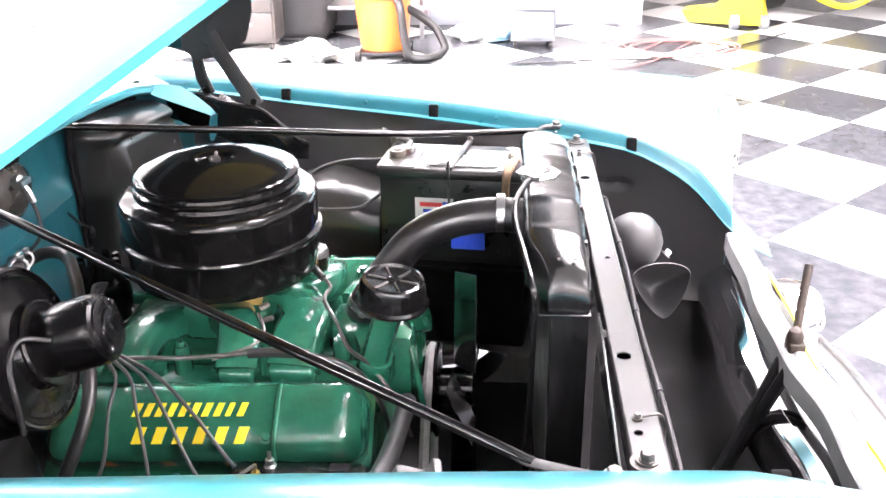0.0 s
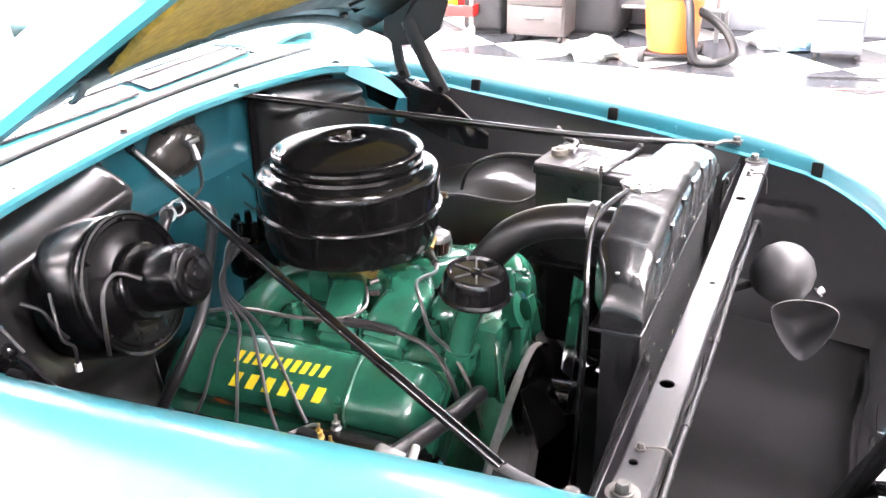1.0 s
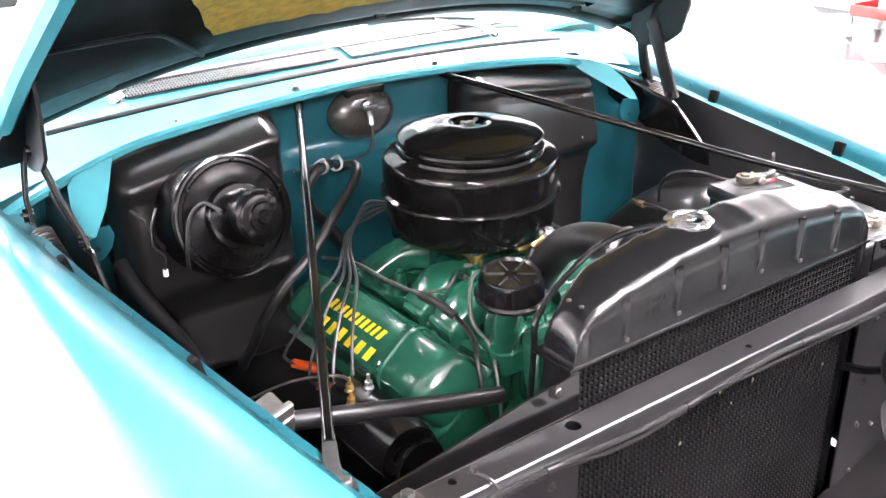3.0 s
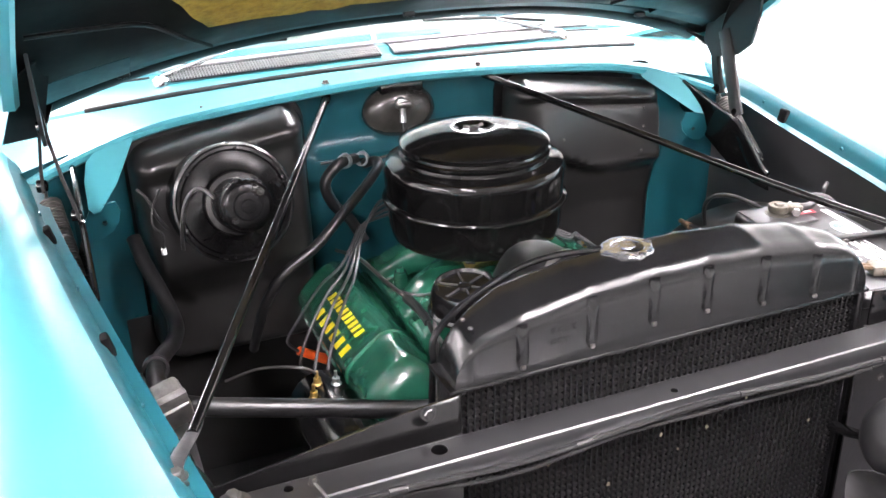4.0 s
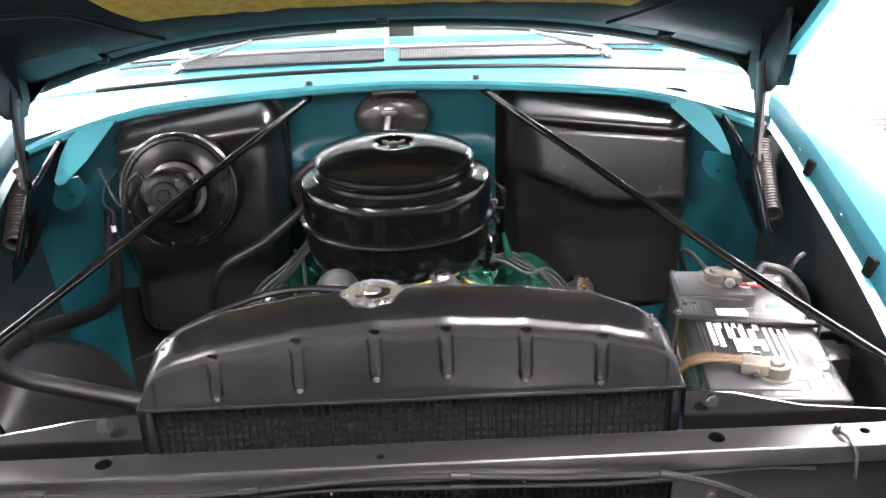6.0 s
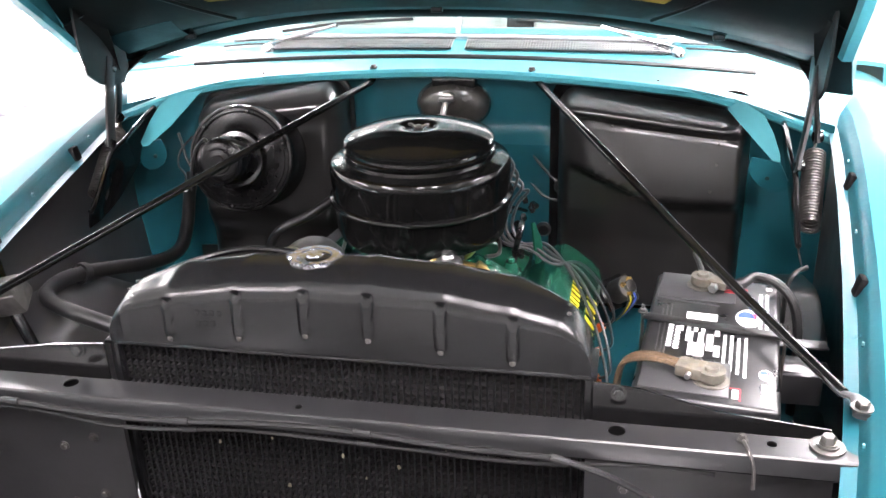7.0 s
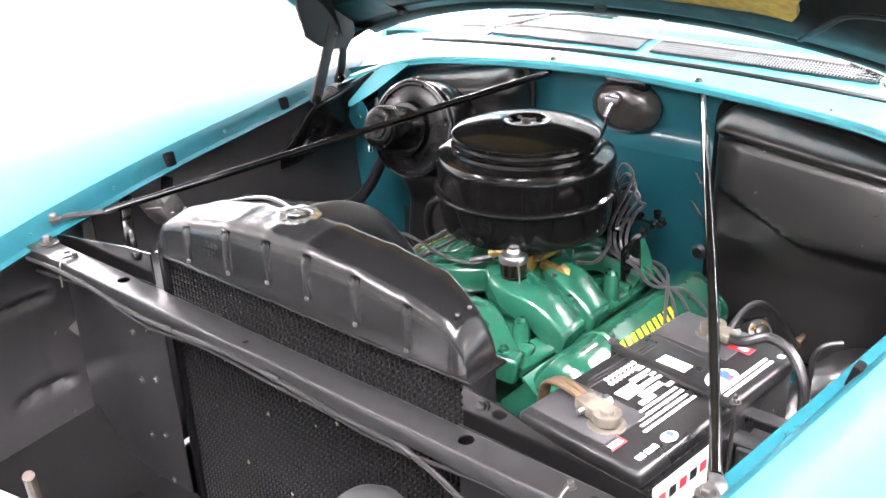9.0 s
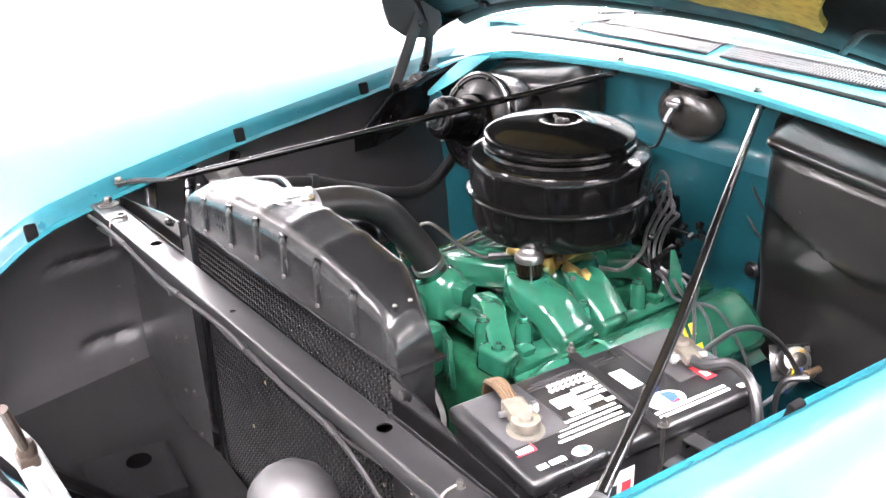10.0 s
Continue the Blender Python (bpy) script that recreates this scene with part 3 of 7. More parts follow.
for s in (1, -1):
    for wy in (0.35,):
        wheel_at = V((cx(wy) + s * 0.80, wy, 0.35))
        m = aim(wheel_at, (s, 0, 0))
        bm = NB()
        lathe(bm, [(0.20, -0.085), (0.30, -0.095), (0.345, -0.07), (0.35, 0), (0.345, 0.07), (0.30, 0.095), (0.20, 0.085), (0.20, -0.085)], m, 40)
        wheel = part("wheel", bm, RUBBER, car, "black rubber tyre")
        bm = NB()
        lathe(bm, [(0.20, 0.08), (0.19, 0.03), (0.10, 0.05), (0.06, 0.08), (0, 0.085)], m, 32)
        part("rim", bm, CHROME, wheel)

# ---- the open hood ----
HOOD_UP = radians(33.5)
HOOD_N = V((0, math.sin(HOOD_UP), math.cos(HOOD_UP)))
HOOD_D = V((0, -math.cos(HOOD_UP), math.sin(HOOD_UP)))


def hood_place(x, d, drop=0.0):
    """x across, d along the hood from its bowed rear edge, drop below its skin."""
    u = abs(x - 0.0155) / 0.7
    near = max(0.0, 1 - max(0.0, d) / 0.32)
    near = near * near * (3 - 2 * near)
    edge = V((0, 0.043 * u ** 2.8, -0.107 * u ** 2.41))
    back, sag = -edge.dot(HOOD_D), -edge.dot(HOOD_N)
    v = min(1.0, abs(x - 0.01) / (0.775 - 0.10 * max(0, d - 0.2)))
    flat = 0.0167 + 0.045 * v ** 2.2 + 0.010 * v ** 8
    return V((x, 0.992, 1.2194)) + HOOD_D * (d - back * near) - HOOD_N * (sag * near + flat * (1 - near) + drop - 0.015)


def hood_w(d):
    return 0.775 - 0.10 * max(0, d - 0.2) - 0.03 * max(0.0, 1 - d / 0.08) ** 2 + 0.015 * math.exp(-((d - 0.1) / 0.06) ** 2)


ds = [0.0, 0.015, 0.05, 0.12, 0.22, 0.35, 0.5, 0.65, 0.8, 1.0, 1.2, 1.35]
bm = NB()
grid = []
for d in ds:
    row = []
    w = hood_w(d)
    for k in range(41):
        u = -1 + 2 * k / 40
        row.append(hood_place(0.01 + u * w, d))
    grid.append(row)
shell(bm, grid, 0.0015)
hood = part("hood", bm, TURQ, car, "turquoise hood propped wide open")
# rolled side flanges
for s in (1, -1):
    bm = NB()
    grid = []
    for d in [0.16 + 1.19 * k / 20 for k in range(21)]:
        w = hood_w(d)
        row = []
        for off, drop in ((0.0, 0.0), (0.008, 0.012), (0.010, 0.03), (0.006, 0.052), (-0.004, 0.060), (-0.022, 0.060), (-0.03, 0.052)):
            row.append(hood_place(0.01 + s * w, d, drop) + V((s * off, 0, 0)))
        grid.append(row)
    shell(bm, grid, 0.0015)
    part("side_flange", bm, TURQ, hood, "rolled turquoise hood edge")
# dark inner frame, rear lip, ribs and pad
bm = NB()
grid = []
for k in range(41):
    u = -1 + 2 * k / 40
    row = []
    for d, drop in ((0.004, 0.003), (-0.003, 0.006), (0.0, 0.014), (0.010, 0.017), (0.030, 0.017), (0.036, 0.013)):
        row.append(hood_place(0.0155 + u * 0.735, d, drop))
    grid.append(row)
shell(bm, grid, 0.002)
part("rear_lip", bm, UNDERSIDE, hood, "black hood rear lip")
bm = NB()
shell(bm, [[hood_place(0.0155 - 0.56 + 1.12 * k / 30, d, drop) for d, drop in ((0.036, 0.010), (0.040, 0.014), (0.064, 0.015), (0.068, 0.010))] for k in range(31)], 0.002)
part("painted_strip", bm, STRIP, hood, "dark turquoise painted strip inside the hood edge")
bm = NB()
grid = []
for d in (0.030, 0.05, 0.075, 0.10, 0.14, 0.20, 0.26, 0.32, 0.5, 0.8, 1.1, 1.3):
    grid.append([hood_place(0.01 + (-1 + 2 * k / 40) * (hood_w(d) - 0.010), d, 0.009 + (0.02 if 0.1 <= d <= 0.24 else 0)) for k in range(41)])
shell(bm, grid, 0.002)
part("inner_panel", bm, UNDERSIDE, hood, "black inner hood panel")
for s in (1, -1):
    bm = NB()
    tube(bm, [hood_place(0.01 + s * 0.72, 0.285, 0.03), hood_place(0.01 + s * 0.62, 0.282, 0.04), hood_place(0.01 + s * 0.54, 0.27, 0.045), hood_place(0.01 + s * 0.47, 0.19, 0.045), hood_place(0.01 + s * 0.42, 0.12, 0.04)], 0.007, 8, flat=0.6)
    part("brace", bm, UNDERSIDE, hood, "thin black hood brace")
    # boxed rear corner that hangs below the skin
    low = [V((0.0155 + s * (0.728 + 0.0715 * f), 0.925 + 0.012 * f, 1.096 - 0.0105 * f)) for f in (0, 0.2, 0.4, 0.6, 0.8, 1.0)]
    top = [hood_place(0.0155 + s * (0.690 + 0.060 * f), 0.20 + 0.02 * f, 0.012 + 0.040 * f) for f in (0, 0.2, 0.4, 0.6, 0.8, 1.0)]
    rear = [hood_place(0.0155 + s * (0.705 + 0.040 * f), 0.03, 0.012) for f in (0, 0.2, 0.4, 0.6, 0.8, 1.0)]
    bm = NB()
    grid = [[t, t.lerp(b, 0.5) + V((0, 0.004, 0.004)), b + V((0, -0.004, 0.005)), b + V((0, 0.003, 0.0)), b.lerp(r, 0.5), r] for t, b, r in zip(top, low, rear)]
    shell(bm, grid, 0.002)
    part("corner_box", bm, UNDERSIDE, hood, "black boxed corner of the hood")
    bm = NB()
    shell(bm, [[hood_place(0.01 + s * (hood_w(d) + 0.001), d, 0.002), hood_place(0.01 + s * (hood_w(d) + 0.001), d, 0.002).lerp(e, 0.5) + V((s * 0.006, 0, 0.004)), e] for d, e in ((0.03, rear[-1]), (0.08, low[-1].lerp(rear[-1], 0.4)), (0.13, low[-1]), (0.17, low[-1].lerp(top[-1], 0.5)), (0.21, top[-1]))], 0.0015)
    part("corner_flange", bm, TURQ, hood, "turquoise flange round the hood corner")
    # channel at the rear corner, where the hinge bolts on
    bm = NB()
    shell(bm, [[hood_place(0.01 + s * (0.56 + 0.16 * f), d, drop) for d, drop in ((0.07, 0.012), (0.072, 0.026), (0.10, 0.030), (0.14, 0.030), (0.142, 0.012))] for f in (0, 0.25, 0.5, 0.75, 1.0)], 0.002)
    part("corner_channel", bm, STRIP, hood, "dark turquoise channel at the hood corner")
for x in (-0.56, 0.0, 0.56):
    bm = NB()
    box(bm, (0.024, 0.014, 0.012), Matrix.Translation(hood_place(x, 0.05, 0.018)), 0.003)
    part("rubber_buffer", bm, RUBBER, hood)
bm = NB()
grid = []
for d in [0.214 + 0.025 * k for k in range(13)]:
    grid.append([hood_place(0.01 + (-1 + 2 * k / 24) * (0.435 + 0.5 * min(0.15, d - 0.214) + 0.012 * noise.noise(V((d * 20, k * 0.1, 0)))), d, 0.036 + 0.006 * noise.noise(V((k * 0.9, d * 18, 3)))) for k in range(25)])
shell(bm, grid, 0.01)
part("insulation_pad", bm, PAD, hood, "worn yellow fibre insulation pad")

# ---- front clip ----
bm = NB()
HEAD = [(0.610, -0.375, 0.705), (0.50, -0.355, 0.735), (0.40, -0.345, 0.750), (0.27, -0.340, 0.758), (0.14, -0.326, 0.760), (0.02, -0.325, 0.764), (-0.10, -0.326, 0.764), (-0.22, -0.345, 0.760), (-0.34, -0.345, 0.750), (-0.44, -0.355, 0.735), (-0.545, -0.375, 0.705)]
grid = []
for p in cat(HEAD, 4):
    grid.append([p + V(o) for o in ((0, 0.029, -0.045), (0, 0.028, -0.008), (0, 0.024, -0.004), (0, 0.010, -0.004), (0, 0.004, 0.001), (0, -0.008, 0.001), (0, -0.013, -0.004), (0, -0.010, -0.03), (0, 0.0, -0.06))])
shell(bm, grid, 0.002)
GREY_PANEL = mat("grey_primer_panel", (0.20, 0.205, 0.21), 0.55, coat=0.0, scale=20, vary=0.12, bump=0.1)
header = part("header_panel", bm, GREY_PANEL, car, "grey painted hood landing panel above the grille")
bm = NB()
tube(bm, [V(p) + V((0, -0.015, -0.155)) for p in HEAD], lambda t: 0.095, 24, 4, flat=0.72)
grille = part("grille_bar", bm, CHROME, car, "wide chrome grille bar")
# yellow reflection along the chrome, laid on as a thin coloured tube
bm = NB()
tube(bm, [V(p) + V((0, -0.075, -0.095)) for p in HEAD], 0.0016, 8, 4)

part("yellow_reflection", bm, YELLOW, grille, "thin yellow strip painted as a reflection on the chrome")
bm = NB()
shell(bm, [[p + V(o) for o in ((0, 0.052, -0.125), (0, 0.044, -0.105), (0, 0.026, -0.096), (0, 0.004, -0.100), (0, -0.004, -0.115))] for p in cat(HEAD[1:-1], 4)], 0.002)
part("upper_moulding", bm, CHROME, grille, "curved chrome moulding along the grille top")
bm = NB()
tube(bm, [(0.90, -0.30, 0.40), (0.80, -0.46, 0.40), (0.45, -0.56, 0.40), (0.03, -0.59, 0.40), (-0.39, -0.56, 0.40), (-0.74, -0.46, 0.40), (-0.84, -0.30, 0.40)], 0.07, 16, 6, flat=1.15)
bumper = part("bumper", bm, CHROME, car, "chrome front bumper")
for s in (1, -1):
    bm = NB()
    lathe(bm, [(0.085, -0.08), (0.085, 0.02), (0.07, 0.06), (0.045, 0.085), (0, 0.095)], aim((0.03 + s * 0.555, -0.50, 0.50), (0, -1, 0.15)), 28)
    part("bumper_guard", bm, CHROME, bumper, "round chrome bumper guard")
# closing panels around the radiator
for s, xa in ((-1, -0.285), (1, 0.365)):
    bm = NB()
    xo = 0.036 + s * 0.63
    slab(bm, [(xa, 0.30), (xo, 0.30), (xo, 0.895), (xa, 0.90)], 0.003, Matrix.Translation((0, 0.045, 0)) @ pose(0, 0, 0, 90, 0, 0))
    part("radiator_support", bm, BLACK_DULL, car, "black sheet radiator support")
for s in (-1, 1):
    for z in (0.82, 0.72, 0.60, 0.50):
        for dx in (0.05, 0.10):
            bm = NB()
            bolt(bm, (0.04 + s * (0.325 + dx), 0.041, z - dx * 0.4), (0, -1, 0), 0.005, 0.005)
            part("support_bolt", bm, DARK_STEEL, car)
bm = NB()
shell(bm, [[V((x, y, 0.46 - 0.10 * (0.03 - y) + 0.012 * math.sin(x * 16) + 0.09 * (max(0.0, abs(x - 0.02) - 0.38) / 0.22) ** 2)) for x in [-0.58 + 0.06 * i for i in range(21)]] for y in (-0.40, -0.3, -0.2, -0.1, 0.0, 0.045)], 0.002)
APRON = mat("dusty_black_apron", (0.005, 0.0049, 0.0051), 0.75, scale=12, vary=0.3, bump=0.2, bump_scale=60, spec=0.06, dirt=(0.010, 0.0097, 0.0094), dirt_amount=0.4, dirt_scale=6)
part("splash_apron", bm, APRON, car, "black splash apron under the nose")
BRACKET_PLAN = [(-0.365, -0.185), (-0.205, -0.205), (-0.170, -0.060), (-0.330, -0.035)]
# hood latch post with its braces
bm = NB()
tube(bm, [(0.02, -0.345, 0.893), (-0.010, -0.332, 0.835), (-0.035, -0.322, 0.785)], 0.0075, 10, 4)
lathe(bm, [(0, -0.02), (0.013, -0.02), (0.015, 0.0), (0.011, 0.012), (0, 0.02)], Matrix.Translation((-0.038, -0.320, 0.785)), 12)
box(bm, (0.036, 0.028, 0.022), Matrix.Translation((-0.038, -0.322, 0.766)), 0.004)
latch = tagged(link("hood_latch", bm, mat("rusty_latch_steel", (0.030, 0.020, 0.014), 0.5, 0.3, scale=80, vary=0.4, bump=0.3)), "rusty steel hood latch post on the header panel", "latch")
for a, b in (((-0.03, -0.315, 0.755), (-0.17, -0.14, 0.475)), ((-0.07, -0.31, 0.745), (-0.12, -0.17, 0.475))):
    bm = NB()
    tube(bm, [a, b], 0.011, 8, 2)
    part("brace", bm, APRON, latch, "black latch brace")

# ---- radiator ----
rad = thing("radiator", (0.04, 0.08, 0.40), "black radiator with a ribbed arched top tank", "radiator")


def tank_top(x):
    u = (x - 0.05) / 0.335
    return 1.066 - 0.048 * abs(u) ** 2.1


TX0, TX1 = -0.287, 0.368
ribs = [(-0.195, 0.967), (-0.095, 0.974), (-0.002, 0.985), (0.083, 0.985), (0.178, 0.975), (0.270, 0.967)]
TANK_FOOT = 0.956


def tank_edge(x):
    """Height of the tank's front edge: an arch that rounds down over both ends."""
    e = min(1.0, max(0.0, min(x - TX0, TX1 - x) / 0.052))
    q = (1 - (1 - e) ** 2.5) ** (1 / 2.5)
    wave = 0.0022 * sum(math.exp(-((x - r) / 0.012) ** 2) for r, z in ribs)
    return TANK_FOOT + (tank_top(x) - 0.005 - TANK_FOOT) * (0.06 + 0.94 * q) + wave * q


bm = NB()
rings = []
for k in range(97):
    x = TX0 + (TX1 - TX0) * (0.5 - 0.5 * math.cos(math.pi * k / 96))
    top = tank_edge(x)
    h = top - TANK_FOOT
    dome = 0.008 * min(1.0, h / 0.08)
    # a strap pressed over both shoulders
    strap = max(0.0, 1 - abs(min(x - TX0, TX1 - x) - 0.022) / 0.006)
    shoulder = min(1.0, min(x - TX0, TX1 - x) / 0.11)
    y0, y1 = 0.057 - 0.002 * strap, 0.116 + 0.034 * shoulder * shoulder * (3 - 2 * shoulder)
    ring = [V((x, y0, TANK_FOOT)), V((x, y0, TANK_FOOT + h * 0.3)), V((x, y0, TANK_FOOT + h * 0.7)), V((x, y0, top - 0.26 * h)), V((x, y0 + 0.0025, top - 0.15 * h)), V((x, y0 + 0.007, top - 0.065 * h)), V((x, y0 + 0.013, top - 0.018 * h)), V((x, y0 + 0.020, top + 0.001 + 0.0015 * strap))]
    for j in range(1, 9):
        g = j / 8
        ring.append(V((x, y0 + 0.020 + (y1 - 0.010 - y0 - 0.020) * g, top + dome * math.sin(g * math.pi * 0.72) + 0.0015 * strap)))
    ring += [V((x, y1 - 0.003, top - 0.03 * h)), V((x, y1, top - 0.14 * h)), V((x, y1, TANK_FOOT))]
    rings.append(ring)
loft(bm, rings)
part("top_tank", bm, TANK, rad, "ribbed black upper tank", 50)
for r, zl in ribs:
    bm = NB()
    et = tank_edge(r)
    loft(bm, [[V((r + u * wd, 0.0575 - pr * dp, z)) for u, pr in ((-1.0, 0.0), (-0.55, 0.85), (0.0, 1.0), (0.55, 0.85), (1.0, 0.0), (0.0, -0.6))] for z, wd, dp in ((zl - 0.001, 0.007, 0.0), (zl + 0.004, 0.0095, 0.0048), (et - 0.034, 0.0095, 0.0050), (et - 0.022, 0.0095, 0.0040), (et - 0.012, 0.007, -0.004))])
    rb = part("rib", bm, TANK, rad)
    bm = NB()
    lathe(bm, [(0.0042, 0), (0.0034, 0.0025), (0, 0.0038)], aim((r, 0.0545, zl), (0, -1, 0)), 12)
    part("dimple", bm, DARK_STEEL, rb, "worn bright dimple")
for row, zz in enumerate((1.008, 0.992)):
    for k in range(4 - row):
        bm = NB()
        box(bm, (0.006, 0.0016, 0.0075), Matrix.Translation((-0.152 + 0.0105 * k, 0.0565, zz)), 0.0006)
        part("embossed_mark", bm, TANK, rad, "small raised mark")
for ex in (TX0 + 0.030, TX1 - 0.030):
    for ey in (0.078, 0.102):
        bm = NB()
        bolt(bm, (ex, ey, tank_edge(ex) + 0.006), (0, 0, 1), 0.0032, 0.003, False)
        part("strap_rivet", bm, DARK_STEEL, rad)
bm = NB()
box(bm, (0.672, 0.074, 0.006), Matrix.Translation((0.040, 0.092, 0.953)), 0.002)
part("tank_flange", bm, TANK, rad)
bm = NB()
tube(bm, [(TX0 + 0.002, 0.136, 0.955), (TX0 + 0.006, 0.138, 0.990), (-0.235, 0.150, 1.020), (-0.16, 0.164, 1.045), (-0.10, 0.160, 1.058), (-0.035, 0.140, 1.064)], 0.0048, 8)
tube(bm, [(TX0 + 0.002, 0.136, 0.955), (TX0 - 0.002, 0.138, 0.85), (TX0, 0.145, 0.6)], 0.0048, 8)
part("overflow_pipe", bm, TANK, rad, "thin black overflow pipe")
bm = NB()
lathe(bm, [(0.024, 1.040), (0.024, 1.058), (0.031, 1.060), (0.031, 1.064), (0, 1.064)], Matrix.Translation((-0.004, 0.125, 0)), 24)
neck = part("filler_neck", bm, DARK_STEEL, rad)
bm = NB()
seg = 48
prof = []
for r0, z in ((0.028, 1.060), (0.0335, 1.061), (0.034, 1.067), (0.0315, 1.0695), (0.023, 1.0695), (0.021, 1.068), (0.012, 1.068), (0.010, 1.0705), (0, 1.071)):
    prof.append((r0, z))
rows = []
for r0, z in prof:
    row = []
    for k in range(seg):
        a = 2 * math.pi * k / seg
        wob = 1 + (0.07 * (0.5 + 0.5 * math.cos(8 * a)) if 0.03 < r0 and z < 1.068 else 0) + (0.14 * max(0, math.cos(2 * a)) ** 6 if r0 > 0.03 else 0)
        row.append(V((-0.004 + max(r0, 0.0004) * wob * math.cos(a), 0.125 + max(r0, 0.0004) * wob * math.sin(a), z)))
    rows.append(row)
loft(bm, rows)
part("filler_cap", bm, mat("zinc_cap", (0.45, 0.45, 0.45), 0.25, 0.9, scale=60, vary=0.15), rad, "bright pressed steel filler cap")
bm = NB()
box(bm, (0.012, 0.055, 0.55), Matrix.Translation((TX0 + 0.002, 0.085, 0.675)), 0.003)
box(bm, (0.012, 0.055, 0.55), Matrix.Translation((TX1 - 0.002, 0.085, 0.675)), 0.003)
box(bm, (0.66, 0.06, 0.05), Matrix.Translation((0.04, 0.085, 0.40)), 0.01)
part("side_frame", bm, TANK, rad)
bm = NB()
box(bm, (0.63, 0.03, 0.53), Matrix.Translation((0.04, 0.098, 0.685)))
part("core_back", bm, FIN, rad)
# cooling tubes and folded fins: one mesh each, repeated
bm = NB()
box(bm, (0.0020, 0.0150, 0.535))
me_tube = bpy.data.meshes.new("cooling_tube")
bm.to_mesh(me_tube)
bm.free()
me_tube.materials.append(BLACK_MATTE)
bm = NB()
for k in range(98):
    z = -0.265 + 0.53 * k / 97
    tip = 0.0016 if k % 2 else -0.0016
    vs = [bm.verts.new(p) for p in ((-0.0037, -0.0080, z - tip), (0.0037, -0.0080, z + tip), (0.0037, 0.008, z + tip + 0.0010), (-0.0037, 0.008, z - tip + 0.0010))]
    bm.faces.new(vs)
me_fin = bpy.data.meshes.new("fin")
bm.to_mesh(me_fin)
bm.free()
me_fin.materials.append(FIN)
for k in range(69):
    x = -0.276 + 0.632 * k / 68
    for me, nm, dx in ((me_tube, "cooling_tube", 0.0), (me_fin, "fin", 0.00465)):
        o = new(nm, me)
        o.parent = rad
        o.matrix_parent_inverse = rad.matrix_basis.inverted()
        o.matrix_basis = Matrix.Translation((x + dx, 0.074, 0.685))
# upper hose
bm = NB()
HOSE = [(-0.063, 0.150, 1.012), (-0.063, 0.20, 1.014), (-0.063, 0.265, 1.002), (-0.062, 0.325, 0.970), (-0.060, 0.370, 0.916), (-0.058, 0.405, 0.865), (-0.056, 0.425, 0.825)]
tube(bm, HOSE, 0.0285, 20, 8)
hose = solid("radiator_hose", bm, RUBBER, "thick black rubber upper radiator hose", "hose")
for p, d in ((V((-0.063, 0.186, 1.0175)), (0, 1, 0.02)), (V((-0.057, 0.415, 0.843)), (0.02, 0.45, -0.9))):
    bm = NB()
    m = aim(p, d)
    lathe(bm, [(0.0285, -0.007), (0.0312, -0.006), (0.0312, 0.006), (0.0285, 0.007)], m, 28)
    box(bm, (0.010, 0.012, 0.012), m @ Matrix.Translation((0.034, 0, 0)), 0.002)
    part("hose_clamp", bm, STEEL, hose, "bright worm-drive hose clamp")
# sheet shields over the gap beside the tank
for xs, bx in (((-0.290, -0.36, -0.46, -0.60), -0.33), ((0.372, 0.43, 0.52, 0.655), 0.403)):
    bm = NB()
    a, b, c, d = xs
    slab(bm, [(a, 0.90), (d, 0.895), (d, 0.914), (c, 0.928), (b, 0.951), (a, 0.957)] if xs[0] > 0 else [(a, 0.90), (a, 0.957), (b, 0.951), (c, 0.935), (d, 0.914), (d, 0.895)], 0.003, Matrix.Translation((0, 0.046, 0)) @ pose(0, 0, 0, 90, 0, 0))
    sh = solid("radiator_shield", bm, BLACK, "black sheet shield beside the radiator tank", "shield", "radiator shields")
    bm = NB()
    bolt(bm, (bx, 0.042, 0.944), (0, -1, 0.2), 0.007, 0.006)
    part("shield_bolt", bm, BLACK, sh)
# cross bar
def drilled_plate(bm, outline, holes, z0, thick, seg=20):
    """A flat plate with round holes through it; holes are (x, y, radius)."""
    loops = [outline] + [[(hx + hr * math.cos(2 * math.pi * k / seg), hy - hr * math.sin(2 * math.pi * k / seg)) for k in range(seg)] for hx, hy, hr in holes]
    both = []
    for z in (z0, z0 - thick):
        edges, rims = [], []
        for pts in loops:
            vs = [bm.verts.new((x, y, z)) for x, y in pts]
            edges += [bm.edges.new((vs[k], vs[(k + 1) % len(vs)])) for k in range(len(vs))]
            rims.append(vs)
        bmesh.ops.triangle_fill(bm, edges=edges, use_beauty=True)
        both.append(rims)
    for hi, lo in zip(*both):
        for k in range(len(hi)):
            j = (k + 1) % len(hi)
            bm.faces.new((hi[k], hi[j], lo[j], lo[k]))
    return bm


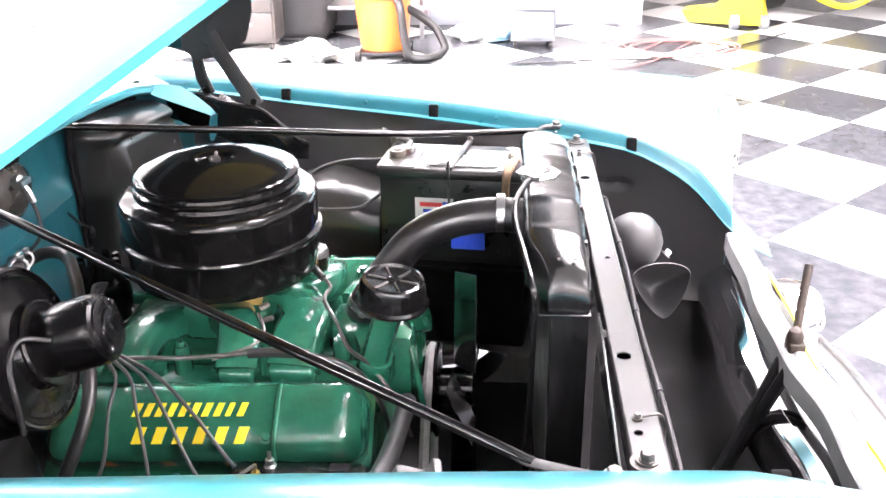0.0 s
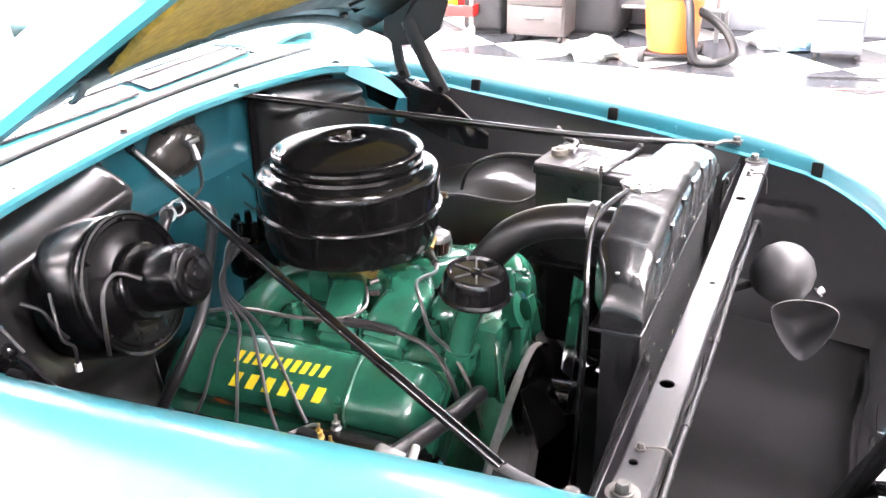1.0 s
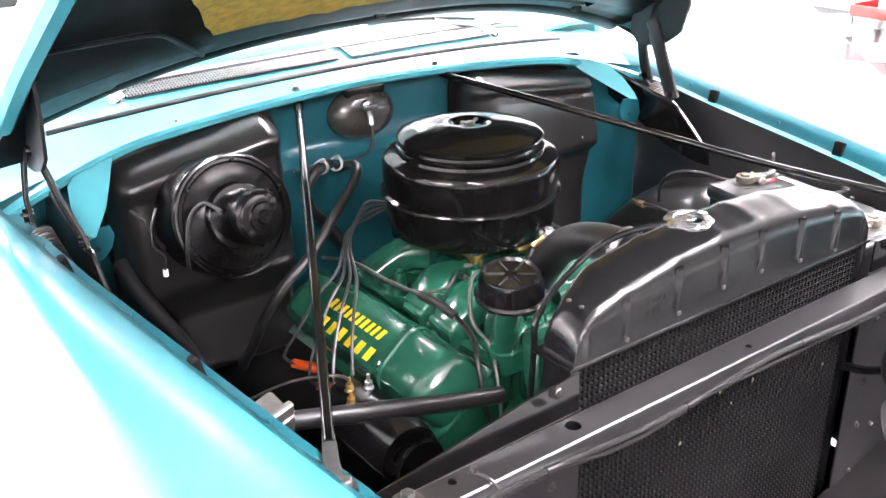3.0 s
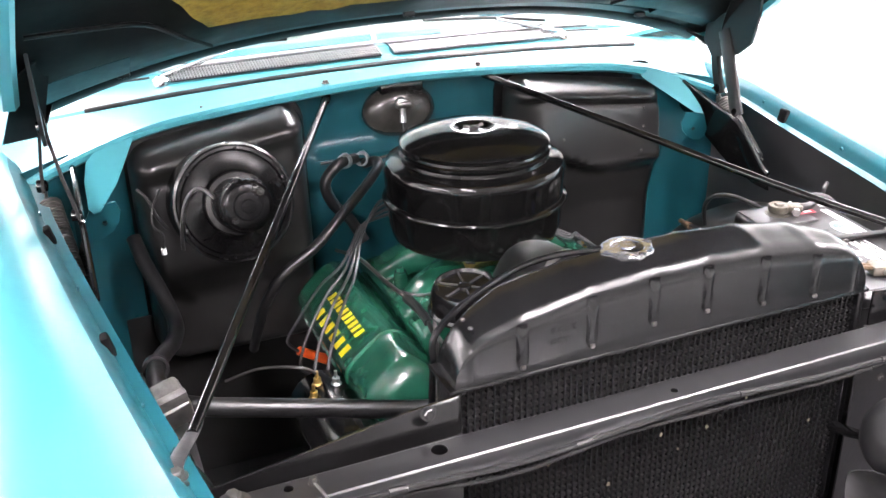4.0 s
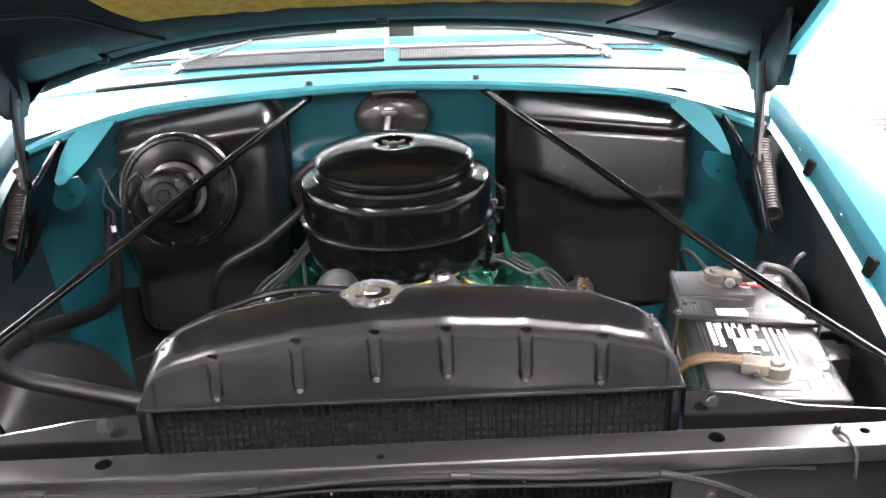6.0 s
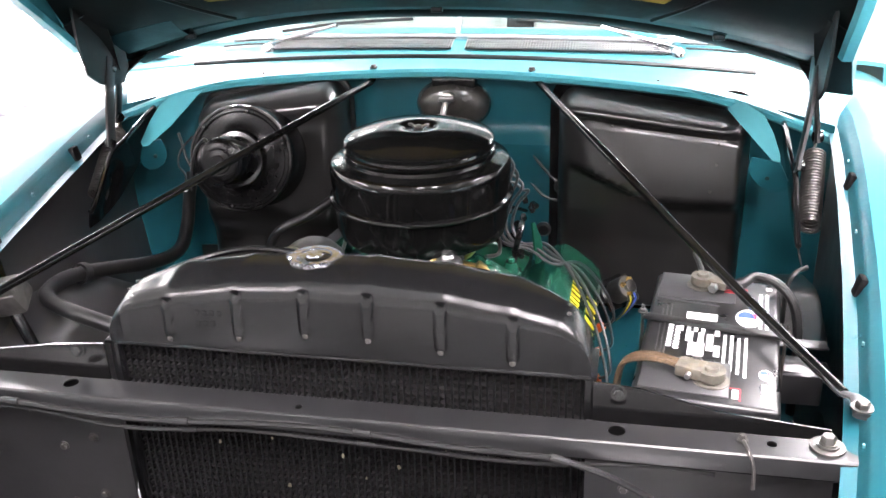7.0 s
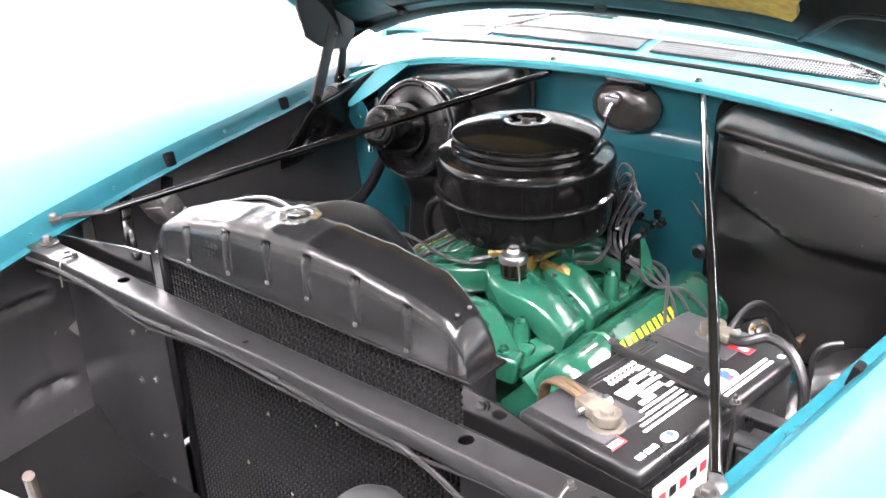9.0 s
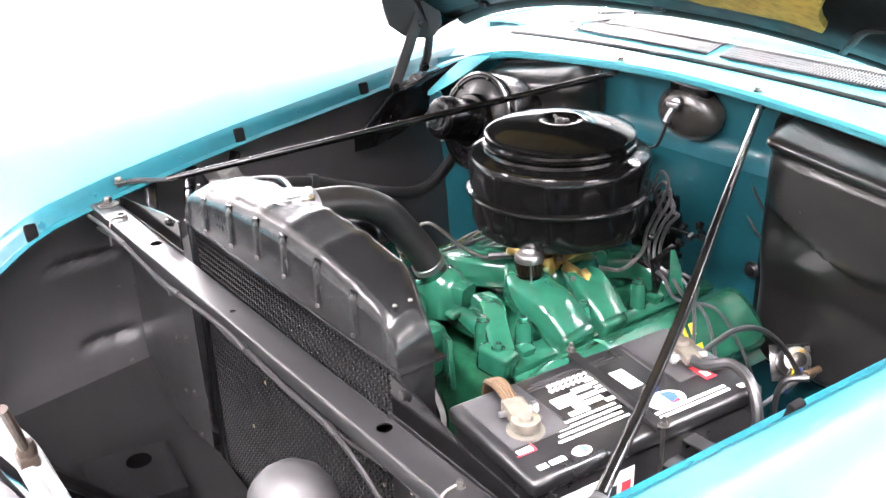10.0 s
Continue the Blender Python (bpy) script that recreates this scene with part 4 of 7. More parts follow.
bm = NB()
X0, X1 = -0.622, 0.690
HOLES = ((-0.329, 0.011, 0.0105), (0.403, 0.010, 0.0105), (0.0, 0.002, 0.005), (-0.513, 0.014, 0.006), (0.583, 0.010, 0.006))
drilled_plate(bm, [(X0, -0.014), (X1, -0.014), (X1, 0.026), (X0, 0.026)], HOLES, 0.911, 0.0025)
for back, rows in ((0, ((-0.014, 0.9111), (-0.0165, 0.9095), (-0.0175, 0.906), (-0.016, 0.885), (-0.006, 0.878))), (1, ((0.026, 0.9111), (0.0285, 0.9095), (0.0295, 0.906), (0.0295, 0.880)))):
    grid = [[V((X0 + (X1 - X0) * k / 26, y, z)) for y, z in rows] for k in range(27)]
    shell(bm, grid if back else [g[::-1] for g in grid], 0.0022)
bar = solid("radiator_crossbar", bm, BAR_GREY, "grey-black steel crossbar over the radiator front", "crossbar")
lb = NB()
drilled_plate(lb, BRACKET_PLAN, [(-0.300, -0.100, 0.024)], 0.505, 0.003)
for (xa, ya), (xb, yb) in zip(BRACKET_PLAN, BRACKET_PLAN[1:] + BRACKET_PLAN[:1]):
    shell(lb, [[V((x, y, z)) for z in (0.503, 0.47, 0.425)] for x, y in ((xa, ya), ((xa + xb) / 2, (ya + yb) / 2), (xb, yb))], 0.003)
solid("lower_bracket", lb, BLACK, "black folded bracket with a large hole on the apron", "bracket")
# matte black sheet gives the shade seen through the drilled holes
bm = NB()
box(bm, (1.28, 0.040, 0.003), Matrix.Translation((0.034, 0.008, 0.882)))
part("hole_shade", bm, BLACK_MATTE, bar, "added dark sheet for the shade inside the crossbar")
for x in (-0.575, 0.645):
    bm = NB()
    lathe(bm, [(0, 0.911), (0.020, 0.911), (0.020, 0.914), (0.010, 0.915), (0.010, 0.919), (0, 0.920)], Matrix.Translation((x, 0.012, 0)), 24)
    bolt(bm, (x, 0.012, 0.914), (0, 0, 1), 0.009, 0.013)
    part("mounting_bolt", bm, DARK_STEEL, bar, "large hex bolt and washer")
for x in (-0.484, 0.550):
    bm = NB()
    bolt(bm, (x, 0.012, 0.911), (0, 0, 1), 0.0045, 0.008)
    tube(bm, [(x, 0.006, 0.915), (x + 0.004, -0.015, 0.916), (x + 0.01, -0.024, 0.90), (x + 0.012, -0.026, 0.87)], 0.0022, 6)
    part("wire_clip", bm, DARK_STEEL, bar, "steel wire clip")
# wiring loom under the bar
for off, r in ((0.0, 0.0042), (0.012, 0.0032)):
    bm = NB()
    pts = []
    for k in range(19):
        x = -0.58 + 1.10 * k / 18
        if off == 0.0:
            pts.append((x, -0.028, 0.897 + 0.006 * math.sin(k * 0.8) - 1.5 * max(0, x - 0.30) ** 1.7))
        else:
            pts.append((x, -0.012 - 0.004 * math.sin(k * 1.3 + off * 90), 0.872 - 0.006 * math.sin(k * 0.9 + off * 200)))
    tube(bm, pts, r, 7, 4)
    loom = solid("wiring_loom", bm, TAPE, "black taped wiring loom hung under the crossbar", "wiring", "front wiring looms")
    for k in (3, 7, 11, 15):
        bm = NB()
        c, d = V(pts[k]), V(pts[k + 1]) - V(pts[k])
        lathe(bm, [(r * 0.9, -0.012), (r * 1.3, -0.011), (r * 1.3, 0.011), (r * 0.9, 0.012)], aim(c, d), 10)
        part("tape_band", bm, TAPE, loom, "black tape wound round the loom")

# ---- support rods ----
for top, low, foot in (((-0.169, 1.006, 1.074), (-0.598, 0.145, 0.926), (-0.628, 0.060, 0.928)), ((0.199, 1.020, 1.080), (0.676, 0.104, 0.930), (0.688, 0.062, 0.934))):
    bm = NB()
    head = V((-0.165 if top[0] < 0 else 0.186, 1.026, 1.098))
    bow = V((0.004, 0.004, -0.012)) if top[0] > 0 else V((0, 0, 0))
    tube(bm, [V(top), V(top).lerp(V(low), 0.35) + bow * 0.5, V(top).lerp(V(low), 0.7) + bow, V(low)], 0.0075, 12, 6)
    d = (V(top) - V(low)).normalized()
    tube(bm, [V(top) - d * 0.015, V(top) + d * 0.004, head + V((0, -0.008, -0.012)), head], lambda t: 0.010, 10, 4, flat=0.5)
    rod = solid("support_rod", bm, BLACK_GLOSS, "gloss black diagonal steel support rod with flattened ends", "rod", "bay support rods")
    bm = NB()
    tube(bm, [V(low) + d * 0.03, V(low), V(foot) + V((0, 0.02, 0.003)), V(foot) + V((0, -0.014, 0.0))], lambda t: 0.0072 + 0.0055 * t, 10, 4, flat=0.42)
    part("rod_foot", bm, ROD_END, rod, "flattened worn grey rod end")
    bm = NB()
    bolt(bm, V(foot) + V((0, -0.004, 0.005)), (0, 0, 1), 0.009, 0.010)
    part("rod_bolt", bm, DARK_STEEL, rod)

# ---- air cleaner ----
AC = Matrix.Translation((0.0165, 0.672, 0))
ac = thing("air_cleaner", (0.015, 0.671, 0.86), "gloss black round oil-bath air cleaner on the carburetor", "air cleaner")
bm = NB()
lathe(bm, [(0.0, 0.845), (0.06, 0.845), (0.062, 0.868), (0.138, 0.872), (0.158, 0.882), (0.164, 0.905), (0.165, 0.940), (0.1655, 0.946), (0.173, 0.950), (0.1745, 0.9535), (0.173, 0.957), (0.167, 0.960), (0.1685, 0.985),
           (0.1695, 1.008), (0.169, 1.016), (0.165, 1.023), (0.155, 1.027), (0.143, 1.028), (0.140, 1.030), (0.1385, 1.036), (0.10, 1.037), (0, 1.037)], AC, 144)
part("bowl", bm, BLACK_GLOSS, ac, "gloss black lower bowl")
bm = NB()
lathe(bm, [(0.10, 1.0365), (0.136, 1.0370), (0.1405, 1.040), (0.1415, 1.044), (0.1375, 1.047), (0.1365, 1.052), (0.1395, 1.055), (0.1395, 1.060), (0.136, 1.064), (0.128, 1.067), (0.105, 1.0745), (0.075, 1.080), (0.045, 1.083), (0.036, 1.083), (0.031, 1.081), (0.027, 1.0755), (0.0, 1.0755)], AC, 144)
lid = part("lid", bm, BLACK_GLOSS, ac, "domed gloss black lid")
bm = NB()
lathe(bm, [(0, 1.076), (0.009, 1.076), (0.009, 1.082), (0.005, 1.084), (0, 1.084)], AC, 12)
for s in (1, -1):
    tube(bm, [AC @ V((s * 0.006, 0, 1.079)), AC @ V((s * 0.014, 0.002, 1.084)), AC @ V((s * 0.019, 0.003, 1.0835))], 0.003, 8, 3)
part("wing_nut", bm, DARK_STEEL, lid, "dark wing nut in the lid recess")

# ---- engine ----
eng = thing("engine", (0.03, 0.62, 0.30), "green painted V8 engine with yellow painted bars on its valve covers", "engine")
EX = 0.030


def ez(y):
    return -0.035 * (y - 0.60)


bm = NB()
box(bm, (0.40, 0.52, 0.26), Matrix.Translation((EX, 0.66, 0.53)) @ pose(0, 0, 0, -2, 0, 0), 0.03, 3)
part("block", bm, GREEN_DK, eng, "grimy green engine block")
for s in (1, -1):
    bm = NB()
    box(bm, (0.16, 0.53, 0.09), Matrix.Translation((EX + s * 0.205, 0.66, 0.635)) @ pose(0, 0, 0, -2, s * 42, 0), 0.012, 2)
    box(bm, (0.045, 0.53, 0.022), Matrix.Translation((EX + s * 0.155, 0.66, 0.735)) @ pose(0, 0, 0, -2, s * 14, 0), 0.006, 2)
    for k in range(5):
        box(bm, (0.03, 0.035, 0.04), Matrix.Translation((EX + s * 0.150, 0.44 + 0.11 * k, 0.742 + ez(0.44 + 0.11 * k))) @ pose(0, 0, 0, 0, s * 10, 0), 0.008, 2)
    part("cylinder_head", bm, GREEN, eng, "green cylinder head")
    # valve cover
    tilt = radians(40)
    n = V((s * math.sin(tilt), 0, math.cos(tilt)))
    a = V((s * math.cos(tilt), 0, -math.sin(tilt)))
    base = V((EX + s * 0.240, 0, 0.688))
    bm = NB()
    rings = []
    YC0, YC1 = 0.395, 0.925
    for k in range(45):
        f = k / 44
        y = YC0 + (YC1 - YC0) * f
        e = min(y - YC0, YC1 - y) / 0.045
        q = math.sqrt(max(0.02, 1 - max(0.0, 1 - e) ** 2))
        if abs(y - 0.533) < 0.008:
            q *= 1.03
        c = base + V((0, y, ez(y)))
        ring = []
        for j in range(17):
            t = math.pi * j / 16
            cxx, sn = math.cos(t), math.sin(t)
            u = math.copysign(abs(cxx) ** 0.55, cxx) * 0.069 * (0.55 + 0.45 * q)
            v = sn ** 0.55 * 0.077 * q
            ring.append(c + a * u + n * v)
        ring += [c + a * -0.066 * (0.6 + 0.4 * q) - n * 0.014, c + a * 0.066 * (0.6 + 0.4 * q) - n * 0.014]
        rings.append(ring)
    loft(bm, rings)
    vc = part("valve_cover", bm, GREEN, eng, "green valve cover with yellow painted bars")
    bm = NB()
    fl = []
    slab(bm, [(-0.079, YC0 - 0.006), (0.079, YC0 - 0.006), (0.079, YC1 + 0.006), (-0.079, YC1 + 0.006)], 0.006, Matrix(((a.x, 0, n.x, base.x), (a.y, 1, n.y, 0), (a.z, -0.035, n.z, base.z - 0.012 + 0.021), (0, 0, 0, 1))))
    part("cover_rim", bm, GREEN, vc)
    bm = NB()
    tube(bm, [base + V((0, 0.533, ez(0.533))) + a * u + n * v for u, v in ((0.066, 0.01), (0.064, 0.05), (0.045, 0.075), (0, 0.079), (-0.045, 0.075), (-0.064, 0.05), (-0.066, 0.01))], 0.005, 8, 4)
    part("raised_band", bm, GREEN, vc)
    bm = NB()
    bolt(bm, base + V((0, 0.545, ez(0.545))) + a * 0.035 + n * 0.076, n, 0.007, 0.008)
    part("cover_bolt", bm, GREEN, vc)
    # yellow bars in two rows, leaning like italics
    for row, (count, y0, dy, u0, hh, ww) in enumerate(((10, 0.768, 0.0190, -0.022, 0.022, 0.0105), (6, 0.762, 0.0330, 0.017, 0.026, 0.0165))):
        for k in range(count):
            if row == 0 and k == 8:
                ww2 = ww * 0.8
            else:
                ww2 = ww
            y = y0 - dy * k if s < 0 else (y0 - dy * (count - 1 - k)) - 0.045
            bm = NB()
            sl = 0.007 * (1 if s < 0 else -1)
            ys = 1 if s < 0 else -1
            cor = [(u0 + hh, 0), (u0 + hh, -ys * ww2), (u0, -ys * ww2 - sl), (u0, -sl)]
            vs = []
            for lift in (0.0, 0.0012):
                for u, dyy in cor:
                    yy = (y if s < 0 else y - ww) + dyy
                    t = math.acos(max(-1, min(1, math.copysign((abs(u) / 0.069) ** (1 / 0.55), u))))
                    v = math.sin(t) ** 0.55 * 0.077
                    vs.append(bm.verts.new(base + V((0, yy, ez(yy))) + a * u + n * (v + 0.0006 + lift)))
            for f in ((0, 1, 2, 3), (4, 5, 6, 7), (0, 1, 5, 4), (1, 2, 6, 5), (2, 3, 7, 6), (3, 0, 4, 7)):
                bm.faces.new([vs[i] for i in f])
            part("yellow_bar", bm, YELLOW, vc, "slanted yellow painted bar")
# intake manifold
bm = NB()
box(bm, (0.22, 0.46, 0.05), Matrix.Translation((EX, 0.66, 0.735)) @ pose(0, 0, 0, -2, 0, 0), 0.015, 2)
box(bm, (0.13, 0.17, 0.075), Matrix.Translation((EX - 0.005, 0.67, 0.785)), 0.022, 3)


def blob_ring(c, w, h, way):
    d = V(way).normalized()
    side = d.cross(V((0, 0, 1))).normalized()
    up = side.cross(d)
    return [V(c) + side * (math.copysign(abs(math.cos(t)) ** 0.42, math.cos(t)) * w) + up * (math.copysign(abs(math.sin(t)) ** 0.42, math.sin(t)) * h) for t in [2 * math.pi * k / 16 for k in range(16)]]


def runner(pts, w, h):
    q = NB()
    path = cat(pts, 5)
    rings = []
    for i, p in enumerate(path):
        d = path[min(i + 1, len(path) - 1)] - path[max(i - 1, 0)]
        rings.append(blob_ring(p, w, h, d))
    loft(q, rings)
    part("intake_runner", q, GREEN, manifold, "", 50)


box(bm, (0.11, 0.055, 0.018), Matrix.Translation((-0.04, 0.44, 0.757)), 0.008, 2)
manifold = part("intake_manifold", bm, GREEN, eng, "glossy green cast intake manifold", 50)
for s in (1, -1):
    runner([(EX + s * 0.0, 0.605, 0.806), (EX + s * 0.035, 0.548, 0.812), (EX + s * 0.080, 0.522, 0.808), (EX + s * 0.130, 0.525, 0.795), (EX + s * 0.172, 0.530, 0.762)], 0.044, 0.030)
    runner([(EX + s * 0.035, 0.68, 0.797), (EX + s * 0.085, 0.645, 0.802), (EX + s * 0.130, 0.628, 0.788), (EX + s * 0.172, 0.625, 0.755)], 0.037, 0.028)
    runner([(EX + s * 0.02, 0.455, 0.790), (EX + s * 0.065, 0.440, 0.795), (EX + s * 0.110, 0.412, 0.785), (EX + s * 0.150, 0.392, 0.762)], 0.022, 0.020)
    runner([(EX + s * 0.03, 0.76, 0.785), (EX + s * 0.09, 0.80, 0.785), (EX + s * 0.16, 0.82, 0.748)], 0.038, 0.026)
    for bx, by, bz in ((0.135, 0.452, 0.775), (0.152, 0.577, 0.770), (0.150, 0.725, 0.765), (0.095, 0.395, 0.780)):
        bm = NB()
        lathe(bm, [(0, 0.025), (0.012, 0.025), (0.015, 0.015), (0.017, -0.03)], Matrix.Translation((EX + s * bx, by, bz)), 14)
        part("bolt_boss", bm, GREEN, manifold)
    for nm, size, at, turn in (("end_lug", (0.066, 0.044, 0.052), (0.145, 0.385, 0.755), (8, 12)), ("runner_end", (0.052, 0.078, 0.050), (0.168, 0.530, 0.758), (14, 0)), ("runner_end", (0.046, 0.062, 0.044), (0.168, 0.625, 0.750), (14, 0))):
        bm = NB()
        box(bm, size, Matrix.Translation((EX + s * at[0], at[1], at[2])) @ pose(0, 0, 0, 0, s * turn[0], s * turn[1]), 0.010, 3)
        part(nm, bm, GREEN, manifold)
bm = NB()
lathe(bm, [(0.046, -0.05), (0.046, -0.02), (0.043, 0.0), (0.036, 0.022), (0.022, 0.035), (0, 0.04)], Matrix.Translation((-0.045, 0.440, 0.795)), 24)
tube(bm, [(-0.05, 0.44, 0.795), (-0.053, 0.425, 0.82), (-0.057, 0.412, 0.848)], 0.027, 16, 4)
part("water_outlet", bm, GREEN, manifold, "green water outlet neck")
for s in (1, -1):
    for bx, by, bz in ((0.135, 0.452, 0.80), (0.152, 0.577, 0.795), (0.150, 0.725, 0.79), (0.095, 0.395, 0.805), (0.150, 0.382, 0.781)):
        bm = NB()
        bolt(bm, (EX + s * bx, by, bz), (0, 0, 1), 0.008, 0.009)
        part("manifold_bolt", bm, GREEN, manifold)
# carburetor
bm = NB()
box(bm, (0.10, 0.12, 0.03), Matrix.Translation((EX - 0.005, 0.665, 0.832)), 0.008)
box(bm, (0.075, 0.09, 0.035), Matrix.Translation((EX - 0.005, 0.66, 0.86)), 0.01)
lathe(bm, [(0, 0.01), (0.016, 0.01), (0.018, 0), (0.018, -0.025), (0, -0.03)], Matrix.Translation((0.075, 0.585, 0.845)), 18)
lathe(bm, [(0, 0.008), (0.02, 0.008), (0.02, -0.015), (0, -0.018)], Matrix.Translation((0.05, 0.60, 0.86)), 18)
box(bm, (0.045, 0.012, 0.018), Matrix.Translation((0.115, 0.62, 0.825)) @ pose(0, 0, 0, 20, 25, 30), 0.002)
box(bm, (0.03, 0.02, 0.03), Matrix.Translation((0.135, 0.625, 0.815)) @ pose(0, 0, 0, 0, 40, 10), 0.003)
for k in range(10):
    rx, ry = random.uniform(-0.06, 0.07), random.choice((0.60, 0.605, 0.61))
    lathe(bm, [(0, 0.006), (0.006, 0.006), (0.006, -0.006), (0, -0.006)], aim((EX + rx, ry, random.uniform(0.825, 0.87)), (random.uniform(-0.5, 0.5), -1, 0)), 8)
tube(bm, [(0.09, 0.60, 0.84), (0.12, 0.60, 0.86), (0.13, 0.63, 0.87)], 0.004, 6)
part("carburetor", bm, BRASS, eng, "gold plated carburetor under the air cleaner")
for k in range(9):
    bm = NB()
    p = V((EX - 0.10 + 0.025 * k, 0.58 + 0.012 * (k % 3), 0.82 + 0.012 * (k % 4)))
    lathe(bm, [(0, 0.005), (0.005, 0.005), (0.005, -0.012), (0, -0.012)], aim(p, (math.sin(k), -1, 0.3)), 8)
    part("carburetor_screw", bm, DARK_STEEL, eng)
for pts, r in (([(-0.07, 0.60, 0.83), (-0.10, 0.585, 0.81), (-0.13, 0.60, 0.80), (-0.16, 0.66, 0.79)], 0.003), ([(0.14, 0.66, 0.83), (0.16, 0.70, 0.82), (0.15, 0.76, 0.83), (0.13, 0.80, 0.84)], 0.004)):
    bm = NB()
    tube(bm, pts, r, 6)
    part("throttle_rod", bm, DARK_STEEL, eng, "oily steel throttle rod")
# glass fuel filter
FF = Matrix.Translation((0.092, 0.530, 0))
ff = thing("fuel_filter", (0.092, 0.530, 0.82), "glass bowl fuel filter with a silver cap", "fuel filter")
bm = NB()
lathe(bm, [(0, 0.892), (0.010, 0.892), (0.013, 0.886), (0.023, 0.882), (0.0265, 0.876), (0.0265, 0.868), (0, 0.867)], FF, 28)
cap = part("cap", bm, STEEL, ff, "silver cast cap")
bm = NB()
tube(bm, [FF @ V((-0.018, -0.002, 0.878)), FF @ V((-0.036, -0.004, 0.876)), FF @ V((-0.046, -0.005, 0.870))], 0.0085, 10, 3)
part("inlet_fitting", bm, BRASS, ff)
bm = NB()
lathe(bm, [(0.0245, 0.867), (0.0245, 0.835), (0.018, 0.820), (0, 0.817), (0, 0.819), (0.0170, 0.822), (0.0230, 0.836), (0.0230, 0.867)], FF, 28)
part("glass_bowl", bm, GLASS, ff)
bm = NB()
rows = []
for z in (0.866, 0.843):
    rows.append([FF @ V(((0.0205 if k % 2 else 0.0175) * math.cos(math.pi * k / 22), (0.0205 if k % 2 else 0.0175) * math.sin(math.pi * k / 22), z)) for k in range(44)])
loft(bm, rows)
part("filter_element", bm, mat("brown_pleats", (0.16, 0.05, 0.035), 0.7, scale=400, vary=0.4), ff, "brown pleated element")
bm = NB()
tube(bm, [FF @ V((0.022, -0.017, 0.880)), FF @ V((0.027, -0.019, 0.84)), FF @ V((0.012, -0.008, 0.808)), FF @ V((0, 0, 0.804)), FF @ V((-0.012, 0.008, 0.808)), FF @ V((-0.027, 0.019, 0.84)), FF @ V((-0.022, 0.017, 0.880))], 0.0016, 6)
lathe(bm, [(0, 0.796), (0.007, 0.796), (0.007, 0.814), (0, 0.816)], FF, 12)
part("wire_bail", bm, STEEL, ff)
# fuel line from filter to the pump side
bm = NB()
tube(bm, [(0.047, 0.526, 0.864), (0.02, 0.50, 0.855), (-0.03, 0.48, 0.862), (-0.09, 0.475, 0.880), (-0.13, 0.47, 0.885), (-0.155, 0.45, 0.865), (-0.165, 0.43, 0.82), (-0.150, 0.40, 0.78), (-0.165, 0.36, 0.73), (-0.18, 0.33, 0.66)], 0.0035, 8)
solid("fuel_line", bm, DARK_STEEL, "thin bent steel fuel line", "fuel line")
bm = NB()
tube(bm, [(0.05, 0.526, 0.864), (0.03, 0.512, 0.860), (0.015, 0.50, 0.857)], 0.007, 10, 3)
solid("fuel_hose", bm, RUBBER, "short black rubber fuel hose", "hose")
# oil filler with breather cap
OF = aim((-0.144, 0.355, 0.936), (-0.08, -0.10, 1))
of = thing("oil_filler", (-0.13, 0.40, 0.70), "green oil filler tube with a black vented breather cap", "oil filler")
bm = NB()
tube(bm, [(-0.142, 0.358, 0.90), (-0.137, 0.372, 0.85), (-0.128, 0.395, 0.77), (-0.12, 0.41, 0.68)], 0.024, 18, 5)
part("filler_tube", bm, GREEN, of, "green painted filler tube")
bm = NB()
lathe(bm, [(0.0, -0.050), (0.034, -0.050), (0.052, -0.047), (0.060, -0.043), (0.0605, -0.039), (0.0565, -0.035), (0.0555, -0.026), (0.053, -0.008), (0.049, 0.0), (0.044, 0.002), (0.041, -0.003), (0.0, -0.004)], OF, 48)
bc = part("breather_cap", bm, BLACK, of, "black breather cap with spoked vents")
for k in range(6):
    a0 = 2 * math.pi * k / 6
    bm = NB()
    box(bm, (0.030, 0.0028, 0.003), OF @ pose(0, 0, -0.002, 0, 0, math.degrees(a0)) @ Matrix.Translation((0.026, 0, 0)), 0.001)
    part("spoke", bm, DARK_STEEL, bc)
bm = NB()
lathe(bm, [(0.009, -0.004), (0.009, 0.0), (0.006, 0.001), (0.0, 0.001)], OF, 16)
part("hub", bm, BLACK, bc)
bm = NB()
lathe(bm, [(0.024, -0.006), (0.029, -0.006), (0.029, 0.006), (0.024, 0.006)], aim((-0.129, 0.393, 0.775), (-0.1, -0.25, 1)), 20)
part("tube_collar", bm, GREEN, of)

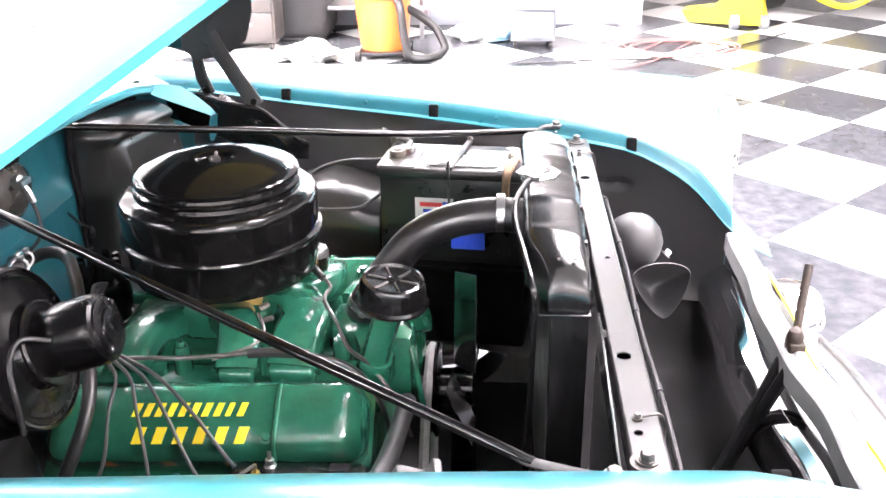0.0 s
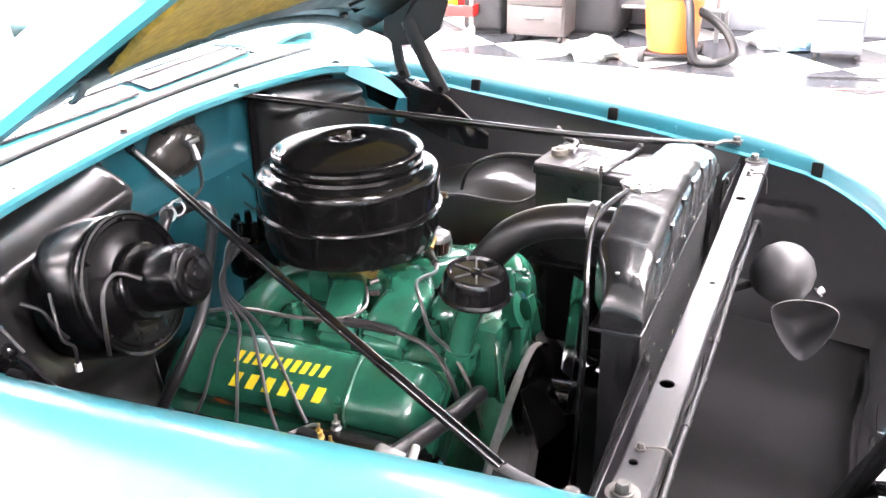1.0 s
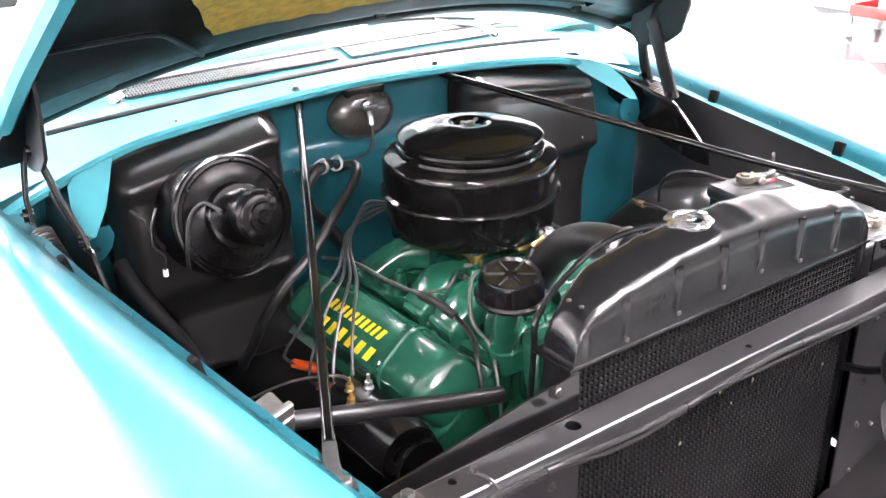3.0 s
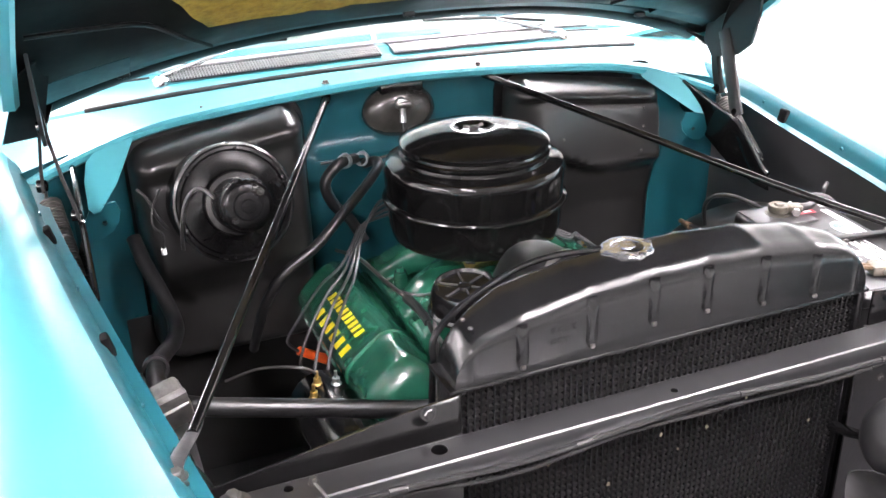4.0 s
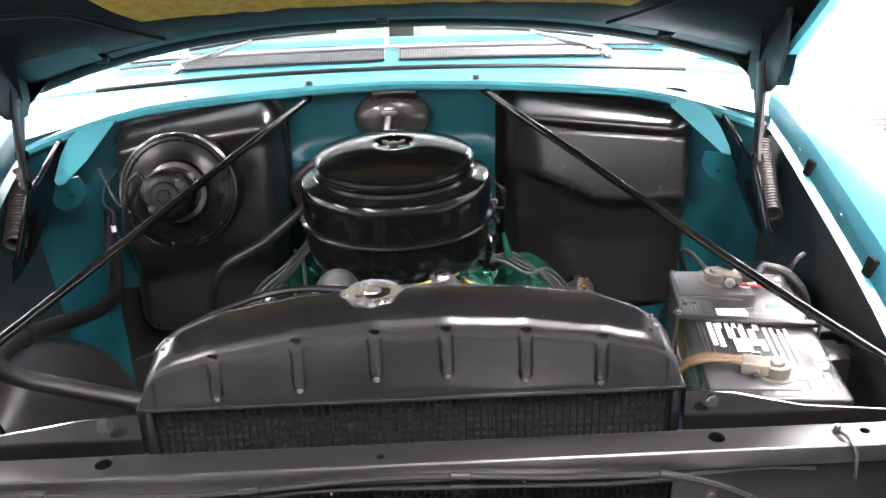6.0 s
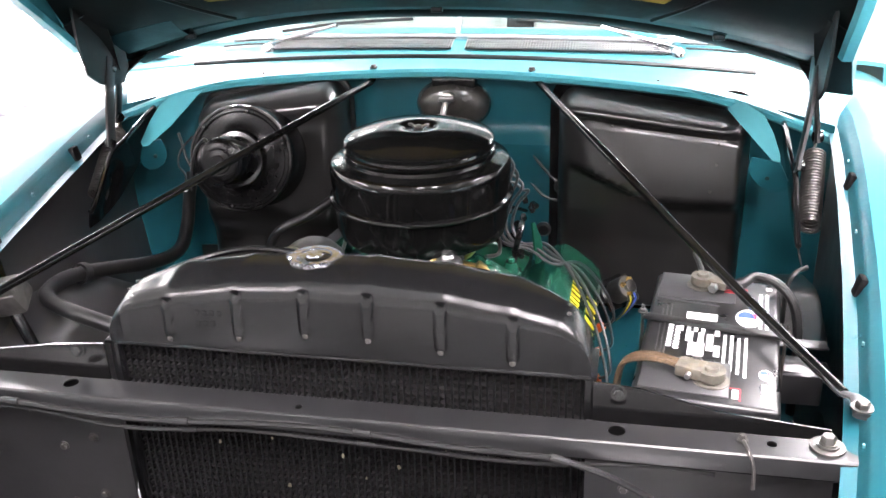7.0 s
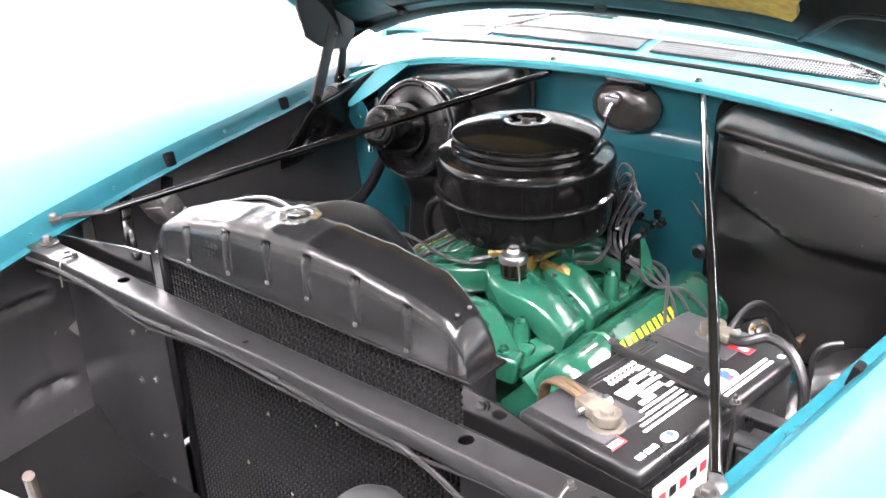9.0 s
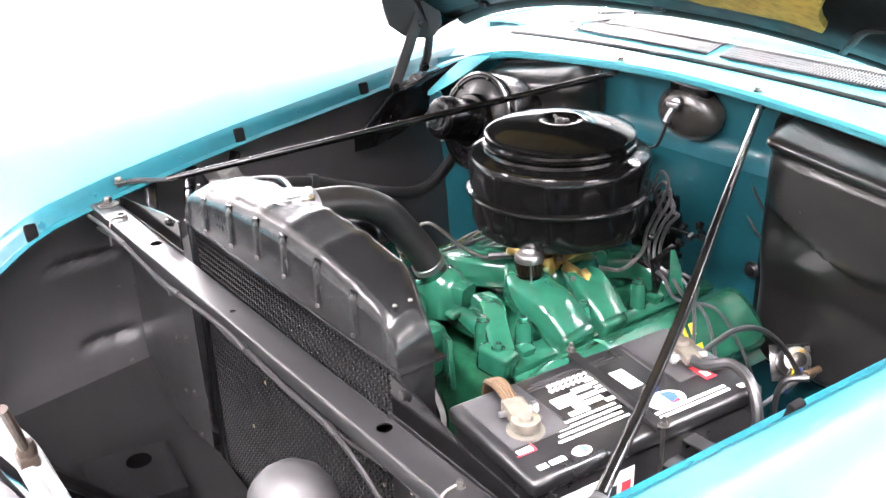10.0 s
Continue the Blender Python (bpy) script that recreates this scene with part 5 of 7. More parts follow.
# ---- firewall fittings ----
def pressed_case(x0, x1, z0, top, r, depth, y0, soft=0.03, nx=60, nz=64):
    """A pressed cover with a rounded outline; top(x) is its upper edge, depth(x, z) how far it stands out."""
    grid = []
    for i in range(nx + 1):
        a = i / nx
        a = 0.5 - 0.5 * math.cos(math.pi * a)
        row = []
        for j in range(nz + 1):
            b = 0.5 - 0.5 * math.cos(math.pi * j / nz)
            x = x0 + (x1 - x0) * a
            zt = top(x)
            z = z0 + (zt - z0) * b
            edge = min(z - z0, zt - z)
            inset = r - math.sqrt(max(0.0, r * r - max(0.0, r - edge) ** 2))
            x = x0 + inset + (x1 - x0 - 2 * inset) * a
            dx, dz = min(x - x0, x1 - x), min(z - z0, zt - z)
            e = r - math.hypot(r - dx, r - dz) if dx < r and dz < r else min(dx, dz)
            e = max(0.0, min(1.0, e / soft))
            row.append(V((x, y0 - depth(x, z) * math.sqrt(1 - (1 - e) ** 2), z)))
        grid.append(row)
    bm = NB()
    shell(bm, grid, 0.002)
    return bm


def ease(v):
    v = max(0.0, min(1.0, v))
    return v * v * (3 - 2 * v)


# heater case with its blower
heater = thing("heater", (-0.41, 0.95, 0.60), "black heater case and blower bolted to the firewall", "heater")
def heater_top(x):
    return 1.070 + 0.13 * (x + 0.24)


def heater_depth(x, z):
    t = heater_top(x) - z
    roll = 0.080 + 0.012 * math.sin(ease(t / 0.070) * math.pi)
    face = 0.082 + 0.16 * max(0.0, t - 0.07)
    return roll + (face - roll) * ease((t - 0.062) / 0.014) - 0.05 * ease((0.80 - z) / 0.10)


bm = pressed_case(-0.586, -0.214, 0.545, lambda x: heater_top(x) + 0.020, 0.06, lambda x, z: 0.006, 1.032, 0.004, 30, 30)
part("mounting_frame", bm, RUBBER, heater, "dark mounting frame round the case")
bm = pressed_case(-0.578, -0.224, 0.56, lambda x: heater_top(x) + 0.008, 0.055, heater_depth, 1.028, 0.04)
part("case", bm, BLACK_PANEL, heater, "pressed black heater case", 50)
BC = V((-0.410, 0.848, 0.945))
BW = V((0.04, -1.0, 0.29)).normalized()
m = aim(BC, BW)
bm = NB()
lathe(bm, [(0.112, -0.075), (0.112, 0.0), (0.1095, 0.010), (0.106, 0.012), (0.106, 0.017), (0.109, 0.019), (0.109, 0.028), (0.106, 0.033), (0.100, 0.034), (0.097, 0.031), (0.080, 0.033), (0.062, 0.041), (0.057, 0.050), (0.0, 0.052)], m, 56)
bl = part("blower_housing", bm, BLOWER, heater, "stepped round black blower housing")
bm = NB()
lathe(bm, [(0.046, 0.050), (0.049, 0.058), (0.049, 0.132), (0.046, 0.142), (0.041, 0.145), (0.040, 0.148), (0.036, 0.150), (0.026, 0.150), (0.024, 0.154), (0.013, 0.155), (0.011, 0.158), (0.0, 0.158)], m, 44)
part("motor", bm, BLOWER, bl, "gloss black blower motor")
bm = NB()
lathe(bm, [(0.1085, 0.026), (0.1125, 0.027), (0.1140, 0.030), (0.1125, 0.0335), (0.1085, 0.0345)], m, 56)
part("rim_bead", bm, BLACK, bl, "bright-edged rolled rim")
bm = NB()
lathe(bm, [(0.056, 0.052), (0.0595, 0.053), (0.0605, 0.056), (0.058, 0.059), (0.049, 0.060)], m, 44)
part("motor_flange", bm, BLACK, bl)
for ang in (40, 220):
    bm = NB()
    c = m @ V((0.034 * math.cos(radians(ang)), 0.034 * math.sin(radians(ang)), 0.1495))
    bolt(bm, c, BW, 0.0042, 0.004)
    part("motor_screw", bm, BLACK, bl)
for ang in range(0, 360, 60):
    bm = NB()
    bolt(bm, m @ V((0.1015 * math.cos(radians(ang + 20)), 0.1015 * math.sin(radians(ang + 20)), 0.0355)), BW, 0.0038, 0.004, False)
    part("housing_screw", bm, BLACK, bl)
bm = NB()
tube(bm, [m @ V(p) for p in ((-0.045, 0.02, 0.09), (-0.065, 0.040, 0.065), (-0.09, 0.02, 0.052), (-0.105, -0.03, 0.045), (-0.108, -0.07, 0.035))], 0.0035, 7)
part("motor_wire", bm, RUBBER, bl)
bm = NB()
tube(bm, [(-0.535, 0.865, 0.985), (-0.555, 0.84, 0.96), (-0.560, 0.83, 0.93), (-0.545, 0.825, 0.91), (-0.548, 0.822, 0.885)], 0.0024, 7)
tube(bm, [(-0.575, 0.88, 0.985), (-0.56, 0.86, 0.97), (-0.55, 0.85, 0.94), (-0.535, 0.845, 0.915)], 0.0035, 7)
part("wire_lead", bm, RUBBER, heater)
bm = NB()
lathe(bm, [(0, 0), (0.005, 0), (0.005, 0.012), (0, 0.013)], aim((-0.548, 0.822, 0.885), (0, 0, -1)), 10)
part("connector", bm, WHITE_INK, heater, "white wire connector")

# fresh air plenum on the other side
plenum = thing("air_plenum", (0.44, 0.96, 0.60), "black pressed steel air plenum cover on the firewall", "plenum")
def plenum_top(x):
    return 1.070 - 0.125 * (x - 0.27)


def plenum_depth(x, z):
    t = plenum_top(x) - z
    band = 0.046
    roll = 0.058 + 0.028 * ease((0.640 - x) / 0.06) * math.sin(ease(t / 0.064) * math.pi)
    left = 0.262 + 2.1 * max(0.0, 0.915 - z)
    face = 0.073 + 0.19 * max(0.0, t - band)
    plate = ease((x - left) / 0.055) * ease((0.645 - x) / 0.03) * ease((z - 0.812) / 0.05)
    low = 0.058 - 0.02 * ease((0.82 - z) / 0.1)
    return roll + ((low + (face - low) * plate) - roll) * ease((t - band) / 0.012)


bm = pressed_case(0.226, 0.664, 0.545, lambda x: 1.088 - 0.06 * (x - 0.27), 0.055, lambda x, z: 0.006, 1.032, 0.004, 30, 30)
part("mounting_frame", bm, BLACK_MATTE, plenum, "dark mounting frame round the cover")
bm = pressed_case(0.246, 0.647, 0.56, plenum_top, 0.045, plenum_depth, 1.028, 0.03, 72, 80)
part("cover", bm, BLACK_PANEL, plenum, "black pressed plenum cover", 50)
for x, z in ((0.361, 1.005), (0.578, 0.973), (0.575, 0.931), (0.566, 0.876), (0.360, 0.930)):
    bm = NB()
    bolt(bm, (x, 1.0285 - plenum_depth(x, z), z), (0, -1, 0), 0.0032, 0.003, False)
    part("screw", bm, DARK_STEEL, plenum)

# wiper motor
wm = thing("wiper_motor", (0.005, 1.06, 0.98), "round black wiper motor with a bright hose fitting", "wiper motor")
m = aim((0.008, 1.062, 1.016), (0, -1, 0.05))
bm = NB()
lathe(bm, [(0.074, 0), (0.074, 0.006), (0.071, 0.014), (0.062, 0.026), (0.045, 0.035), (0.022, 0.039), (0.0, 0.040)], m @ Matrix.Diagonal((1.14, 0.80, 1, 1)), 40)
part("body", bm, mat("grimy_motor_casting", (0.035, 0.033, 0.030), 0.24, coat=0.3, scale=40, vary=0.3, bump=0.2, bump_scale=50, dirt=(0.012, 0.012, 0.011), dirt_amount=0.7, dirt_scale=18), wm)
bm = NB()
box(bm, (0.10, 0.03, 0.03), Matrix.Translation((0.012, 1.052, 1.070)), 0.008)
part("link_cover", bm, BLACK, wm)
bm = NB()
lathe(bm, [(0, 0.034), (0.013, 0.034), (0.013, 0.046), (0.007, 0.05), (0, 0.05)], aim((0.002, 1.06, 1.038), (0, -1, 0.05)), 14)
box(bm, (0.034, 0.012, 0.012), Matrix.Translation((0.002, 1.008, 1.040)), 0.003)
tube(bm, [(0.0, 1.01, 1.034), (-0.003, 1.0, 1.018), (-0.005, 0.995, 1.005)], 0.007, 8, 3)
part("fitting", bm, STEEL, wm, "bright hose fitting")
bm = NB()
tube(bm, [(-0.004, 0.997, 1.005), (-0.006, 0.99, 0.98), (-0.02, 0.985, 0.95), (-0.07, 0.99, 0.935), (-0.14, 1.0, 0.94), (-0.19, 1.01, 0.935)], 0.0038, 8)
part("vacuum_line", bm, RUBBER, wm, "thin vacuum line along the firewall")

# pale gusset plates at the cowl corners, each with a rounded lobe bent down from its tip
def plate(bm, pts, thick):
    q = [V(p) for p in pts]
    off = (q[1] - q[0]).cross(q[-2] - q[0]).normalized() * thick
    lo, hi = [bm.verts.new(p) for p in q], [bm.verts.new(p + off) for p in q]
    bm.faces.new(lo)
    bm.faces.new(hi[::-1])
    for k in range(len(q)):
        j = (k + 1) % len(q)
        bm.faces.new((lo[k], hi[k], hi[j], lo[j]))


GUSSETS = (
    ((-0.556, 0.997, 1.056), (-0.637, 0.975, 1.036), (-0.653, 0.961, 1.024), (-0.662, 0.925, 0.999), (-0.664, 0.872, 0.964), (-0.656, 0.863, 0.957), (-0.644, 0.864, 0.959), (-0.606, 0.910, 0.992)),
    ((0.580, 1.012, 1.062), (0.625, 0.975, 1.054), (0.658, 0.942, 1.040), (0.675, 0.912, 1.012), (0.687, 0.883, 0.979), (0.688, 0.871, 0.962), (0.680, 0.876, 0.961), (0.593, 0.986, 1.035)))
LOBES = (
    ((-0.662, 0.962), (-0.640, 0.968), (-0.616, 0.972), (-0.609, 0.950), (-0.615, 0.927), (-0.628, 0.909), (-0.646, 0.897), (-0.666, 0.893), (-0.678, 0.902), (-0.681, 0.922)),
    ((0.688, 0.966), (0.660, 0.972), (0.634, 0.976), (0.630, 0.950), (0.640, 0.930), (0.655, 0.913), (0.674, 0.902), (0.694, 0.898), (0.707, 0.906), (0.708, 0.926)))
for pts, lobe in zip(GUSSETS, LOBES):
    bm = NB()
    plate(bm, pts, 0.002)
    g = part("corner_gusset", bm, GUSSET, car, "pale turquoise gusset plate at the cowl corner")
    # lobe in the darkened turquoise, since it turns down into shade
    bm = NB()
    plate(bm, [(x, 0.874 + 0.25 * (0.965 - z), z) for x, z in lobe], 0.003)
    part("pressed_lobe", bm, TURQ_SHADED, g, "rounded turquoise lobe below the gusset")
    bm = NB()
    lathe(bm, [(0, 0.002), (0.0045, 0.002), (0.0045, -0.002), (0, -0.002)], aim((lobe[6][0] + (0.006 if lobe[0][0] < 0 else -0.006), 0.881, 0.930), (0, -1, -0.25)), 12)
    part("bolt_hole", bm, RUBBER, g)

ARM_STEEL = mat("hinge_arm_paint", (0.008, 0.008, 0.0083), 0.42, spec=0.28, scale=30, vary=0.2, bump=0.1)


def flat_arm(bm, s, c0, line, half):
    """Pressed flat bar along a line of (x, y, z), with turned edges."""
    grid = []
    for k, (x, y, z) in enumerate(line):
        a, b = line[max(0, k - 1)], line[min(len(line) - 1, k + 1)]
        d = V((0, b[1] - a[1], b[2] - a[2])).normalized()
        n = V((0, -d.z, d.y))
        c = V((c0 + s * x, y, z))
        grid.append([c + n * (half * u) + V((s * 0.006 * v, 0, 0)) for u, v in ((-1, 1), (-1, 0.2), (-0.85, 0), (0.85, 0), (1, 0.2), (1, 1))])
    shell(bm, grid, 0.003)


# hood hinges
for s in (1, -1):
    c0 = 0.012

    def P(x, y, z):
        return V((c0 + s * x, y, z))
    top_edge = [(1.03, 1.022), (0.96, 1.012), (0.888, 0.997), (0.835, 0.984), (0.775, 0.974), (0.738, 0.948), (0.680, 0.898), (0.655, 0.885)]
    bm = NB()
    lower = [(0.66, 0.845), (0.72, 0.845), (0.80, 0.865), (0.90, 0.91), (1.0, 0.95)]
    grid = []
    for k in range(25):
        f = k / 24
        row = []
        for j in range(13):
            g = j / 12
            ya, za = lerp([(i / 7, p[0]) for i, p in enumerate(top_edge)], f), lerp([(i / 7, p[1]) for i, p in enumerate(top_edge)], f)
            yb, zb = lerp([(i / 4, p[0]) for i, p in enumerate(lower[::-1])], f), lerp([(i / 4, p[1]) for i, p in enumerate(lower[::-1])], f)
            y, z = ya + (yb - ya) * g, za + (zb - za) * g
            dent = 0.008 * math.exp(-(((y - 0.775) / 0.016) ** 2 + ((z - 0.919) / 0.016) ** 2)) + 0.007 * math.exp(-(((y - 0.735 - 0.5 * (z - 0.87)) / 0.012) ** 2 + ((z - 0.87) / 0.03) ** 2))
            row.append(P(0.690 + 0.012 * g + dent, y, z))
        grid.append(row)
    shell(bm, grid, 0.003)
    hg = part("hood_hinge", bm, BLACK, car, "black hood hinge with arms and a tension spring", 60)
    bm = NB()
    tube(bm, [P(0.690, y, z) for y, z in top_edge], 0.0055, 8, 4)
    part("rolled_edge", bm, BLACK, hg)
    bm = NB()
    flat_arm(bm, s, c0, [(0.690, 0.776, 0.980), (0.694, 0.792, 1.003), (0.706, 0.825, 1.048), (0.716, 0.862, 1.105), (0.720, 0.885, 1.150)], 0.016)
    part("arm", bm, ARM_STEEL, hg, "flat dark grey hinge arm")
    bm = NB()
    flat_arm(bm, s, c0, [(0.742, 0.905, 0.996), (0.740, 0.920, 1.035), (0.734, 0.924, 1.075), (0.726, 0.920, 1.130)], 0.012)
    part("arm", bm, ARM_STEEL, hg, "short dark grey hinge arm")
    bm = NB()
    slab(bm, [(0.775, 1.275), (0.775, 1.200), (0.795, 1.133), (0.836, 1.103), (0.88, 1.090), (0.925, 1.085), (0.955, 1.115), (0.945, 1.19), (0.84, 1.25)], 0.006, Matrix(((0, 0, s, c0 + s * 0.722), (1, 0, 0, 0), (0, 1, 0, 0), (0, 0, 0, 1))))
    part("hood_bracket", bm, ARM_STEEL, hg)
    a, b = P(0.742, 0.905, 0.993), P(0.718, 0.733, 0.890)
    ax = b - a
    q = ax.to_track_quat("Z", "Y").to_matrix()
    turns, npt = 25, 25 * 14
    bm = NB()
    tube(bm, [a + q @ V((0.0185 * math.cos(2 * math.pi * turns * k / npt), 0.0185 * math.sin(2 * math.pi * turns * k / npt), ax.length * (0.12 + 0.88 * k / npt))) for k in range(npt + 1)], 0.0030, 6, 1)
    tube(bm, [a + ax * 0.13 + q @ V((0.018, 0, 0)), a + ax * 0.06, a, a + V((0, 0.012, 0.018)), a + V((0, 0.026, 0.010))], 0.0032, 6, 4)
    part("spring", bm, DARK_STEEL, hg, "coiled tension spring", 80)
    for p, r in (((0.692, 0.783, 0.990), 0.010), ((0.742, 0.912, 1.008), 0.012), ((0.722, 0.885, 1.125), 0.009)):
        bm = NB()
        lathe(bm, [(0, 0.006), (r * 0.8, 0.005), (r, 0), (r, -0.012), (0, -0.012)], aim(P(*p), (-s, -0.2, 0)), 16)
        part("rivet", bm, BLACK, hg)

# ---- battery ----
BM = pose(0.529, 0.2685, 0.912, 0, 0, -6.3)
bat = thing("battery", (0.539, 0.2685, 0.69), "large black car battery with printed top and side labels", "battery")
bm = NB()
box(bm, (0.176, 0.355, 0.205), BM @ Matrix.Translation((0, 0, -0.118)), 0.006)
part("case", bm, BATT, bat)
bm = NB()
box(bm, (0.187, 0.368, 0.024), BM @ Matrix.Translation((0, 0, -0.012)), 0.008, 3)
part("lid", bm, BATT, bat)
GREY_LID = mat("grey_moulded_plastic", (0.035, 0.035, 0.037), 0.34, scale=60, vary=0.15, bump=0.1, bump_scale=300)
for v in (-0.125, 0.140):
    bm = NB()
    box(bm, (0.115, 0.085, 0.003), BM @ Matrix.Translation((-0.028, v, 0.0005)), 0.0015)
    part("terminal_pad", bm, GREY_LID, bat, "grey moulded pad round the post")
for u, w in ((-0.073, 0.002), (-0.067, 0.002), (-0.061, 0.0015)):
    bm = NB()
    box(bm, (w, 0.135 + 3 * (u + 0.07), 0.002), BM @ Matrix.Translation((u, -0.005, 0.0006)), 0.0006)
    part("moulded_ridge", bm, GREY_LID, bat)
for v in (-0.082, 0.088):
    bm = NB()
    box(bm, (0.085, 0.002, 0.002), BM @ pose(-0.035, v, 0.0006, 0, 0, 4 if v < 0 else -4), 0.0006)
    part("moulded_ridge", bm, GREY_LID, bat)


def printed(x, y, w, h, material, name="printed_bar", z=0.0004, rz=0):
    bm = NB()
    box(bm, (w, h, 0.0005), BM @ pose(x, y, z, 0, 0, rz))
    return part(name, bm, material, bat)


for k in range(8):
    for j in range(2):
        bm = NB()
        slab(bm, [(0.0042 * math.cos(t), 0.0034 * math.sin(t)) for t in [2 * math.pi * i / 12 for i in range(12)]], 0.0005, BM @ pose(-0.057 + 0.0105 * j, -0.050 + 0.0085 * k - 0.004 * j, 0.0002))
        part("printed_dot", bm, WHITE_INK, bat)
# a broken block of white print, with dark gaps
printed(-0.019, -0.052, 0.022, 0.036, WHITE_INK)
printed(-0.030, -0.018, 0.010, 0.028, WHITE_INK)
printed(-0.014, -0.018, 0.008, 0.030, WHITE_INK)
printed(-0.001, -0.030, 0.009, 0.046, WHITE_INK)
printed(0.009, -0.052, 0.008, 0.030, WHITE_INK)
for k in range(4):
    printed(-0.042 + 0.010 * k, 0.006 + 0.001 * k, 0.0055, 0.020, WHITE_INK)
printed(0.008, 0.000, 0.007, 0.018, WHITE_INK)
printed(-0.016, 0.045, 0.044, 0.022, WHITE_INK)
# four broken lines
mark = random.Random(11)
for k in range(4):
    v = -0.113 + 0.012 * (3 - k) * 0.6
    while v < -0.008:
        w = mark.uniform(0.008, 0.022)
        printed(0.019 + 0.0095 * k, v + w / 2, 0.0042, w, WHITE_INK)
        v += w + 0.0018
for u in (0.066, 0.075):
    v = 0.022
    while v < 0.132:
        w = mark.uniform(0.010, 0.024)
        printed(u, v + w / 2, 0.0048, w, WHITE_INK)
        v += w + 0.0015
for x, y, r in ((0.050, 0.055, 0.019), (0.074, -0.100, 0.009)):
    bm = NB()
    slab(bm, [(r * math.cos(t), 1.45 * r * math.sin(t)) for t in [2 * math.pi * k / 28 for k in range(28)]], 0.0005, BM @ pose(x, y, 0.0004))
    em = part("emblem", bm, WHITE_INK, bat, "white oval emblem with blue and red")
    bm = NB()
    slab(bm, [(r * 0.62 * math.cos(t) - r * 0.22, r * 0.95 * math.sin(t)) for t in [math.pi * k / 14 for k in range(15)]], 0.0005, BM @ pose(x, y + 0.001, 0.0010))
    part("emblem_field", bm, BLUE_INK, em)
    bm = NB()
    box(bm, (r * 0.35, r * 0.8, 0.0005), BM @ pose(x + 0.4 * r, y + 0.4 * r, 0.0010))
    part("emblem_field", bm, RED_INK, em)
for v in (-0.156, -0.139, -0.128):
    printed(0.073, v, 0.008, 0.013 if v < -0.13 else 0.008, WHITE_INK)
printed(0.026, -0.1425, 0.034, 0.0018, RED_INK, "printed_line")
printed(0.043, -0.156, 0.0018, 0.028, RED_INK, "printed_line")
printed(0.023, -0.156, 0.008, 0.021, WHITE_INK)
printed(0.037, -0.156, 0.008, 0.021, WHITE_INK)
printed(0.029, 0.138, 0.034, 0.018, RED_INK, z=0.0024)
printed(0.033, 0.138, 0.014, 0.010, WHITE_INK, z=0.003)
printed(0.078, 0.158, 0.009, 0.010, WHITE_INK)
# side label towards the engine, and a paper one outside
bm = NB()
box(bm, (0.0008, 0.085, 0.062), BM @ Matrix.Translation((-0.0888, 0.055, -0.098)))
sl = part("side_label", bm, WHITE_INK, bat, "white side label with red and blue blocks")
for y, z, w, h, mm in ((-0.020, -0.165, 0.075, 0.040, BLUE_INK), (0.062, -0.082, 0.050, 0.010, RED_INK), (0.050, -0.097, 0.06, 0.008, BLUE_INK), (0.060, -0.112, 0.05, 0.008, RED_INK), (0.03, -0.085, 0.012, 0.02, BLUE_INK)):
    bm = NB()
    box(bm, (0.0008, w, h), BM @ Matrix.Translation((-0.0894, y, z)))
    part("label_block", bm, mm, sl)
bm = NB()
box(bm, (0.0008, 0.12, 0.12), BM @ Matrix.Translation((0.0888, -0.09, -0.10)))
pl = part("paper_label", bm, WHITE_INK, bat, "white warning label with small symbols")
for k in range(5):
    bm = NB()
    box(bm, (0.0008, 0.014, 0.014), BM @ Matrix.Translation((0.0894, -0.13 + 0.022 * k, -0.065)))
    part("symbol", bm, BATT if k % 2 else RED_INK, pl)
# hold-down and terminals
bm = NB()
box(bm, (0.198, 0.015, 0.007), BM @ pose(0.0, 0.011, 0.0055, 0, 0, -5), 0.0025)
hold = solid("battery_hold_down", bm, RUBBER, "black strap bar holding the battery down", "hold-down")
for x in (-0.100, 0.100):
    bm = NB()
    p = BM @ V((x, 0.011 - 0.09 * x, 0.008))
    tube(bm, [p + V((0, 0, 0.010)), p, p + V((0, 0, -0.16))], 0.0028, 8, 2)
    bolt(bm, p + V((0, 0, 0.003)), (0, 0, 1), 0.005, 0.006)
    part("hook_bolt", bm, DARK_STEEL, hold)


def terminal(x, y, ang, name_label, big=1.0):
    t = thing("battery_terminal", BM @ V((x, y, 0.0)), name_label, "terminal", "battery terminals")
    m = BM @ pose(x, y, 0.0, 0, 0, ang)
    bm = NB()
    lathe(bm, [(0.024, 0.0), (0.024, 0.003), (0.0105, 0.004), (0.0095, 0.021), (0.008, 0.023), (0, 0.023)], m, 20)
    part("post", bm, LEAD, t)
    bm = NB()
    lathe(bm, [(0.010, 0.006), (0.0175, 0.006), (0.0185, 0.008), (0.0180, 0.019), (0.010, 0.019)], m, 18)
    box(bm, (0.030 * big, 0.024 * big, 0.014 * big), m @ Matrix.Translation((0.027, 0, 0.013)), 0.004)
    part("clamp", bm, LEAD, t, "corroded lead clamp")
    bm = NB()
    tube(bm, [m @ V((0.026, -0.024, 0.013)), m @ V((0.026, 0.024, 0.013))], 0.004, 8, 2)
    bolt(bm, m @ V((0.026, -0.018, 0.013)), m.to_3x3() @ V((0, -1, 0)), 0.008, 0.008, False)
    part("clamp_bolt", bm, STEEL, t)
    return m


m = terminal(-0.022, 0.148, -20, "corroded lead clamp on the rear battery post")
bm = NB()
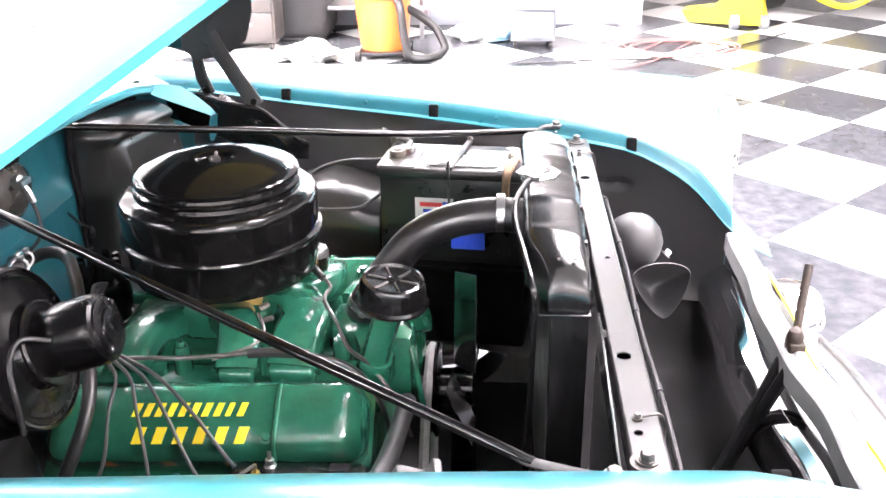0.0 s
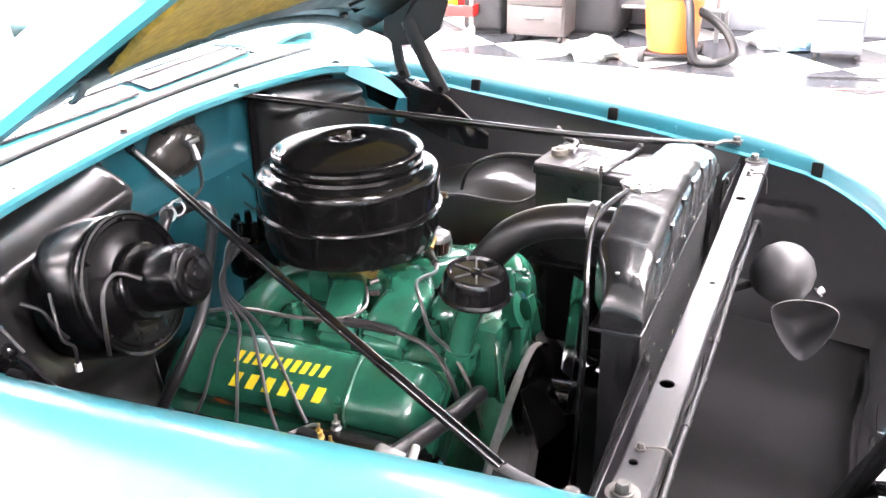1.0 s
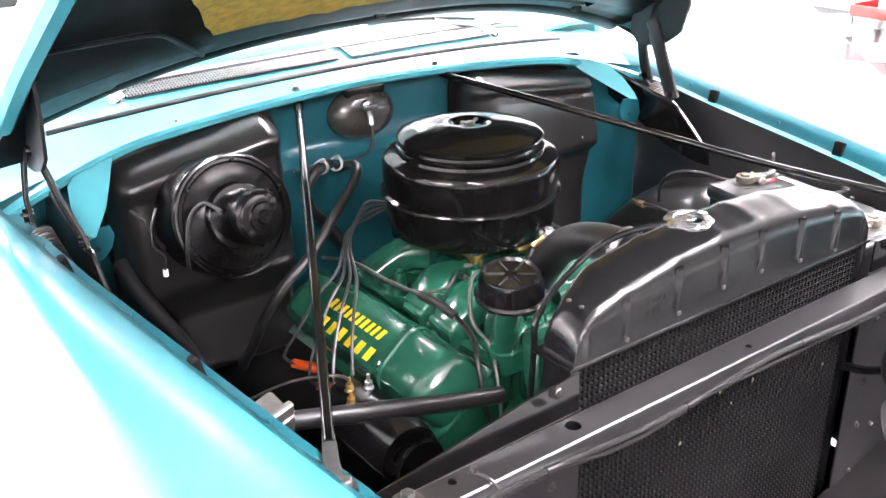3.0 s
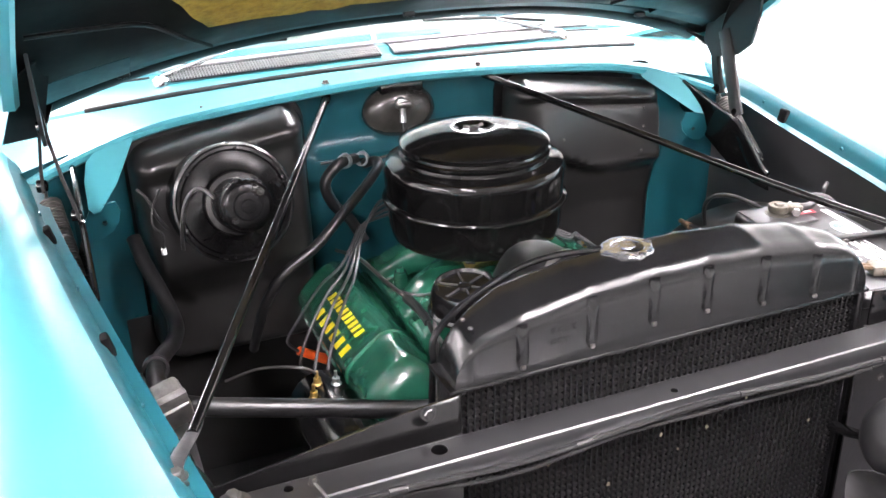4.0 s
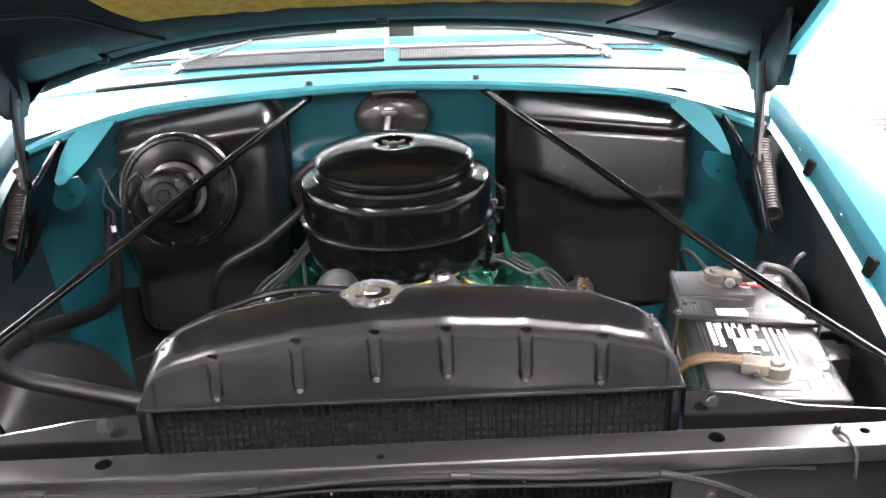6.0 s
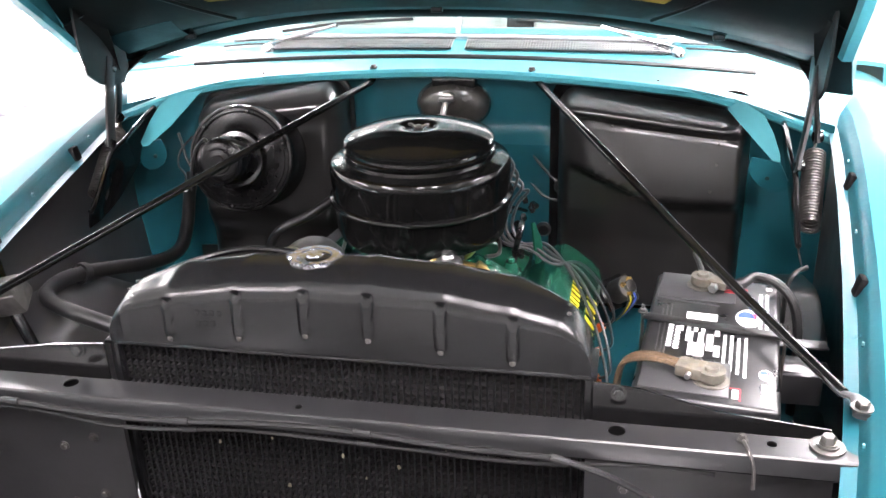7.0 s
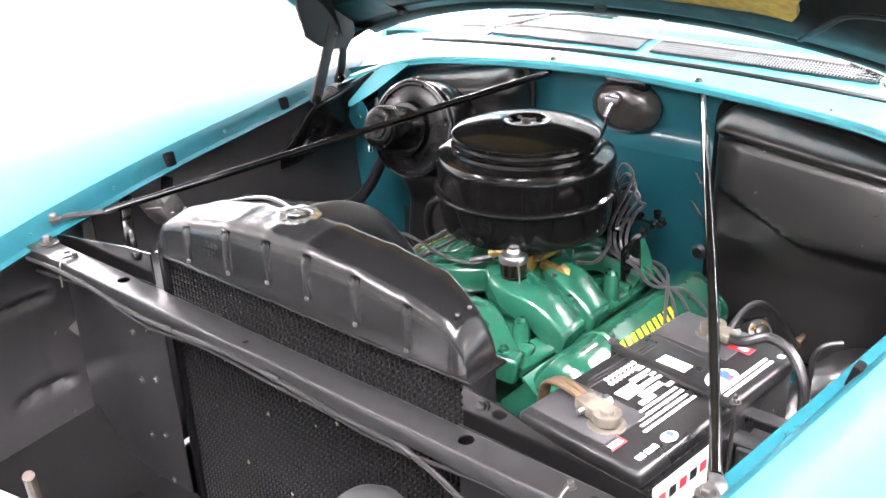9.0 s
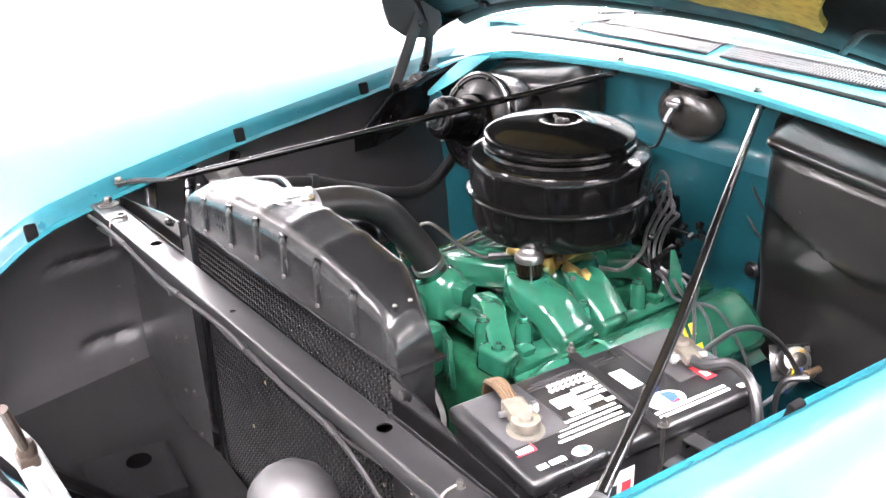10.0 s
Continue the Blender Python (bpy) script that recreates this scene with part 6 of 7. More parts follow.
tube(bm, [m @ V((0.036, 0, 0.013)), m @ V((0.06, 0.004, 0.018)), BM @ V((0.055, 0.160, 0.020)), BM @ V((0.090, 0.158, 0.012)), BM @ V((0.118, 0.146, -0.02)), BM @ V((0.128, 0.135, -0.08)), BM @ V((0.13, 0.13, -0.2))], 0.0075, 10)
solid("battery_cable", bm, RUBBER, "thick black battery cable from the rear post", "cable")
m = terminal(0.006, -0.132, 168, "grimy lead clamp on the front battery post", 1.25)
for k in range(4):
    bm = NB()
    o = 0.0035 * (k - 1.5)
    tube(bm, [m @ V((0.030, o, 0.013)), m @ V((0.060, o * 1.3, 0.017 + 0.002 * (k % 2))), m @ V((0.095, o * 1.5, 0.014)), m @ V((0.122, o, -0.008)), m @ V((0.130, o, -0.07))], 0.0040, 7)
    solid("ground_strap", bm, COPPER, "braided copper ground strap strand", "ground strap", "ground strap strands")
bm = NB()
tube(bm, [(0.545, 0.440, 0.84), (0.552, 0.470, 0.81), (0.555, 0.52, 0.778), (0.553, 0.588, 0.774), (0.550, 0.667, 0.779), (0.548, 0.715, 0.773)], 0.0036, 8)
lead = solid("battery_lead", bm, WIRE, "thin grey cable with a brass end behind the battery", "cable")
bm = NB()
lathe(bm, [(0, -0.012), (0.008, -0.012), (0.008, 0.006), (0.006, 0.010), (0.006, 0.024), (0, 0.025)], aim((0.548, 0.715, 0.773), (0, 1, 0)), 10)
part("brass_end", bm, COPPER, lead, "worn brass cable end")
bm = NB()
tube(bm, [(0.535, 0.445, 0.905), (0.528, 0.478, 0.905), (0.522, 0.54, 0.904), (0.522, 0.60, 0.885), (0.535, 0.645, 0.845), (0.56, 0.67, 0.79)], 0.0045, 8)
solid("battery_vent_hose", bm, RUBBER, "thin black hose bent down behind the battery", "hose")
bm = NB()
tube(bm, [(0.655, 0.45, 0.84), (0.655, 0.45, 0.90), (0.665, 0.455, 0.925), (0.685, 0.47, 0.93)], 0.004, 8)
solid("cable_end", bm, RUBBER, "black cable stub beside the battery", "cable")
bm = NB()
box(bm, (0.215, 0.36, 0.012), BM @ Matrix.Translation((0, 0, -0.228)), 0.003)
box(bm, (0.20, 0.30, 0.20), BM @ Matrix.Translation((0.02, 0, -0.335)), 0.01)
solid("battery_tray", bm, BLACK_MATTE, "black steel tray under the battery", "tray")
bm = NB()
for k, z in enumerate((0.872, 0.850)):
    box(bm, (0.085, 0.028 if k else 0.020, 0.004), Matrix.Translation((0.660, 0.325 - 0.03 * k, z)) @ pose(0, 0, 0, 8, 6, 10), 0.001)
box(bm, (0.06, 0.06, 0.05), Matrix.Translation((0.66, 0.30, 0.825)), 0.004)
solid("tray_bracket", bm, BAR_GREY, "grey folded bracket beside the battery", "bracket")

# ---- ignition wires and plugs ----
def wire(points, r=0.0032, material=None, label="grey ignition wire draped over the valve cover", name="ignition_wire", group="ignition wires"):
    bm = NB()
    tube(bm, points, r, 8, 6)
    return solid(name, bm, material or WIRE, label, "wire", group)


for k in range(4):
    o = 0.012 * (k - 1.5)
    end_y = 0.84 - 0.105 * k
    lift, along = 0.006 * k, 0.013 * k
    wire([(0.120, 0.845, 0.895 - lift), (0.138 + along * 0.4, 0.80, 0.945 - lift), (0.152 + along * 0.6, 0.80, 0.985 - 3 * lift), (0.176 + along * 0.5, 0.795, 0.972 - 3 * lift), (0.168 + along, 0.79, 0.935 - lift), (0.146 + along, 0.79, 0.888), (0.136 + along, 0.785, 0.842), (0.158 + along, 0.77, 0.812), (0.215 + along * 0.5, 0.752 + along, 0.806), (0.262, 0.735 + along * 1.5, 0.786), (0.312, 0.725 - 0.03 * k + 0.06, 0.768), (0.362, 0.74 - 0.07 * k + 0.06, 0.705), (0.385, end_y - 0.02, 0.63), (0.36, end_y, 0.595)])
    wire([(-0.03 + o * 0.3, 0.88, 0.86), (-0.10, 0.87, 0.87 + o), (-0.150 + o * 0.3, 0.855, 0.845), (-0.175 + o * 0.5, 0.835, 0.815), (-0.215 + o * 0.3, 0.80 - 0.02 * k, 0.79), (-0.265, 0.80 - 0.045 * k, 0.755), (-0.315, 0.80 - 0.07 * k, 0.69), (-0.335, end_y - 0.01, 0.63), (-0.31, end_y, 0.595)])
    for s, xx in ((1, 0.352), (-1, -0.300)):
        bm = NB()
        tube(bm, [(xx + s * 0.012, end_y, 0.598), (xx - s * 0.02, end_y, 0.578), (xx - s * 0.05, end_y, 0.560)], lambda t: 0.0095 + 0.002 * t, 12, 3)
        solid("plug_boot", bm, ORANGE_BOOT, "orange silicone spark plug boot", "plug boot", "spark plug boots")
bm = NB()
tube(bm, [(-0.205, 0.88, 0.79), (-0.18, 0.80, 0.80), (-0.165, 0.70, 0.795), (-0.155, 0.60, 0.80)], 0.004, 8)
solid("vacuum_pipe", bm, DARK_STEEL, "thin steel pipe along the valve cover", "pipe")
bm = NB()
tube(bm, [(-0.155, 0.60, 0.80), (-0.150, 0.55, 0.80), (-0.150, 0.50, 0.797)], 0.0085, 10, 3)
tube(bm, [(-0.150, 0.50, 0.797), (-0.158, 0.44, 0.785), (-0.178, 0.40, 0.765), (-0.187, 0.375, 0.72), (-0.18, 0.365, 0.66)], 0.0048, 8)
solid("vacuum_hose", bm, RUBBER, "black rubber sleeve and pipe beside the valve cover", "hose")
# distributor
ds_ = thing("distributor", (0.05, 0.93, 0.70), "black distributor behind the air cleaner", "distributor")
bm = NB()
lathe(bm, [(0.0, 0.85), (0.03, 0.85), (0.048, 0.835), (0.052, 0.80), (0.05, 0.76), (0.03, 0.74), (0.03, 0.66)], Matrix.Translation((0.05, 0.925, 0.0)), 28)
part("cap", bm, BLACK_GLOSS, ds_)
for k in range(8):
    bm = NB()
    a = 2 * math.pi * k / 8
    lathe(bm, [(0, 0.03), (0.006, 0.03), (0.008, 0.02), (0.009, 0)], Matrix.Translation((0.05 + 0.034 * math.cos(a), 0.925 + 0.034 * math.sin(a), 0.845)), 10)
    part("tower", bm, BLACK, ds_)
# carburetor-side clutter: oily levers at the left rear
bm = NB()
for k in range(14):
    p = V((random.uniform(0.13, 0.22), random.uniform(0.74, 0.88), random.uniform(0.77, 0.87)))
    lathe(bm, [(0, 0.006), (0.006, 0.006), (0.008, -0.01), (0, -0.012)], aim(p, (random.uniform(-1, 1), -1, random.uniform(-1, 1))), 8)
tube(bm, [(0.15, 0.74, 0.83), (0.16, 0.78, 0.80), (0.18, 0.84, 0.80)], 0.004, 7)
tube(bm, [(0.13, 0.78, 0.86), (0.16, 0.84, 0.86), (0.19, 0.90, 0.83)], 0.004, 7)
box(bm, (0.012, 0.06, 0.09), Matrix.Translation((0.185, 0.79, 0.80)) @ pose(0, 0, 0, 20, 10, 0), 0.002)
solid("throttle_linkage", bm, BLACK, "oily dark throttle linkage behind the carburetor", "linkage")
bm = NB()
slab(bm, [(0, 0), (0.03, 0.0), (0.024, 0.05), (0.012, 0.085), (0.004, 0.085)], 0.004, Matrix.Translation((0.225, 0.755, 0.775)) @ pose(0, 0, 0, 80, 0, 60))
solid("wire_bracket", bm, GREEN, "green bracket that holds the ignition wires", "bracket")

# ---- hoses ----
def hose_run(points, r, label, material=None):
    bm = NB()
    tube(bm, points, r, 14, 6)
    return solid("heater_hose", bm, material or RUBBER, label, "hose", "heater hoses")


hose_run([(-0.10, 0.985, 0.93), (-0.085, 0.95, 0.945), (-0.095, 0.91, 0.945), (-0.125, 0.885, 0.925), (-0.185, 0.855, 0.885), (-0.26, 0.82, 0.835), (-0.33, 0.80, 0.80), (-0.37, 0.82, 0.735), (-0.385, 0.86, 0.66), (-0.39, 0.92, 0.58)], 0.0105, "black heater hose looping at the firewall")
hose_run([(-0.12, 0.985, 0.945), (-0.165, 0.955, 0.948), (-0.20, 0.945, 0.915), (-0.185, 0.945, 0.865), (-0.155, 0.94, 0.83), (-0.13, 0.92, 0.78)], 0.012, "black heater hose looping at the firewall")
bm = NB()
for p in ((-0.108, 0.975, 0.945), (-0.150, 0.962, 0.950)):
    lathe(bm, [(0.012, -0.006), (0.0155, -0.006), (0.0155, 0.006), (0.012, 0.006)], aim(p, (-0.6, -0.6, 0.2)), 16)
    box(bm, (0.012, 0.008, 0.008), Matrix.Translation(V(p) + V((0, -0.006, 0.016))), 0.002)
solid("hose_clamps", bm, STEEL, "pair of bright steel heater hose clamps", "hose clamp")
long_hose = hose_run([(-0.592, 0.945, 0.865), (-0.582, 0.899, 0.830), (-0.562, 0.83, 0.785), (-0.5525, 0.761, 0.760), (-0.565, 0.68, 0.768), (-0.592, 0.58, 0.800), (-0.610, 0.50, 0.826), (-0.616, 0.43, 0.842), (-0.608, 0.37, 0.844), (-0.569, 0.350, 0.832), (-0.477, 0.339, 0.811), (-0.38, 0.335, 0.785), (-0.28, 0.335, 0.755), (-0.18, 0.335, 0.73)], 0.0145, "black heater hose along the inner fender")
bm = NB()
lathe(bm, [(0.016, -0.009), (0.0205, -0.009), (0.0205, 0.009), (0.016, 0.009)], aim((-0.6115, 0.490, 0.829), (-0.08, -1, 0.3)), 20)
part("hose_band", bm, BAR_GREY, long_hose, "grey band round the heater hose")
bm = NB()
box(bm, (0.055, 0.055, 0.048), Matrix.Translation((-0.614, 0.285, 0.885)) @ pose(0, 0, 0, 25, -12, 10), 0.008)
box(bm, (0.065, 0.012, 0.055), Matrix.Translation((-0.618, 0.262, 0.893)) @ pose(0, 0, 0, 25, -12, 10), 0.004)
solid("fender_bracket", bm, mat("worn_bare_steel", (0.14, 0.135, 0.13), 0.4, 0.6, scale=40, vary=0.3, bump=0.1, dirt=(0.03, 0.03, 0.03), dirt_amount=0.6, dirt_scale=30), "grey pressed box bracket on the inner fender", "bracket")
# struts on the right inner fender
for ya, yb in ((0.335, 0.30), (0.22, 0.19), (0.12, 0.10)):
    bm = NB()
    tube(bm, [(cx(ya) - 0.700 + (0.335 - ya) * 0.18, ya, 0.925), (cx(ya) - 0.66 + (0.335 - ya) * 0.18, yb, 0.86), (cx(ya) - 0.62, yb, 0.74)], 0.012, 8, 4, flat=0.5)
    solid("fender_strut", bm, BLACK, "black strut on the inner fender", "strut", "fender struts")

# ---- generator, fan, belt ----
gen = thing("generator", (-0.27, 0.42, 0.55), "black generator with wire terminals low beside the engine", "generator")
m = aim((-0.330, 0.60, 0.635), (0, -1, 0.03))
bm = NB()
lathe(bm, [(0, 0), (0.05, 0), (0.060, 0.012), (0.060, 0.20), (0.055, 0.215), (0.02, 0.22), (0, 0.22)], m, 32)
part("body", bm, BLACK, gen)
bm = NB()
lathe(bm, [(0, 0.22), (0.045, 0.222), (0.048, 0.228), (0.036, 0.236), (0.048, 0.244), (0.045, 0.25), (0, 0.252)], m, 32)
part("pulley", bm, BLACK_GLOSS, gen)
for p, mm in (((-0.345, 0.55, 0.698), BRASS), ((-0.315, 0.535, 0.700), STEEL), ((-0.360, 0.52, 0.692), BRASS)):
    bm = NB()
    lathe(bm, [(0, 0.022), (0.003, 0.022), (0.003, 0.008), (0.007, 0.008), (0.007, 0), (0.010, -0.004), (0, -0.004)], Matrix.Translation(p), 10)
    part("terminal", bm, mm, gen)
bm = NB()
tube(bm, [(-0.345, 0.55, 0.715), (-0.375, 0.55, 0.735), (-0.435, 0.60, 0.72), (-0.49, 0.65, 0.68)], 0.0028, 6)
part("lead", bm, DARK_STEEL, gen)
fan = thing("fan", (0.03, 0.25, 0.60), "black engine fan behind the radiator", "fan")
m = aim((0.03, 0.235, 0.62), (0, 1, 0))
bm = NB()
lathe(bm, [(0, 0), (0.03, 0), (0.03, 0.06), (0.085, 0.062), (0.09, 0.066), (0.078, 0.074), (0.09, 0.082), (0.085, 0.088), (0.03, 0.09), (0.03, 0.12), (0, 0.12)], m, 36)
part("hub", bm, BLACK, fan)
for k in range(4):
    bm = NB()
    mm = m @ pose(0, 0, 0.012, 0, 0, 90 * k + 20)
    shell(bm, [[mm @ V((0.04 + 0.18 * i / 6, -0.045 + 0.09 * j / 5, 0.03 * math.sin((j / 5 - 0.5) * 1.6) + 0.004)) for j in range(6)] for i in range(7)], 0.002)
    part("blade", bm, BLACK, fan)
bm = NB()
tube(bm, [(-0.045, 0.312, 0.695), (-0.17, 0.31, 0.635), (-0.245, 0.308, 0.575)], 0.009, 4, 3, flat=0.5)
tube(bm, [(-0.045, 0.312, 0.695), (0.00, 0.312, 0.708), (0.05, 0.312, 0.706), (0.10, 0.312, 0.670), (0.115, 0.312, 0.62), (0.08, 0.312, 0.50), (0.02, 0.312, 0.40)], 0.008, 4, 4, flat=0.5)
solid("fan_belt", bm, mat("worn_grey_belt", (0.20, 0.19, 0.19), 0.6, scale=80), "worn grey fan belt", "belt")
bm = NB()
box(bm, (0.10, 0.05, 0.14), Matrix.Translation((-0.06, 0.355, 0.74)), 0.015, 2)
pump = part("water_pump", bm, GREEN, eng, "green water pump housing")
bm = NB()
box(bm, (0.06, 0.06, 0.10), Matrix.Translation((0.02, 0.35, 0.72)), 0.015, 2)
part("pump_outlet", bm, GREEN, pump)
for x, y, width, height, lean, turn in ((-0.10, 0.335, 0.05, 0.11, 20, 35), (0.09, 0.345, 0.06, 0.09, -15, -25)):
    bm = NB()
    box(bm, (width, 0.010, height), Matrix.Translation((x, y, 0.73)) @ pose(0, 0, 0, 0, lean, turn), 0.003)
    part("mounting_ear", bm, GREEN, pump)
bm = NB()
lathe(bm, [(0.02, 0), (0.032, 0.005), (0.035, 0.03), (0.02, 0.035)], aim((-0.02, 0.345, 0.80), (0, -1, 0.4)), 20)
part("hose_neck", bm, GREEN, pump)
# small motor behind the battery
coil = thing("relay", (0.403, 0.915, 0.60), "silver relay with coloured wires behind the battery", "relay")
m = aim((0.392, 0.925, 0.640), (0.55, -0.45, 0.55))
bm = NB()
lathe(bm, [(0, -0.012), (0.026, -0.012), (0.027, -0.008), (0.027, 0.026), (0.024, 0.031), (0.020, 0.032), (0, 0.033)], m, 26)
part("can", bm, STEEL, coil, "dull silver relay can")
bm = NB()
lathe(bm, [(0, 0.033), (0.014, 0.033), (0.014, 0.042), (0.010, 0.044), (0, 0.044)], m, 18)
box(bm, (0.010, 0.058, 0.012), m @ Matrix.Translation((0.028, 0, 0.004)), 0.002)
part("cap", bm, DARK_STEEL, coil)
bm = NB()
box(bm, (0.075, 0.07, 0.003), m @ Matrix.Translation((0, 0, -0.014)), 0.001)
tube(bm, [(0.38, 0.94, 0.63), (0.385, 0.985, 0.61), (0.39, 1.025, 0.60)], 0.008, 8, 3)
part("mounting_plate", bm, BLACK, coil)
for ang in (60, 150, 240):
    bm = NB()
    bolt(bm, m @ V((0.017 * math.cos(radians(ang)), 0.017 * math.sin(radians(ang)), 0.032)), m.to_3x3() @ V((0, 0, 1)), 0.004, 0.009)
    part("terminal", bm, BRASS, coil)
for k, mm in enumerate((WIRE, YELLOW, RUBBER, BLUE_INK, WIRE)):
    bm = NB()
    tube(bm, [m @ V((-0.014 + 0.006 * k, -0.016, 0.034)), m @ V((-0.024 + 0.008 * k, -0.030, 0.036)), m @ V((-0.030 + 0.006 * k, -0.046, 0.012)), m @ V((-0.022 + 0.004 * k, -0.056, -0.03))], 0.0018, 6)
    part("lead", bm, mm, coil)
wire([(-0.016, 1.05, 0.914), (0.082, 1.05, 0.922), (0.168, 1.046, 0.922), (0.20, 1.034, 0.895), (0.225, 1.03, 0.868), (0.26, 1.02, 0.84)], 0.0035, RUBBER, "black wire along the firewall", "firewall_wire", "firewall wires")
wire([(0.035, 1.05, 0.83), (0.132, 1.048, 0.862), (0.18, 1.04, 0.845), (0.22, 1.03, 0.812), (0.285, 1.02, 0.806)], 0.0035, RUBBER, "black wire along the firewall", "firewall_wire", "firewall wires")
for p in ((0.255, 1.028, 0.842), (0.215, 1.034, 0.735)):
    bm = NB()
    lathe(bm, [(0.016, 0), (0.018, 0.008), (0.012, 0.014), (0, 0.015)], aim(p, (0, -1, 0)), 16)
    solid("grommet", bm, RUBBER, "black rubber grommet in the firewall", "grommet", "firewall grommets")

# ---- horns ----
for i, (c, rz) in enumerate((((0.332, -0.090, 0.797), 0),)):
    h = thing("horn", V(c) - V((0, 0, 0.1)), "black trumpet horn with a domed back", "horn", "horns")
    m = Matrix.Translation(c) @ pose(0, 0, 0, 0, 0, rz)
    bm = NB()
    lathe(bm, [(0.0, 0.062), (0.022, 0.058), (0.042, 0.044), (0.055, 0.025), (0.060, 0.0), (0.058, -0.02), (0.050, -0.038), (0, -0.04)], m @ pose(0, 0, 0, 20, -10, 0), 36)
    part("dome", bm, HORN, h, "rounded black horn dome")
    bm = NB()
    face = V((-0.84, -0.20, 0.40)).normalized()
    rise = (V((0, 0, 1)) - face * face.z).normalized()
    side = rise.cross(face)
    mouth = V((0.266, -0.138, 0.750))

    def scoop(f, depth):
        """A ring of the scoop: wide and flat above, drawn to a tongue below."""
        pts = []
        for k in range(44):
            a = 2 * math.pi * k / 44
            u = 0.059 * math.cos(a) * (1.0 if math.sin(a) > 0 else 1 - 0.45 * abs(math.sin(a)) ** 1.5)
            v = math.sin(a) * (0.024 if math.sin(a) > 0 else 0.085)
            pts.append(mouth + side * (u * f) + rise * (v * f - 0.03 * (1 - f)) + face * (depth + 0.010 * math.cos(a) ** 2 * f))
        return pts
    inside = [scoop(f, -0.060 * (1 - f * f)) for f in (0.06, 0.25, 0.45, 0.65, 0.85, 0.97)]
    outside = [scoop(1.02, 0.002), scoop(1.05, 0.0), scoop(1.02, -0.006), scoop(0.85, -0.032), scoop(0.6, -0.055), scoop(0.3, -0.068), scoop(0.06, -0.072)]
    loft(bm, inside + outside)
    part("bell", bm, HORN, h, "flared horn bell")
    bm = NB()
    bolt(bm, (0.327, -0.157, 0.769), (0.2, -0.6, 0.6), 0.007, 0.012)
    part("bell_screw", bm, STEEL, h)
    bm = NB()
    tube(bm, [m @ V((0, 0.05, -0.03)), m @ V((0.0, 0.09, -0.05)), m @ V((0, 0.128, -0.06))], 0.014, 8, 3, flat=0.5)
    part("bracket", bm, BLACK, h)

# dried specks on the radiator core
bm = NB()
spot = random.Random(5)
for k in range(13):
    p = V((spot.uniform(-0.25, 0.33), 0.0635, spot.uniform(0.50, 0.88)))
    r = spot.uniform(0.0012, 0.0032)
    slab(bm, [(r * spot.uniform(0.6, 1.3) * math.cos(a), 1.5 * r * spot.uniform(0.6, 1.3) * math.sin(a)) for a in [2 * math.pi * i / 7 for i in range(7)]], 0.001, aim(p, (0, -1, 0)))
tagged(part("dried_speck", bm, mat("dried_speck", (0.30, 0.27, 0.19), 0.7, scale=300, vary=0.3), rad, "pale dried specks on the core"), kind="stuff")

# ---- things about the garage ----
bm = NB()
vac = thing("shop_vacuum", (5.50, 1.08, 0), "orange drum shop vacuum with a white lid and hose", "vacuum cleaner")
m = Matrix.Translation((5.62, 1.08, 0))
lathe(bm, [(0, 0.06), (0.17, 0.06), (0.18, 0.10), (0.215, 0.44), (0.23, 0.45), (0.23, 0.48), (0, 0.48)], m, 40)
part("drum", bm, ORANGE, vac)
bm = NB()
lathe(bm, [(0.235, 0.48), (0.24, 0.50), (0.22, 0.56), (0.16, 0.60), (0, 0.62)], m, 36)
part("lid", bm, WHITE_INK, vac)
bm = NB()
lathe(bm, [(0, 0.60), (0.12, 0.60), (0.12, 0.66), (0.06, 0.70), (0, 0.70)], m, 24)
part("motor_cover", bm, YELLOW_PL, vac, "yellow motor cover")
bm = NB()
box(bm, (0.40, 0.38, 0.03), m @ Matrix.Translation((0, 0, 0.055)), 0.012)
part("dolly", bm, RUBBER, vac)
for dx, dy in ((0.2, 0.18), (-0.2, 0.18), (0.2, -0.18), (-0.2, -0.18)):
    bm = NB()
    lathe(bm, [(0, -0.02), (0.04, -0.02), (0.04, 0.02), (0, 0.02)], aim((5.62 + dx, 1.08 + dy, 0.04), (0, 1, 0)), 16)
    part("caster", bm, RUBBER, vac)
bm = NB()
tube(bm, [(5.45, 1.0, 0.52), (5.36, 0.93, 0.42), (5.32, 0.90, 0.2), (5.30, 0.85, 0.06), (5.35, 0.70, 0.05), (5.5, 0.62, 0.08), (5.58, 0.68, 0.20), (5.6, 0.80, 0.30), (5.55, 0.92, 0.38)], 0.032, 12)
part("suction_hose", bm, RUBBER, vac, "dark grey ribbed suction hose")


